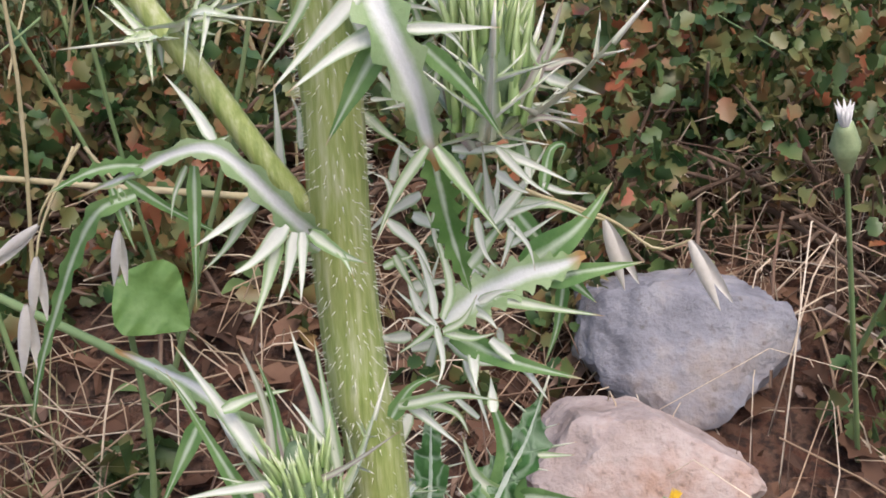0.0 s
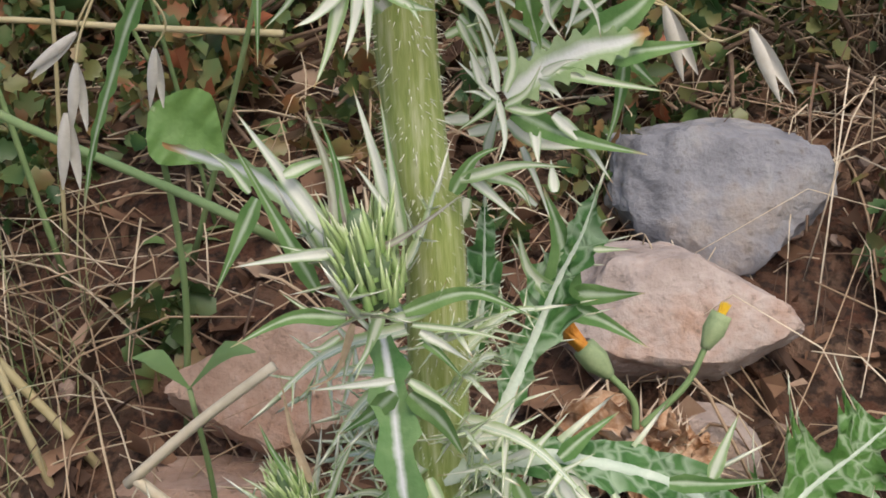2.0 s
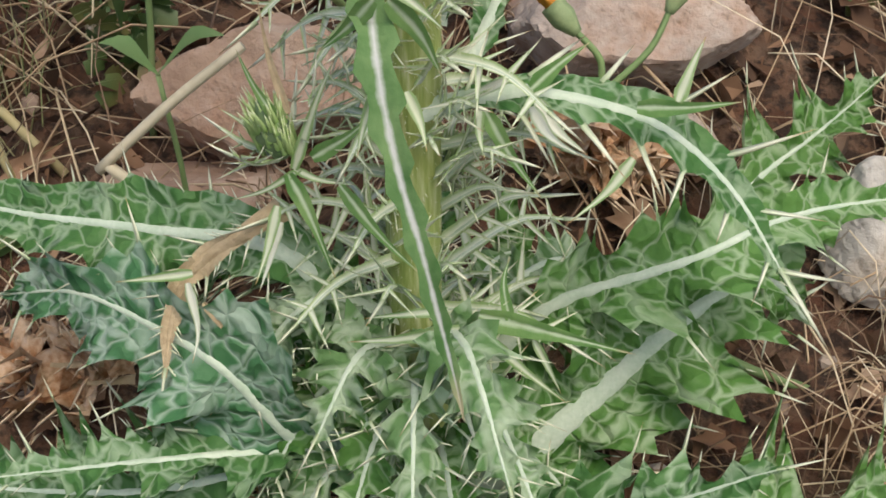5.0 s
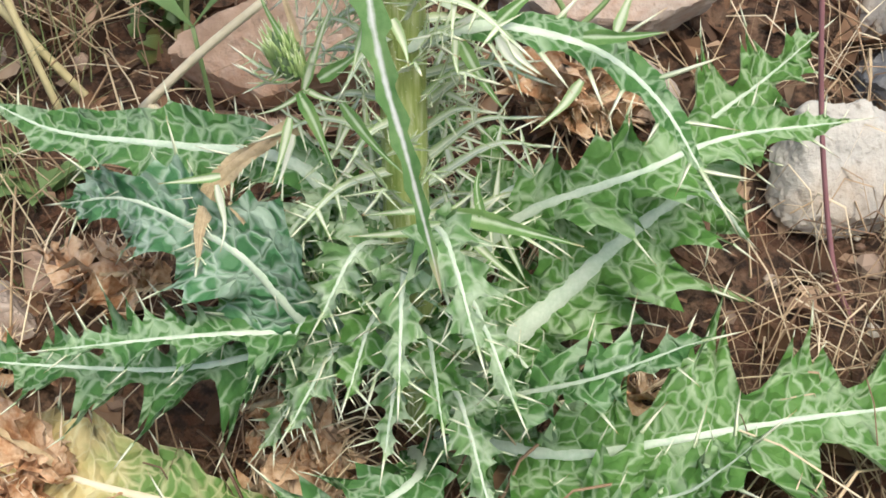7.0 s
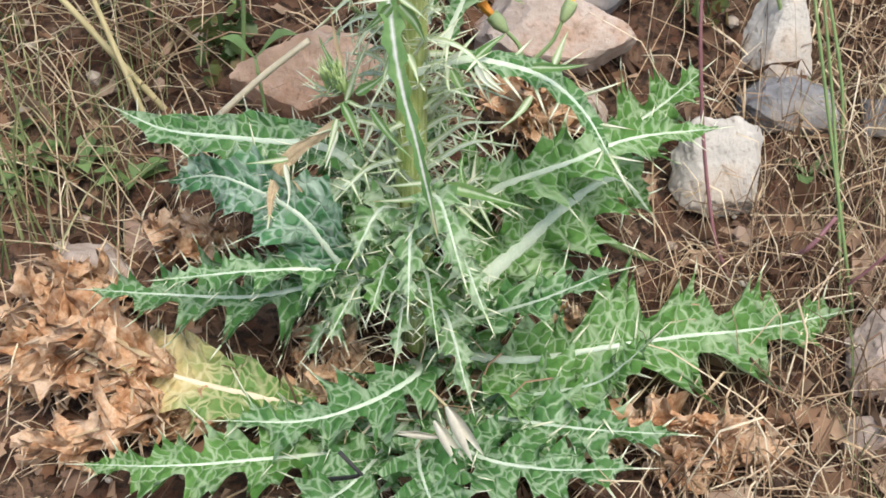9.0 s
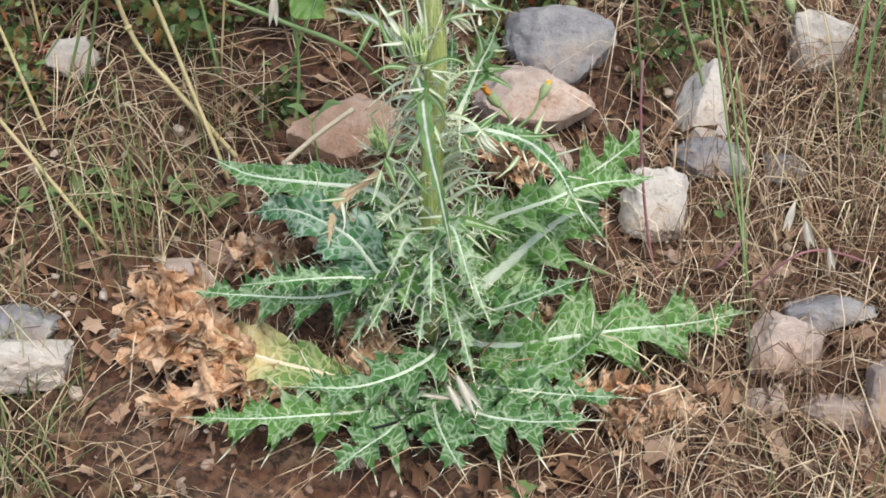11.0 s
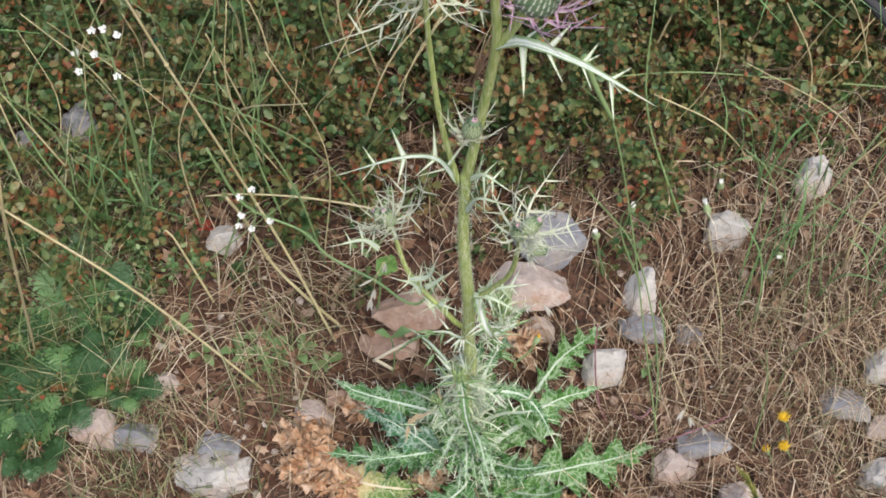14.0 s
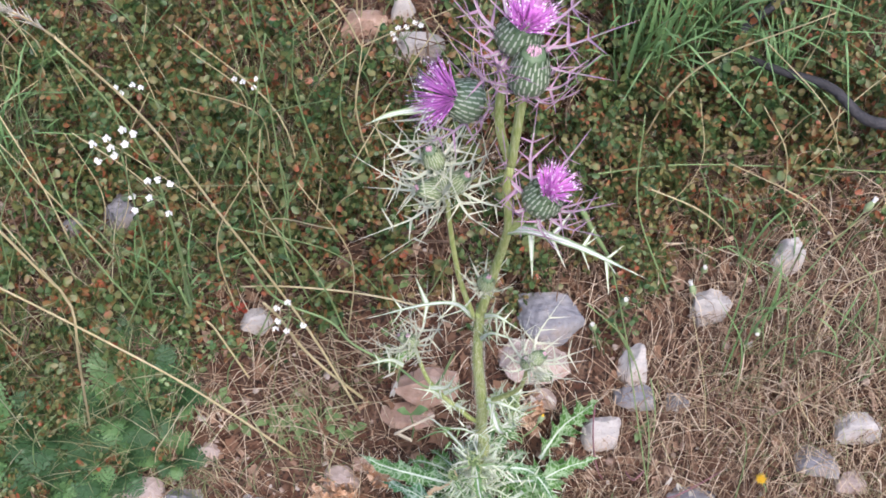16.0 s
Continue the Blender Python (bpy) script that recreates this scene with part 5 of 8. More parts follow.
# hanging and rising lobes of that node
for p_, w_, m_ in (
    ([(-0.0090, 0.0200, 0.1730), (-0.0120, 0.0220, 0.1770), (-0.0160, 0.0240, 0.1810)], 0.00092, M_LOBE_WHITE),
    ([(-0.0120, 0.0200, 0.1700), (-0.0130, 0.0200, 0.1600), (-0.0140, 0.0200, 0.1500)], 0.00108, M_LOBE_GREEN),
    ([(-0.0130, 0.0200, 0.1700), (-0.0150, 0.0200, 0.1660), (-0.0160, 0.0200, 0.1620)], 0.0005, M_LOBE),
    ([(-0.0230, 0.0200, 0.1670), (-0.0220, 0.0200, 0.1620), (-0.0210, 0.0200, 0.1580)], 0.00081, M_LOBE_GREEN),
    ([(-0.0220, 0.0200, 0.1670), (-0.0210, 0.0200, 0.1630), (-0.0210, 0.0200, 0.1610)], 0.00059, M_LOBE),
    ([(-0.0210, 0.0200, 0.1680), (-0.0160, 0.0220, 0.1630), (-0.0090, 0.0240, 0.1580)], 0.00088, M_LOBE_GREEN),
    ([(-0.0040, 0.0200, 0.1660), (-0.0080, 0.0180, 0.1630), (-0.0120, 0.0150, 0.1610)], 0.00114, M_LOBE_WHITE),
    ([(-0.0050, 0.0200, 0.1650), (-0.0090, 0.0200, 0.1590), (-0.0130, 0.0200, 0.1550)], 0.00086, M_LOBE),
    ([(-0.0010, 0.0200, 0.1620), (-0.0050, 0.0180, 0.1580), (-0.0080, 0.0150, 0.1570)], 0.00122, M_LOBE_WHITE),
    ([(-0.0020, 0.0200, 0.1610), (-0.0040, 0.0180, 0.1540), (-0.0060, 0.0150, 0.1490)], 0.00115, M_LOBE),
    ([(-0.0000, 0.0200, 0.1610), (-0.0010, 0.0180, 0.1560), (-0.0020, 0.0150, 0.1530)], 0.00094, M_LOBE_WHITE),
    ([(0.0010, 0.0200, 0.1610), (0.0010, 0.0180, 0.1570), (0.0010, 0.0150, 0.1530)], 0.00079, M_LOBE_WHITE),
    ([(0.0020, 0.0200, 0.1610), (0.0060, 0.0180, 0.1590), (0.0100, 0.0150, 0.1590)], 0.00108, M_LOBE),
    ([(0.0030, 0.0200, 0.1600), (0.0060, 0.0180, 0.1590), (0.0080, 0.0150, 0.1570)], 0.00079, M_LOBE),
    ([(-0.0090, 0.0200, 0.1730), (-0.0070, 0.0200, 0.1740)], 0.00043, M_LOBE),
):
    blade(thistle, p_, w_, m_)
# lobes behind the stem
for p_, w_, m_ in (
    ([(-0.0050, 0.0370, 0.1620), (-0.0050, 0.0370, 0.1690), (-0.0050, 0.0370, 0.1760)], 0.00087, M_LOBE_WHITE),
    ([(-0.0020, 0.0370, 0.1660), (-0.0020, 0.0370, 0.1710), (-0.0030, 0.0370, 0.1740)], 0.00062, M_LOBE_WHITE),
    ([(0.0070, 0.0370, 0.1710), (0.0100, 0.0370, 0.1680), (0.0130, 0.0370, 0.1660)], 0.00092, M_LOBE),
    ([(0.0090, 0.0370, 0.1770), (0.0110, 0.0370, 0.1740), (0.0120, 0.0370, 0.1710)], 0.00053, M_LOBE_WHITE),
    ([(0.0080, 0.0370, 0.1730), (0.0100, 0.0370, 0.1730), (0.0120, 0.0370, 0.1730)], 0.00038, M_LOBE_WHITE),
):
    blade(thistle, p_, w_, m_)
# lobes on the left branch
for p_, w_, m_ in (
    ([(-0.0140, 0.0340, 0.1850), (-0.0100, 0.0340, 0.1860), (-0.0070, 0.0340, 0.1870)], 0.00083, M_LOBE),
    ([(-0.0140, 0.0340, 0.1840), (-0.0110, 0.0340, 0.1850), (-0.0080, 0.0340, 0.1840)], 0.00068, M_LOBE),
    ([(-0.0140, 0.0340, 0.1840), (-0.0120, 0.0340, 0.1830), (-0.0110, 0.0340, 0.1830)], 0.00053, M_LOBE),
    ([(-0.0180, 0.0340, 0.1830), (-0.0210, 0.0340, 0.1820), (-0.0250, 0.0340, 0.1820)], 0.00092, M_LOBE),
    ([(-0.0180, 0.0340, 0.1850), (-0.0210, 0.0340, 0.1860), (-0.0250, 0.0340, 0.1870)], 0.00076, M_LOBE),
    ([(-0.0190, 0.0340, 0.1820), (-0.0190, 0.0340, 0.1800), (-0.0190, 0.0340, 0.1780)], 0.00077, M_LOBE),
):
    blade(thistle, p_, w_, m_)
# the white leaf that hangs in front of the stem
blade(thistle, [(0.0070, 0.0300, 0.1990), (0.0110, 0.0180, 0.1950), (0.0130, 0.0130, 0.1920), (0.0150, 0.0110, 0.1880), (0.0170, 0.0120, 0.1820), (0.0180, 0.0140, 0.1760), (0.0190, 0.0160, 0.1710)], 0.00279, M_STRAP, STRAPB, label="white-ribbed leaf hanging before the stem")
blade(thistle, [(0.0180, 0.0160, 0.1740), (0.0190, 0.0170, 0.1680), (0.0200, 0.0190, 0.1610), (0.0220, 0.0210, 0.1520)], 0.00188, M_LEAF_TIP, TIPLEAF, label="narrow green leaf end")
# its lobes
for p_, w_, m_ in (
    ([(0.0140, 0.0130, 0.1890), (0.0090, 0.0110, 0.1870), (0.0030, 0.0080, 0.1830)], 0.00122, M_LOBE_WHITE),
    ([(0.0120, 0.0130, 0.1940), (0.0060, 0.0110, 0.1880), (0.0010, 0.0080, 0.1830)], 0.00121, M_LOBE_WHITE),
    ([(0.0060, 0.0130, 0.1940), (0.0030, 0.0130, 0.1890), (-0.0010, 0.0130, 0.1840)], 0.00077, M_LOBE),
    ([(0.0130, 0.0130, 0.1870), (0.0100, 0.0130, 0.1820), (0.0060, 0.0130, 0.1750)], 0.0018, M_LOBE_GREEN),
    ([(0.0160, 0.0130, 0.1890), (0.0210, 0.0130, 0.1890), (0.0270, 0.0130, 0.1890)], 0.00089, M_LOBE_WHITE),
    ([(0.0180, 0.0130, 0.1870), (0.0230, 0.0150, 0.1810), (0.0270, 0.0170, 0.1740)], 0.00134, M_LOBE_GREEN),
    ([(0.0180, 0.0130, 0.1750), (0.0140, 0.0130, 0.1690), (0.0110, 0.0130, 0.1620)], 0.00085, M_LOBE),
    ([(0.0190, 0.0130, 0.1750), (0.0230, 0.0130, 0.1690), (0.0270, 0.0130, 0.1630)], 0.00105, M_LOBE),
):
    blade(thistle, p_, w_, m_)
# the broad leaf on the right of the stem
blade(thistle, [(0.0170, 0.0340, 0.1410), (0.0220, 0.0360, 0.1440), (0.0280, 0.0390, 0.1460), (0.0330, 0.0420, 0.1460), (0.0370, 0.0440, 0.1470)], 0.00286, M_STRAP, STRAPB, label="white-veined leaf reaching outwards")
# its lobes, and the small leaves above it
for p_, w_, m_ in (
    ([(0.0310, 0.0420, 0.1440), (0.0380, 0.0450, 0.1440), (0.0460, 0.0480, 0.1440)], 0.00198, M_LOBE_GREEN),
    ([(0.0280, 0.0440, 0.1450), (0.0360, 0.0470, 0.1500), (0.0410, 0.0500, 0.1560)], 0.00282, M_LOBE_GREEN),
    ([(0.0240, 0.0360, 0.1440), (0.0310, 0.0370, 0.1420), (0.0400, 0.0380, 0.1400)], 0.00104, M_LOBE),
    ([(0.0180, 0.0360, 0.1380), (0.0260, 0.0340, 0.1350), (0.0370, 0.0320, 0.1330)], 0.00204, M_LOBE_GREEN),
    ([(0.0170, 0.0400, 0.1350), (0.0220, 0.0410, 0.1310), (0.0310, 0.0420, 0.1300)], 0.00134, M_LOBE_WHITE),
    ([(0.0340, 0.0480, 0.1410), (0.0330, 0.0480, 0.1330), (0.0310, 0.0480, 0.1260)], 0.00111, M_LOBE_GREEN),
    ([(0.0270, 0.0480, 0.1520), (0.0300, 0.0480, 0.1480), (0.0330, 0.0480, 0.1450)], 0.00167, M_LOBE_GREEN),
    ([(0.0350, 0.0480, 0.1410), (0.0370, 0.0480, 0.1390), (0.0390, 0.0480, 0.1370)], 0.00102, M_LOBE_GREEN),
    ([(0.0230, 0.0360, 0.1550), (0.0270, 0.0360, 0.1570), (0.0330, 0.0360, 0.1590)], 0.00086, M_LOBE_WHITE),
):
    blade(thistle, p_, w_, m_)
# small leaves above it
for p_, w_, m_ in (
    ([(0.0240, 0.0340, 0.1560), (0.0290, 0.0360, 0.1620), (0.0320, 0.0380, 0.1670)], 0.00092, M_LOBE_WHITE),
    ([(0.0310, 0.0340, 0.1610), (0.0320, 0.0360, 0.1660), (0.0340, 0.0380, 0.1660), (0.0330, 0.0380, 0.1630)], 0.00091, M_LOBE_GREEN),
    ([(0.0310, 0.0340, 0.1620), (0.0340, 0.0360, 0.1600), (0.0380, 0.0380, 0.1590)], 0.00053, M_LOBE_WHITE),
    ([(0.0290, 0.0340, 0.1620), (0.0290, 0.0360, 0.1650), (0.0280, 0.0380, 0.1680)], 0.00068, M_LOBE_WHITE),
    ([(0.0240, 0.0340, 0.1570), (0.0250, 0.0340, 0.1620), (0.0250, 0.0340, 0.1660)], 0.00069, M_LOBE_WHITE),
    ([(0.0190, 0.0340, 0.1670), (0.0240, 0.0340, 0.1670), (0.0300, 0.0340, 0.1680)], 0.00083, M_LOBE_WHITE),
    ([(0.0220, 0.0340, 0.1570), (0.0230, 0.0340, 0.1520), (0.0250, 0.0340, 0.1490)], 0.00077, M_LOBE_WHITE),
    ([(0.0260, 0.0340, 0.1570), (0.0290, 0.0340, 0.1530), (0.0300, 0.0340, 0.1490)], 0.00061, M_LOBE_WHITE),
    ([(0.0270, 0.0340, 0.1560), (0.0260, 0.0340, 0.1520), (0.0250, 0.0340, 0.1490)], 0.00062, M_LOBE_WHITE),
):
    blade(thistle, p_, w_, m_)
# crowded small leaves between them and the stem
for p_, w_, m_ in (
    ([(0.0100, 0.0330, 0.1570), (0.0140, 0.0330, 0.1530), (0.0160, 0.0330, 0.1480)], 0.00092, M_LOBE_WHITE),
    ([(0.0090, 0.0330, 0.1500), (0.0110, 0.0330, 0.1510), (0.0140, 0.0330, 0.1520)], 0.00071, M_LOBE),
    ([(0.0140, 0.0330, 0.1430), (0.0130, 0.0330, 0.1460), (0.0120, 0.0330, 0.1490)], 0.00095, M_LOBE_WHITE),
    ([(0.0160, 0.0330, 0.1410), (0.0130, 0.0330, 0.1440), (0.0100, 0.0330, 0.1470)], 0.00064, M_LOBE_WHITE),
    ([(0.0150, 0.0330, 0.1410), (0.0130, 0.0330, 0.1420), (0.0110, 0.0330, 0.1420)], 0.00048, M_LOBE_WHITE),
    ([(0.0160, 0.0330, 0.1410), (0.0140, 0.0330, 0.1390), (0.0100, 0.0330, 0.1360)], 0.00072, M_LOBE),
    ([(0.0160, 0.0330, 0.1410), (0.0170, 0.0310, 0.1360), (0.0160, 0.0280, 0.1330)], 0.00064, M_LOBE_WHITE),
    ([(0.0160, 0.0330, 0.1420), (0.0150, 0.0350, 0.1470), (0.0120, 0.0370, 0.1550)], 0.00072, M_LOBE_WHITE),
    ([(0.0170, 0.0330, 0.1420), (0.0180, 0.0350, 0.1470), (0.0140, 0.0370, 0.1600)], 0.0008, M_LOBE),
    ([(0.0110, 0.0330, 0.1600), (0.0100, 0.0330, 0.1630), (0.0080, 0.0330, 0.1640)], 0.00054, M_LOBE_WHITE),
    ([(0.0110, 0.0330, 0.1530), (0.0130, 0.0350, 0.1490), (0.0150, 0.0370, 0.1430)], 0.0007, M_LOBE),
    ([(0.0170, 0.0330, 0.1400), (0.0200, 0.0330, 0.1420), (0.0220, 0.0330, 0.1460)], 0.00072, M_LOBE),
    ([(0.0170, 0.0330, 0.1400), (0.0210, 0.0330, 0.1390), (0.0250, 0.0330, 0.1400)], 0.0008, M_LOBE),
    ([(0.0180, 0.0330, 0.1620), (0.0160, 0.0350, 0.1550), (0.0170, 0.0370, 0.1480)], 0.00068, M_LOBE_WHITE),
    ([(0.0230, 0.0330, 0.1640), (0.0210, 0.0350, 0.1570), (0.0200, 0.0370, 0.1480)], 0.00068, M_LOBE),
):
    blade(thistle, p_, w_, m_)
# bracts of the bud behind the stem
for p_, w_, m_ in (
    ([(0.0220, 0.0340, 0.1680), (0.0280, 0.0340, 0.1730), (0.0310, 0.0340, 0.1790), (0.0340, 0.0340, 0.1880)], 0.00158, M_BRACT_PINK),
    ([(0.0220, 0.0340, 0.1670), (0.0190, 0.0340, 0.1740), (0.0170, 0.0340, 0.1830)], 0.00136, M_BRACT_PINK),
    ([(0.0310, 0.0340, 0.1770), (0.0350, 0.0360, 0.1750), (0.0390, 0.0380, 0.1730)], 0.00096, M_LOBE_WHITE),
    ([(0.0310, 0.0340, 0.1730), (0.0330, 0.0360, 0.1730), (0.0350, 0.0380, 0.1730)], 0.00045, M_LOBE_WHITE),
    ([(0.0270, 0.0340, 0.1700), (0.0310, 0.0320, 0.1720), (0.0370, 0.0290, 0.1720)], 0.00067, M_BRACT_PINK),
    ([(0.0310, 0.0340, 0.1780), (0.0350, 0.0340, 0.1790), (0.0380, 0.0340, 0.1770)], 0.00066, M_BRACT_PINK),
    ([(0.0310, 0.0340, 0.1790), (0.0330, 0.0340, 0.1810), (0.0340, 0.0340, 0.1840)], 0.00066, M_LOBE),
    ([(0.0310, 0.0340, 0.1780), (0.0290, 0.0340, 0.1820), (0.0260, 0.0340, 0.1870)], 0.00066, M_LOBE),
):
    blade(thistle, p_, w_, m_, name="long_bract")
# the silvery leaf below the node
blade(thistle, [(-0.0040, 0.0200, 0.1210), (-0.0120, 0.0280, 0.1260), (-0.0200, 0.0360, 0.1280), (-0.0290, 0.0440, 0.1270), (-0.0380, 0.0500, 0.1270)], 0.00168, M_STRAP, STRAPB, label="silvery leaf reaching sideways")
# long bracts round the low bud
for p_, w_, m_ in (
    ([(-0.0180, 0.0280, 0.1280), (-0.0210, 0.0260, 0.1220), (-0.0250, 0.0240, 0.1140)], 0.00153, M_LOBE_GREEN),
    ([(-0.0200, 0.0320, 0.1270), (-0.0230, 0.0340, 0.1300), (-0.0270, 0.0360, 0.1320)], 0.00082, M_LOBE),
    ([(-0.0080, 0.0160, 0.1200), (-0.0140, 0.0160, 0.1340), (-0.0180, 0.0160, 0.1430)], 0.00138, M_LOBE_GREEN),
    ([(-0.0060, 0.0160, 0.1290), (-0.0120, 0.0180, 0.1370), (-0.0180, 0.0200, 0.1450)], 0.00142, M_LOBE_WHITE),
    ([(-0.0040, 0.0160, 0.1230), (-0.0050, 0.0160, 0.1370), (-0.0080, 0.0160, 0.1480)], 0.00136, M_BRACT_PINK),
    ([(-0.0030, 0.0160, 0.1250), (-0.0040, 0.0160, 0.1380), (-0.0060, 0.0160, 0.1460)], 0.00105, M_LOBE_GREEN),
    ([(0.0030, 0.0160, 0.1310), (0.0000, 0.0180, 0.1420), (-0.0020, 0.0200, 0.1480)], 0.00111, M_LOBE_WHITE),
    ([(0.0040, 0.0160, 0.1270), (0.0030, 0.0160, 0.1390), (0.0020, 0.0160, 0.1490)], 0.00104, M_LOBE),
    ([(-0.0050, 0.0160, 0.1240), (0.0040, 0.0140, 0.1290), (0.0140, 0.0110, 0.1380)], 0.00068, M_BRACT_PINK),
    ([(0.0030, 0.0160, 0.1310), (-0.0000, 0.0160, 0.1360), (-0.0020, 0.0160, 0.1390)], 0.00066, M_LOBE_WHITE),
    ([(-0.0110, 0.0160, 0.1370), (-0.0070, 0.0180, 0.1380), (-0.0020, 0.0200, 0.1380)], 0.00096, M_LOBE),
):
    blade(thistle, p_, w_, m_, name="long_bract")
# lobes below the low bud
for p_, w_, m_ in (
    ([(-0.0050, 0.0140, 0.1260), (-0.0090, 0.0140, 0.1270), (-0.0130, 0.0140, 0.1280)], 0.00059, M_LOBE),
    ([(-0.0040, 0.0140, 0.1270), (-0.0110, 0.0120, 0.1270), (-0.0180, 0.0090, 0.1270)], 0.00096, M_LOBE_WHITE),
    ([(-0.0040, 0.0140, 0.1170), (-0.0110, 0.0120, 0.1180), (-0.0190, 0.0090, 0.1150)], 0.00137, M_LOBE_GREEN),
    ([(-0.0050, 0.0140, 0.1140), (-0.0080, 0.0140, 0.1120), (-0.0110, 0.0140, 0.1120)], 0.00061, M_LOBE),
    ([(0.0010, 0.0140, 0.1180), (-0.0010, 0.0120, 0.1130), (-0.0030, 0.0090, 0.1110)], 0.00091, M_LOBE),
    ([(-0.0000, 0.0140, 0.1170), (-0.0010, 0.0120, 0.1130), (-0.0030, 0.0090, 0.1090)], 0.00061, M_LOBE),
    ([(0.0040, 0.0140, 0.1180), (0.0130, 0.0140, 0.1210), (0.0220, 0.0140, 0.1170)], 0.00136, M_LOBE_GREEN),
    ([(0.0050, 0.0140, 0.1160), (0.0130, 0.0140, 0.1150), (0.0200, 0.0140, 0.1130)], 0.00061, M_LOBE),
    ([(0.0060, 0.0140, 0.1150), (0.0090, 0.0140, 0.1130), (0.0130, 0.0140, 0.1100)], 0.00091, M_LOBE_WHITE),
    ([(-0.0030, 0.0140, 0.1160), (-0.0060, 0.0140, 0.1080), (-0.0110, 0.0140, 0.1050)], 0.00061, M_DRYPALE),
    ([(0.0020, 0.0140, 0.1170), (0.0070, 0.0140, 0.1180), (0.0100, 0.0140, 0.1230)], 0.00076, M_LOBE),
    ([(-0.0040, 0.0140, 0.1160), (-0.0090, 0.0140, 0.1180), (-0.0130, 0.0140, 0.1210)], 0.00061, M_LOBE),
    ([(0.0060, 0.0140, 0.1140), (0.0090, 0.0140, 0.1110), (0.0120, 0.0140, 0.1070)], 0.00076, M_LOBE_GREEN),
):
    blade(thistle, p_, w_, m_)
# lobes on the right of the stem above the bud
for p_, w_, m_ in (
    ([(0.0110, 0.0260, 0.1320), (0.0190, 0.0240, 0.1350), (0.0260, 0.0210, 0.1360)], 0.00108, M_LOBE),
    ([(0.0140, 0.0260, 0.1330), (0.0190, 0.0260, 0.1310), (0.0210, 0.0260, 0.1270)], 0.00092, M_LOBE),
    ([(0.0120, 0.0260, 0.1330), (0.0160, 0.0260, 0.1290), (0.0200, 0.0260, 0.1250)], 0.00092, M_LOBE_WHITE),
    ([(0.0100, 0.0260, 0.1300), (0.0130, 0.0260, 0.1350), (0.0170, 0.0260, 0.1370)], 0.00124, M_LOBE_GREEN),
):
    blade(thistle, p_, w_, m_)
# lobes of the upright leaf behind
for p_, w_, m_ in (
    ([(0.0250, 0.0460, 0.1020), (0.0200, 0.0460, 0.1070), (0.0180, 0.0460, 0.1150)], 0.00154, M_LOBE),
    ([(0.0250, 0.0460, 0.1010), (0.0250, 0.0480, 0.1110), (0.0220, 0.0500, 0.1200)], 0.00327, M_LOBE_GREEN),
    ([(0.0270, 0.0460, 0.1030), (0.0330, 0.0440, 0.1040), (0.0380, 0.0410, 0.1060)], 0.00199, M_LOBE_GREEN),
    ([(0.0250, 0.0460, 0.1010), (0.0320, 0.0440, 0.0990), (0.0390, 0.0410, 0.0960)], 0.002, M_LOBE_GREEN),
    ([(0.0300, 0.0460, 0.1110), (0.0330, 0.0460, 0.1110), (0.0360, 0.0460, 0.1110)], 0.00062, M_LOBE),
):
    blade(thistle, p_, w_, m_)
# lobes of the leaf down the middle
for p_, w_, m_ in (
    ([(0.0030, 0.0080, 0.1110), (-0.0030, 0.0080, 0.1100), (-0.0090, 0.0080, 0.1090)], 0.00076, M_LOBE_WHITE),
    ([(0.0050, 0.0080, 0.1110), (0.0090, 0.0080, 0.1080), (0.0130, 0.0080, 0.1040)], 0.00091, M_LOBE),
    ([(0.0030, 0.0080, 0.1090), (-0.0010, 0.0100, 0.1040), (-0.0060, 0.0120, 0.0990)], 0.00152, M_LOBE_GREEN),
    ([(0.0050, 0.0080, 0.1090), (0.0090, 0.0100, 0.1030), (0.0120, 0.0120, 0.0950)], 0.00182, M_LOBE_GREEN),
    ([(0.0030, 0.0080, 0.0950), (0.0010, 0.0060, 0.0910), (-0.0000, 0.0030, 0.0870)], 0.00111, M_LOBE),
    ([(0.0070, 0.0080, 0.0950), (0.0090, 0.0060, 0.0910), (0.0100, 0.0030, 0.0880)], 0.0011, M_LOBE),
):
    blade(thistle, p_, w_, m_)
# lobes of the arching leaf
for p_, w_, m_ in (
    ([(0.0220, 0.0240, 0.0890), (0.0140, 0.0240, 0.0850), (0.0060, 0.0240, 0.0830)], 0.00086, M_LOBE_WHITE),
    ([(0.0260, 0.0240, 0.0850), (0.0290, 0.0220, 0.0810), (0.0340, 0.0190, 0.0780)], 0.00139, M_LOBE_WHITE),
    ([(0.0170, 0.0240, 0.0840), (0.0170, 0.0220, 0.0800), (0.0180, 0.0190, 0.0770)], 0.00096, M_LOBE),
    ([(0.0180, 0.0240, 0.0830), (0.0220, 0.0220, 0.0760), (0.0270, 0.0190, 0.0700)], 0.00157, M_LOBE_GREEN),
    ([(0.0250, 0.0240, 0.0870), (0.0290, 0.0260, 0.0900), (0.0340, 0.0280, 0.0930)], 0.00156, M_LOBE_GREEN),
):
    blade(thistle, p_, w_, m_)
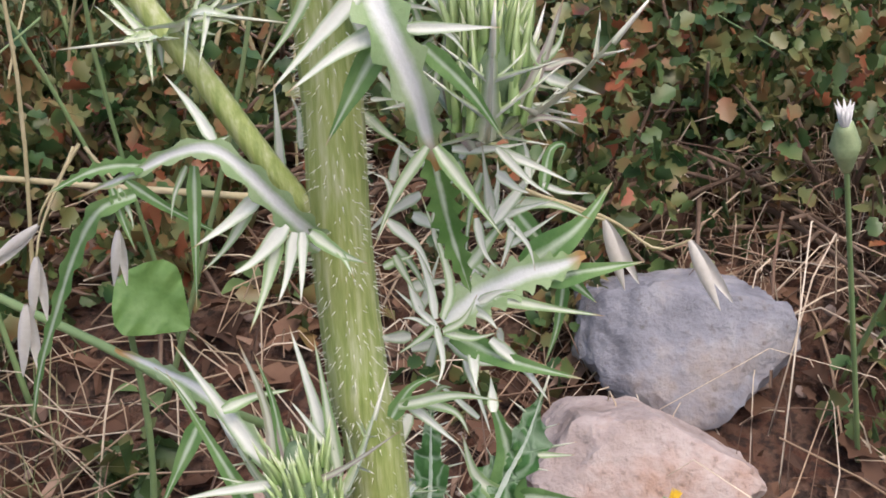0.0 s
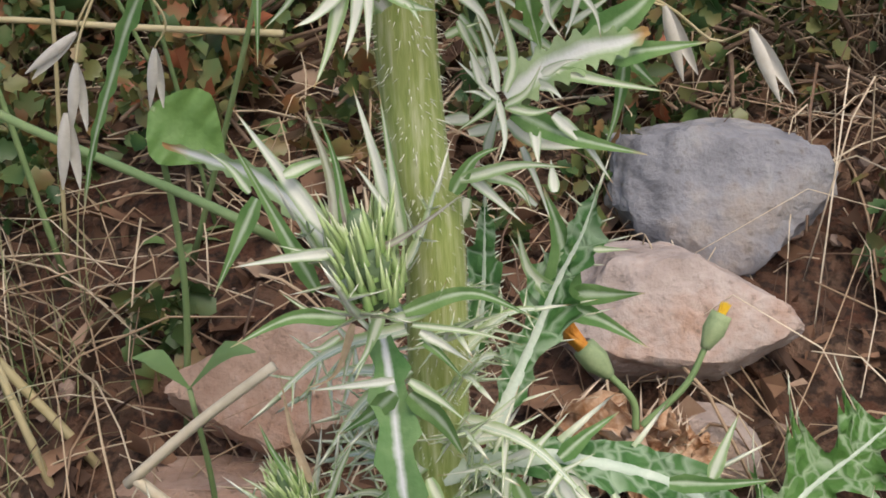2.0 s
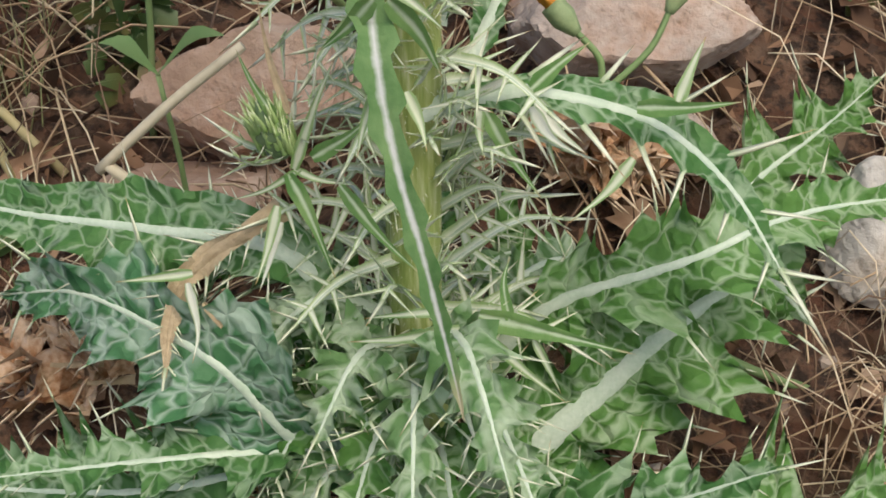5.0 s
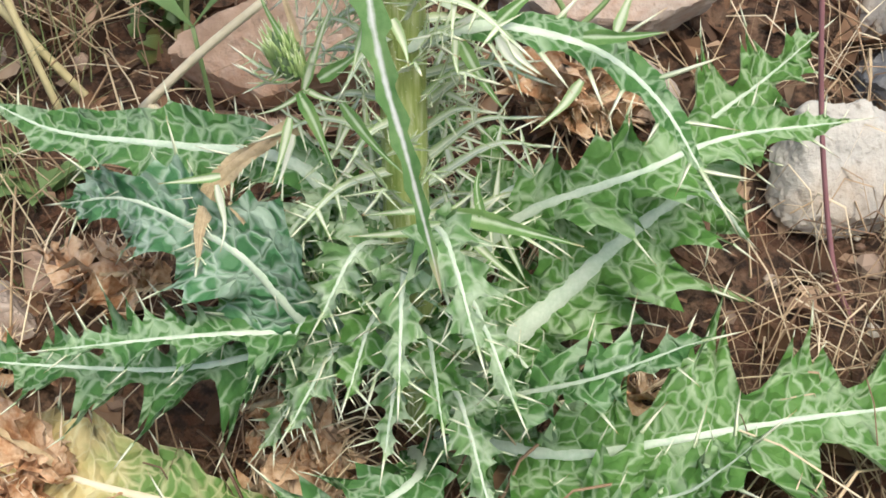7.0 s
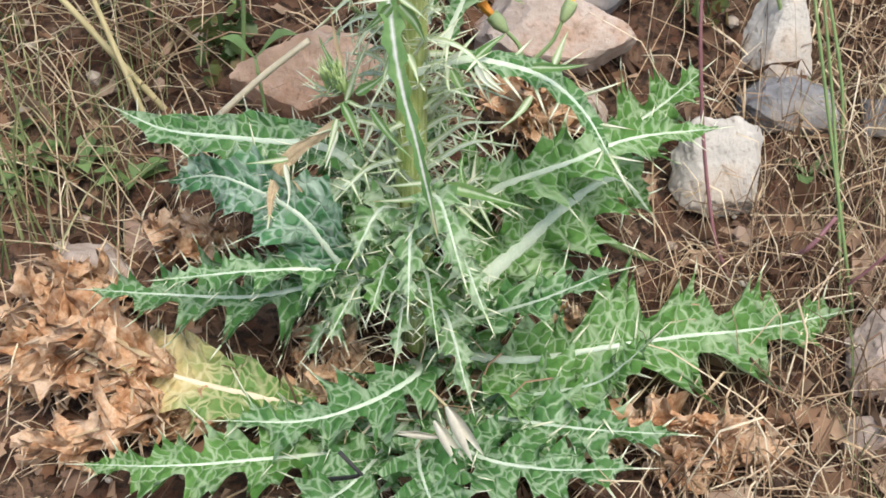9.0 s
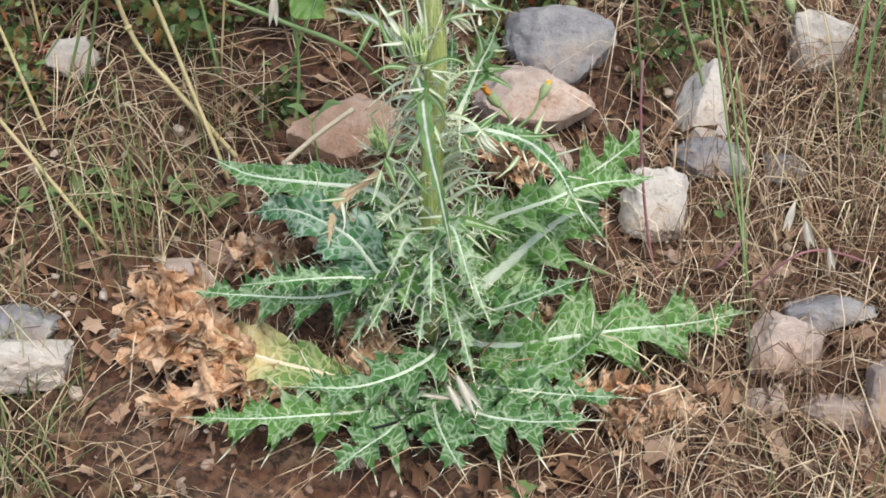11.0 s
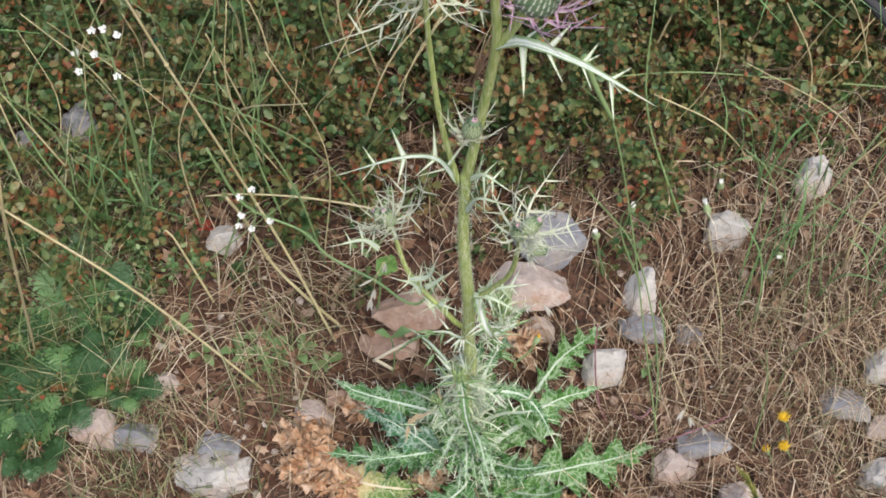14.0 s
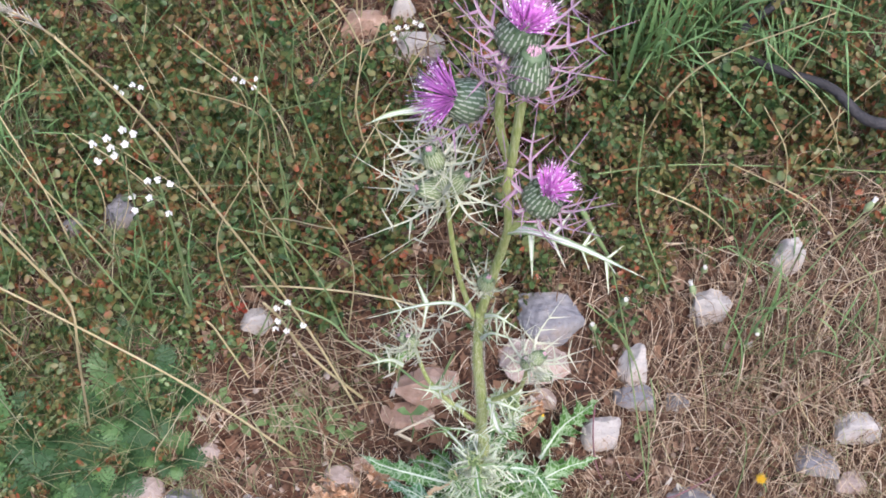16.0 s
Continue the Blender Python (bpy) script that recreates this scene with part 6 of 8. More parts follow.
# outer lobes of the arching leaf
for p_, w_, m_ in (
    ([(0.0410, 0.0200, 0.0860), (0.0490, 0.0200, 0.0860), (0.0570, 0.0200, 0.0870)], 0.00157, M_LOBE_GREEN),
    ([(0.0470, 0.0200, 0.0870), (0.0490, 0.0220, 0.0920), (0.0510, 0.0240, 0.0960)], 0.00122, M_LOBE),
    ([(0.0410, 0.0200, 0.0770), (0.0370, 0.0180, 0.0720), (0.0310, 0.0150, 0.0680)], 0.00116, M_LOBE),
    ([(0.0250, 0.0200, 0.0860), (0.0280, 0.0180, 0.0820), (0.0330, 0.0150, 0.0800)], 0.00113, M_LOBE_WHITE),
):
    blade(thistle, p_, w_, m_)
# bracts of the small low bud
for p_, w_, m_ in (
    ([(-0.0120, 0.0180, 0.0760), (-0.0080, 0.0180, 0.0870), (-0.0040, 0.0180, 0.0960)], 0.00106, M_LOBE),
    ([(-0.0130, 0.0180, 0.0830), (-0.0170, 0.0180, 0.0910), (-0.0190, 0.0180, 0.0970)], 0.00104, M_LOBE_GREEN),
    ([(-0.0120, 0.0180, 0.0860), (-0.0140, 0.0180, 0.0950), (-0.0150, 0.0180, 0.1060)], 0.00077, M_DRYPALE),
    ([(-0.0150, 0.0180, 0.0790), (-0.0190, 0.0180, 0.0840), (-0.0230, 0.0180, 0.0870)], 0.0007, M_LOBE),
    ([(-0.0090, 0.0180, 0.0780), (-0.0030, 0.0180, 0.0820), (0.0010, 0.0180, 0.0860)], 0.00149, M_LOBE_GREEN),
    ([(-0.0130, 0.0180, 0.0750), (-0.0100, 0.0160, 0.0690), (-0.0060, 0.0130, 0.0580)], 0.0015, M_LOBE_GREEN),
    ([(-0.0050, 0.0180, 0.0730), (0.0010, 0.0160, 0.0650), (0.0080, 0.0130, 0.0590)], 0.00133, M_LOBE_GREEN),
    ([(-0.0150, 0.0180, 0.0660), (-0.0170, 0.0160, 0.0600), (-0.0190, 0.0130, 0.0550)], 0.00091, M_LOBE_WHITE),
    ([(-0.0110, 0.0180, 0.0760), (-0.0170, 0.0180, 0.0720), (-0.0230, 0.0180, 0.0700)], 0.00071, M_LOBE),
    ([(-0.0120, 0.0180, 0.0760), (-0.0080, 0.0180, 0.0740), (-0.0020, 0.0180, 0.0730)], 0.00071, M_LOBE),
):
    blade(thistle, p_, w_, m_, name="long_bract")
# spiny lobes low on the stem
for p_, w_, m_ in (
    ([(-0.0290, 0.0120, 0.0600), (-0.0350, 0.0120, 0.0590), (-0.0420, 0.0120, 0.0580)], 0.00111, M_LOBE),
    ([(-0.0300, 0.0120, 0.0580), (-0.0290, 0.0100, 0.0500), (-0.0300, 0.0070, 0.0450)], 0.00093, M_LOBE_WHITE),
    ([(-0.0140, 0.0120, 0.0730), (-0.0160, 0.0100, 0.0660), (-0.0180, 0.0070, 0.0610)], 0.00106, M_LOBE),
    ([(0.0140, 0.0120, 0.0490), (0.0050, 0.0120, 0.0470), (-0.0050, 0.0120, 0.0460)], 0.00158, M_LOBE),
    ([(0.0130, 0.0120, 0.0450), (0.0030, 0.0120, 0.0370), (-0.0060, 0.0120, 0.0290)], 0.00216, M_LOBE_GREEN),
    ([(0.0170, 0.0120, 0.0520), (0.0300, 0.0120, 0.0480), (0.0430, 0.0120, 0.0440)], 0.00212, M_LOBE_GREEN),
    ([(0.0190, 0.0120, 0.0470), (0.0240, 0.0120, 0.0410), (0.0320, 0.0120, 0.0330)], 0.00112, M_LOBE),
    ([(0.0120, 0.0120, 0.0530), (0.0050, 0.0120, 0.0520), (-0.0020, 0.0120, 0.0510)], 0.0011, M_LOBE),
    ([(0.0220, 0.0120, 0.0510), (0.0210, 0.0140, 0.0570), (0.0220, 0.0160, 0.0610)], 0.00111, M_LOBE_GREEN),
    ([(0.0260, 0.0120, 0.0470), (0.0290, 0.0120, 0.0400), (0.0310, 0.0120, 0.0350)], 0.00084, M_LOBE),
    ([(0.0120, 0.0120, 0.0420), (0.0110, 0.0120, 0.0360), (0.0070, 0.0120, 0.0290)], 0.00095, M_LOBE),
    ([(-0.0280, 0.0120, 0.0540), (-0.0260, 0.0120, 0.0500), (-0.0240, 0.0120, 0.0450)], 0.00075, M_DRYPALE),
):
    blade(thistle, p_, w_, m_)
# thin pale lobes crowding the stem beside the bud and below it
for i in range(46):
    z_ = 0.124 + 0.064 * i / 45
    f_ = V(rng.uniform(0.009, 0.026), rng.uniform(0.030, 0.046), z_ + rng.uniform(-0.003, 0.003))
    d_ = unit(V(rng.uniform(-0.6, 1.1), rng.uniform(-0.5, 0.3), rng.uniform(-0.7, 1.0)))
    l_ = rng.uniform(0.006, 0.014)
    blade(thistle, [tuple(f_), tuple(f_ + d_ * l_ * 0.55), tuple(f_ + d_ * l_ + V(0, 0, rng.uniform(-0.2, 0.15) * l_))], rng.uniform(0.0006, 0.0011), rng.choice((M_LOBE_WHITE, M_LOBE_WHITE, M_LOBE_WHITE, M_LOBE)))
# spiny leaves round the upper node
star_leaf(thistle, [(0.0060, 0.0280, 0.2008), (0.0173, 0.0220, 0.2063), (0.0314, 0.0200, 0.1970)], rng, 4, 0.015, 0.0012, tip=0.010)
star_leaf(thistle, [(0.0086, 0.0300, 0.2010), (0.0199, 0.0280, 0.2084), (0.0339, 0.0300, 0.2101)], rng, 4, 0.014, 0.0012, tip=0.010)
star_leaf(thistle, [(0.0166, 0.0360, 0.1876), (0.0262, 0.0360, 0.1747), (0.0318, 0.0380, 0.1700)], rng, 4, 0.012, 0.0010, tip=0.008)
# broad leaf standing behind, right of the stem
leaf(thistle, [(0.0148, 0.0340, 0.0853), (0.0201, 0.0420, 0.0951), (0.0241, 0.0460, 0.1043), (0.0281, 0.0480, 0.1124), (0.0308, 0.0500, 0.1202)], 0.0058, rng, 3, 0.6, 0.005, (-0.15, -1, 0.35), M_LEAF, label="upright lobed green leaf with white midrib", rib_width=0.0008)
leaf(thistle, [(0.0103, 0.0380, 0.0911), (0.0125, 0.0440, 0.1023), (0.0130, 0.0480, 0.1182)], 0.0036, rng, 4, 0.4, 0.003, (0, -1, 0.2), M_LEAF, label="narrow upright green leaf", rib_width=0.0006)

# the leaf down the middle
blade(thistle, [(0.0000, 0.0200, 0.1100), (0.0020, 0.0120, 0.1070), (0.0030, 0.0070, 0.1020), (0.0040, 0.0040, 0.0960), (0.0060, 0.0010, 0.0860), (0.0090, -0.0020, 0.0750), (0.0120, -0.0040, 0.0610), (0.0140, -0.0050, 0.0510), (0.0150, -0.0050, 0.0440)], 0.0029, M_LEAF_MID, MIDLEAF, name="leaf", label="long narrow green leaf with a white midrib")
# the arching leaf on the right
leaf(thistle, [(0.0071, 0.0280, 0.0806), (0.0180, 0.0270, 0.0842), (0.0269, 0.0265, 0.0850), (0.0439, 0.0258, 0.0804), (0.0555, 0.0160, 0.0745), (0.0642, 0.0040, 0.0640)], 0.0056, rng, 7, 0.35, 0.011, (0.1, -0.7, 1), M_LEAF, rib_width=0.0011, label="arching green leaf with a broad white midrib", wave=0.25, teeth=0)
# rosette, upper tiers
leaf(thistle, [(-0.0041, 0.0260, 0.0406), (-0.0184, 0.0240, 0.0566), (-0.0422, 0.0300, 0.0564), (-0.0701, 0.0380, 0.0550), (-0.0873, 0.0450, 0.0583)], 0.0097, rng, 7, 0.30, 0.006, (-0.1, -0.8, 0.9), M_LEAF, rib_width=0.0012, label="long dark green leaf with a pale midrib", wave=0.3)
leaf(thistle, [(-0.0050, 0.0240, 0.0020), (-0.0151, 0.0110, 0.0239), (-0.0255, 0.0100, 0.0408), (-0.0361, 0.0140, 0.0460), (-0.0525, 0.0220, 0.0481), (-0.0699, 0.0300, 0.0417)], 0.0163, rng, 5, 0.5, 0.007, (-0.1, -1, 0.5), M_LEAF_BLUE, rib_width=0.0011, label="broad bluish green leaf with white net veins", wave=0.3)
leaf(thistle, [(0.0032, 0.0260, 0.0036), (-0.0168, 0.0150, 0.0150), (-0.0426, 0.0100, 0.0125), (-0.0687, 0.0090, 0.0133), (-0.0929, 0.0106, 0.0135)], 0.0156, rng, 7, 0.78, 0.0065, (0, -0.6, 1), M_LEAF, wave=0.5, rib_width=0.0010, label="deeply lobed green leaf with pale midrib")
leaf(thistle, [(0.0033, 0.0260, 0.0069), (-0.0095, 0.0140, 0.0200), (-0.0353, 0.0040, 0.0265), (-0.0669, 0.0000, 0.0251)], 0.0097, rng, 6, 0.76, 0.0065, (0, -0.4, 1), M_LEAF, wave=0.5, rib_width=0.0010, label="lobed green leaf folded upwards")
leaf(thistle, [(0.0157, 0.0340, 0.0202), (0.0299, 0.0340, 0.0371), (0.0537, 0.0316, 0.0494), (0.0729, 0.0400, 0.0534), (0.1002, 0.0500, 0.0520)], 0.0117, rng, 6, 0.55, 0.0065, (0, -0.8, 0.8), M_LEAF_PALE, wave=0.5, rib_width=0.0011, label="lobed green leaf with white net veins")
leaf(thistle, [(0.0559, 0.0600, 0.0246), (0.0741, 0.0850, 0.0308), (0.0899, 0.0950, 0.0391), (0.1031, 0.1020, 0.0484)], 0.0169, rng, 5, 0.76, 0.0065, (0, -0.9, 0.6), M_LEAF_PALE, wave=0.45, rib_width=0.0009, label="lobed green leaf behind, pointing upwards")
leaf(thistle, [(0.0156, 0.0300, -0.0079), (0.0249, 0.0260, 0.0063), (0.0408, 0.0320, 0.0199), (0.0530, 0.0360, 0.0312), (0.0690, 0.0440, 0.0372), (0.0815, 0.0500, 0.0213)], 0.0200, rng, 6, 0.52, 0.0065, (0.2, -1, 0.6), M_LEAF_PALE, wave=0.5, rib_width=0.0026, label="broad green leaf with a thick white midrib")
leaf(thistle, [(0.0102, 0.0240, -0.0180), (0.0396, 0.0080, -0.0085), (0.0643, 0.0090, -0.0040), (0.0901, 0.0160, -0.0040), (0.1168, 0.0240, -0.0060), (0.1450, 0.0340, -0.0060)], 0.027, rng, 6, 0.74, 0.0065, (0, -0.9, 1), M_LEAF_PALE, wave=0.45, rib_width=0.0011, label="long lobed leaf lying outwards, light green")
leaf(thistle, [(0.0102, 0.0260, -0.0120), (0.0288, 0.0100, 0.0068), (0.0455, 0.0000, 0.0205), (0.0615, -0.0020, 0.0303), (0.0670, -0.0020, 0.0324)], 0.0111, rng, 5, 0.80, 0.0065, (0, -0.5, 1), M_LEAF, wave=0.5, rib_width=0.0009, label="curled green leaf with sharp lobes")
leaf(thistle, [(0.0159, 0.0200, -0.0306), (0.0397, 0.0000, -0.0160), (0.0614, -0.0080, -0.0045), (0.0707, -0.0100, 0.0058), (0.0775, -0.0100, 0.0143)], 0.0149, rng, 5, 0.76, 0.008, (0, -0.4, 1), M_LEAF_PALE, wave=0.45, rib_width=0.0009, label="light green lobed leaf tip")
leaf(thistle, [(0.0103, 0.0180, -0.0364), (0.0328, -0.0080, -0.0186), (0.0596, -0.0200, -0.0120), (0.0855, -0.0240, -0.0099)], 0.0156, rng, 6, 0.76, 0.008, (0, -0.4, 1), M_LEAF, wave=0.5, rib_width=0.0009, label="green lobed leaf of the lowest tier")
leaf(thistle, [(0.0049, 0.0200, -0.0192), (0.0080, 0.0020, -0.0096), (-0.0048, -0.0120, -0.0097), (-0.0244, -0.0200, -0.0113), (-0.0477, -0.0220, -0.0103)], 0.0149, rng, 6, 0.76, 0.0065, (0, -0.5, 1), M_LEAF, wave=0.5, rib_width=0.0010, label="green lobed leaf of the lowest tier")
leaf(thistle, [(0.0071, 0.0120, -0.0268), (-0.0119, -0.0160, -0.0244), (-0.0402, -0.0300, -0.0184), (-0.0645, -0.0340, -0.0178), (-0.0889, -0.0320, -0.0198)], 0.0175, rng, 7, 0.76, 0.008, (0, -0.5, 1), M_LEAF_PALE, wave=0.45, rib_width=0.0009, label="light green spiny leaf near the ground")
leaf(thistle, [(0.0108, 0.0100, -0.0297), (0.0246, -0.0220, -0.0202), (0.0461, -0.0340, -0.0153), (0.0713, -0.0380, -0.0108)], 0.0163, rng, 6, 0.76, 0.008, (0, -0.5, 1), M_LEAF, wave=0.5, rib_width=0.0009, label="green spiny leaf near the ground")
leaf(thistle, [(0.0074, 0.0060, -0.0288), (0.0096, -0.0260, -0.0193), (0.0140, -0.0450, -0.0169), (0.0210, -0.0600, -0.0192)], 0.0149, rng, 6, 0.76, 0.0055, (0, -0.3, 1), M_LEAF, wave=0.5, rib_width=0.0009, label="green spiny leaf near the ground")
leaf(thistle, [(0.0073, 0.0080, -0.0282), (-0.0070, -0.0300, -0.0229), (-0.0185, -0.0450, -0.0225), (-0.0302, -0.0550, -0.0262)], 0.0149, rng, 6, 0.76, 0.0055, (0, -0.3, 1), M_LEAF, wave=0.5, rib_width=0.0009, label="green spiny leaf near the ground")
leaf(thistle, [(0.0174, 0.0300, -0.0266), (0.0284, 0.0600, -0.0392), (0.0218, 0.0700, 0.0293), (0.0274, 0.0750, 0.0353)], 0.0143, rng, 5, 0.70, 0.008, (0, -1, 0.4), M_LEAF_PALE, wave=0.45, rib_width=0.0008, label="pale leaf behind the stem")
leaf(thistle, [(0.0018, 0.0340, -0.0301), (-0.0153, 0.0500, -0.0329), (-0.0334, 0.0600, -0.0459), (-0.0512, 0.0680, -0.0446)], 0.0130, rng, 5, 0.70, 0.008, (0, -1, 0.4), M_LEAF, wave=0.5, rib_width=0.0008, label="green leaf behind the stem")
# more leaves that fill the rosette
for i in range(20):
    a_ = i * 2.4 + rng.uniform(-0.35, 0.35)
    z_ = 0.002 + 0.045 * (i % 11) / 11
    if (math.sin(a_) < -0.3 and (i % 3 or z_ > 0.015)) or (math.cos(a_) > 0.1 and math.sin(a_) < 0.5):
        continue
    l_ = rng.uniform(0.035, 0.065)
    o_ = V(math.cos(a_), math.sin(a_), 0)
    p0_ = V(0.006, 0.031, z_) + o_ * 0.004
    p1_ = p0_ + o_ * l_ * 0.45 + V(0, 0, l_ * rng.uniform(0.15, 0.35))
    p2_ = p0_ + o_ * l_ * 0.8 + V(0, 0, l_ * rng.uniform(0.05, 0.3))
    p3_ = p0_ + o_ * l_ + V(0, 0, -l_ * rng.uniform(0.0, 0.2))
    g_ = [np.maximum(p, [-9, -9, float(ground_z(p[0], p[1])) + 0.004]) for p in (p1_, p2_, p3_)]
    leaf(thistle, [p0_] + g_, rng.uniform(0.0065, 0.0095), rng, 5, 0.78, 0.0058, (0, -0.3, 1), M_LEAF_PALE if rng.random() < 0.4 else M_LEAF_CORE, rib_width=0.0009, label="lobed spiny green leaf of the rosette", wave=0.45)
# short leaves in front of the foot of the stem
for i in range(24):
    a_ = math.pi * (0.94 + 1.12 * ((i * 0.618) % 1.0))
    o_ = V(math.cos(a_), math.sin(a_), 0)
    z_ = -0.006 + 0.046 * i / 24
    if math.cos(a_) > 0.55 and z_ > 0.0:
        continue
    l_ = rng.uniform(0.028, 0.046)
    p0_ = V(0.006, 0.031, z_) + o_ * 0.004
    leaf(thistle, [p0_, p0_ + o_ * l_ * 0.5 + V(0, 0, l_ * 0.32), p0_ + o_ * l_ + V(0, 0, l_ * rng.uniform(-0.15, 0.2))], rng.uniform(0.0065, 0.0095), rng, 5, 0.78, 0.0060, (0, -0.55, 1), M_LEAF_CORE if i % 3 else M_LEAF_PALE, rib_width=0.0009, label="short spiny green leaf", wave=0.6)
# small thorned leaves crowding the lower stem
for i in range(60):
    z_ = 0.012 + 0.094 * (i / 59.0) ** 0.8
    a_ = i * 2.4 + rng.uniform(-0.3, 0.3)
    out_ = V(math.cos(a_), math.sin(a_), rng.uniform(-0.35, 1.1))
    f_ = V(0.006, 0.031, z_) + V(math.cos(a_), math.sin(a_), 0) * 0.0045
    l_ = rng.uniform(0.013, 0.028) * (1.15 if z_ < 0.06 else 0.9)
    star_leaf(thistle, [f_, f_ + unit(out_) * l_ * 0.55, f_ + unit(out_) * l_ + V(0, 0, -0.25 * l_)], rng, 4, l_ * 0.34, 0.0008, tip=l_ * 0.35, width=0.0011)
# withered leaf hanging on the left, and the yellowing and dead leaves at the foot
leaf(thistle, [(-0.0153, 0.0220, 0.0659), (-0.0196, 0.0190, 0.0645), (-0.0309, 0.0184, 0.0558), (-0.0342, 0.0140, 0.0496), (-0.0357, 0.0086, 0.0406)], 0.0026, rng, 4, 0.3, 0.006, (0, -1, 0.4), M_DRYPALE, M_DRYPALE, label="withered tan leaf hanging down", rib_width=0.0011, wave=0.5)
leaf(thistle, [(-0.0246, 0.0018, -0.0244), (-0.0402, -0.0001, -0.0194), (-0.0555, -0.0015, -0.0142), (-0.0716, 0.0010, -0.0105), (-0.0869, 0.0100, -0.0071), (-0.1019, 0.0223, -0.0053)], 0.0150, rng, 5, 0.42, 0.007, (0.1, -0.7, 1), M_LEAF_YEL, M_STRAWPALE, rib_width=0.0010, label="leaf near the ground, yellowing to brown", wave=0.35, crumple=0.25, shift=False)
# shrivelled brown leaves at the foot
for p_, w_ in (
    ([(-0.0689, 0.0040, -0.0121), (-0.0863, 0.0092, -0.0042), (-0.1057, 0.0224, -0.0054), (-0.1280, 0.0427, -0.0099)], 0.0105),
    ([(-0.0705, 0.0000, -0.0169), (-0.0867, -0.0048, -0.0135), (-0.1056, 0.0029, -0.0168), (-0.1271, 0.0194, -0.0198)], 0.0100),
    ([(-0.0751, -0.0060, -0.0223), (-0.0864, -0.0166, -0.0205), (-0.1012, -0.0173, -0.0261), (-0.1140, -0.0202, -0.0332)], 0.0090),
    ([(-0.0893, 0.0201, -0.0056), (-0.1025, 0.0318, -0.0040), (-0.1188, 0.0456, -0.0081)], 0.0085),
    ([(-0.0795, 0.0044, -0.0093), (-0.0815, -0.0061, -0.0168), (-0.0791, -0.0121, -0.0299)], 0.0075),
    ([(-0.0912, 0.0020, -0.0078), (-0.1058, 0.0084, -0.0086), (-0.1263, 0.0148, -0.0186)], 0.0085),
    ([(-0.0583, 0.0491, 0.0081), (-0.0699, 0.0491, 0.0072), (-0.0850, 0.0617, 0.0019)], 0.0080),
    ([(0.0521, -0.0123, -0.0268), (0.0689, -0.0136, -0.0217), (0.0881, -0.0100, -0.0220), (0.1045, -0.0085, -0.0297)], 0.0075),
    ([(0.0916, -0.0097, -0.0233), (0.1027, -0.0172, -0.0243), (0.1116, -0.0210, -0.0330)], 0.0080),
    ([(-0.0376, 0.0204, -0.0160), (-0.0254, 0.0206, -0.0123), (-0.0114, 0.0170, -0.0173)], 0.0070),
    ([(-0.0311, 0.0107, -0.0221), (-0.0196, 0.0065, -0.0207), (-0.0094, 0.0146, -0.0200)], 0.0070),
    ([(0.0399, 0.0159, -0.0186), (0.0497, 0.0214, -0.0099), (0.0591, 0.0302, -0.0094)], 0.0065),
    ([(0.0290, 0.1020, 0.0291), (0.0420, 0.0978, 0.0348), (0.0544, 0.0996, 0.0251)], 0.0080),
    ([(0.0352, 0.0984, 0.0232), (0.0471, 0.0956, 0.0293), (0.0577, 0.1105, 0.0287)], 0.0070),
    ([(0.0800, -0.0103, -0.0288), (0.0892, -0.0184, -0.0259), (0.0979, -0.0224, -0.0333)], 0.0070),
    ([(-0.0496, -0.0017, -0.0276), (-0.0621, -0.0021, -0.0264), (-0.0708, -0.0049, -0.0290)], 0.0060),
):
    for k_ in range(2):
        sh_ = V(rng.uniform(-0.004, 0.004), rng.uniform(-0.004, 0.004), 0.004 * k_)
        leaf(thistle, [V(*p) + sh_ for p in p_], w_ * rng.uniform(0.95, 1.2), rng, rng.choice((5, 6)), 0.5, 0.0075, (0.6 * (k_ - 0.5), -0.5, 1), M_DRYLEAF, M_DRYPALE, M_SPINE_DRY, wave=0.8, cup=0.6, crumple=0.95, label="shrivelled brown leaf on the ground", rib_width=0.0006)


# ---- single stalks and flowers ----
def stalk(points, r0, r1, mat, label, name="grass_stalk", nodes=(), category="grass", n=24):
    ob = thing(name, label, category, "single stalks on the bank", tuple(points[0]))
    o = V(*points[0])
    h = Heap()
    c = tube(h, [V(*p) - o for p in points], r0, r1, 7, n)
    part("stem", h, mat, ob)
    for k in nodes:
        h = Heap()
        i = int(k * n)
        d = unit(c[min(i + 1, n)] - c[i - 1])
        tube(h, [c[i] - d * 0.0016, c[i], c[i] + d * 0.0016], r0 * 0.9, r0 * 0.9, 8, 4, 0, r0 * 1.6)
        part("node", h, M_STALK, ob)
    return ob, o, c


def glume(heap, foot, way, length, width, side):
    """A boat-shaped papery husk."""
    foot, way = V(*foot), unit(way)
    s = unit(np.cross(way, V(0.1, 1, 0.2)))
    m = np.cross(s, way)
    n, k = 8, 5
    v, u = [], []
    for i in range(n + 1):
        q = i / n
        w = width * math.sin(math.pi * min(q * 0.92 + 0.06, 1)) ** 0.8 * (1 - 0.35 * q)
        for j in range(k):
            a = (j / (k - 1) - 0.5) * 2.4
            v.append(foot + way * length * q + s * math.sin(a) * w + m * side * (math.cos(a) * w * 0.8 + 0.02 * length * q * q))
            u.append((j / k, q))
    heap.add(v, [(i * k + j, i * k + j + 1, (i + 1) * k + j + 1, (i + 1) * k + j) for i in range(n) for j in range(k - 1)], u)


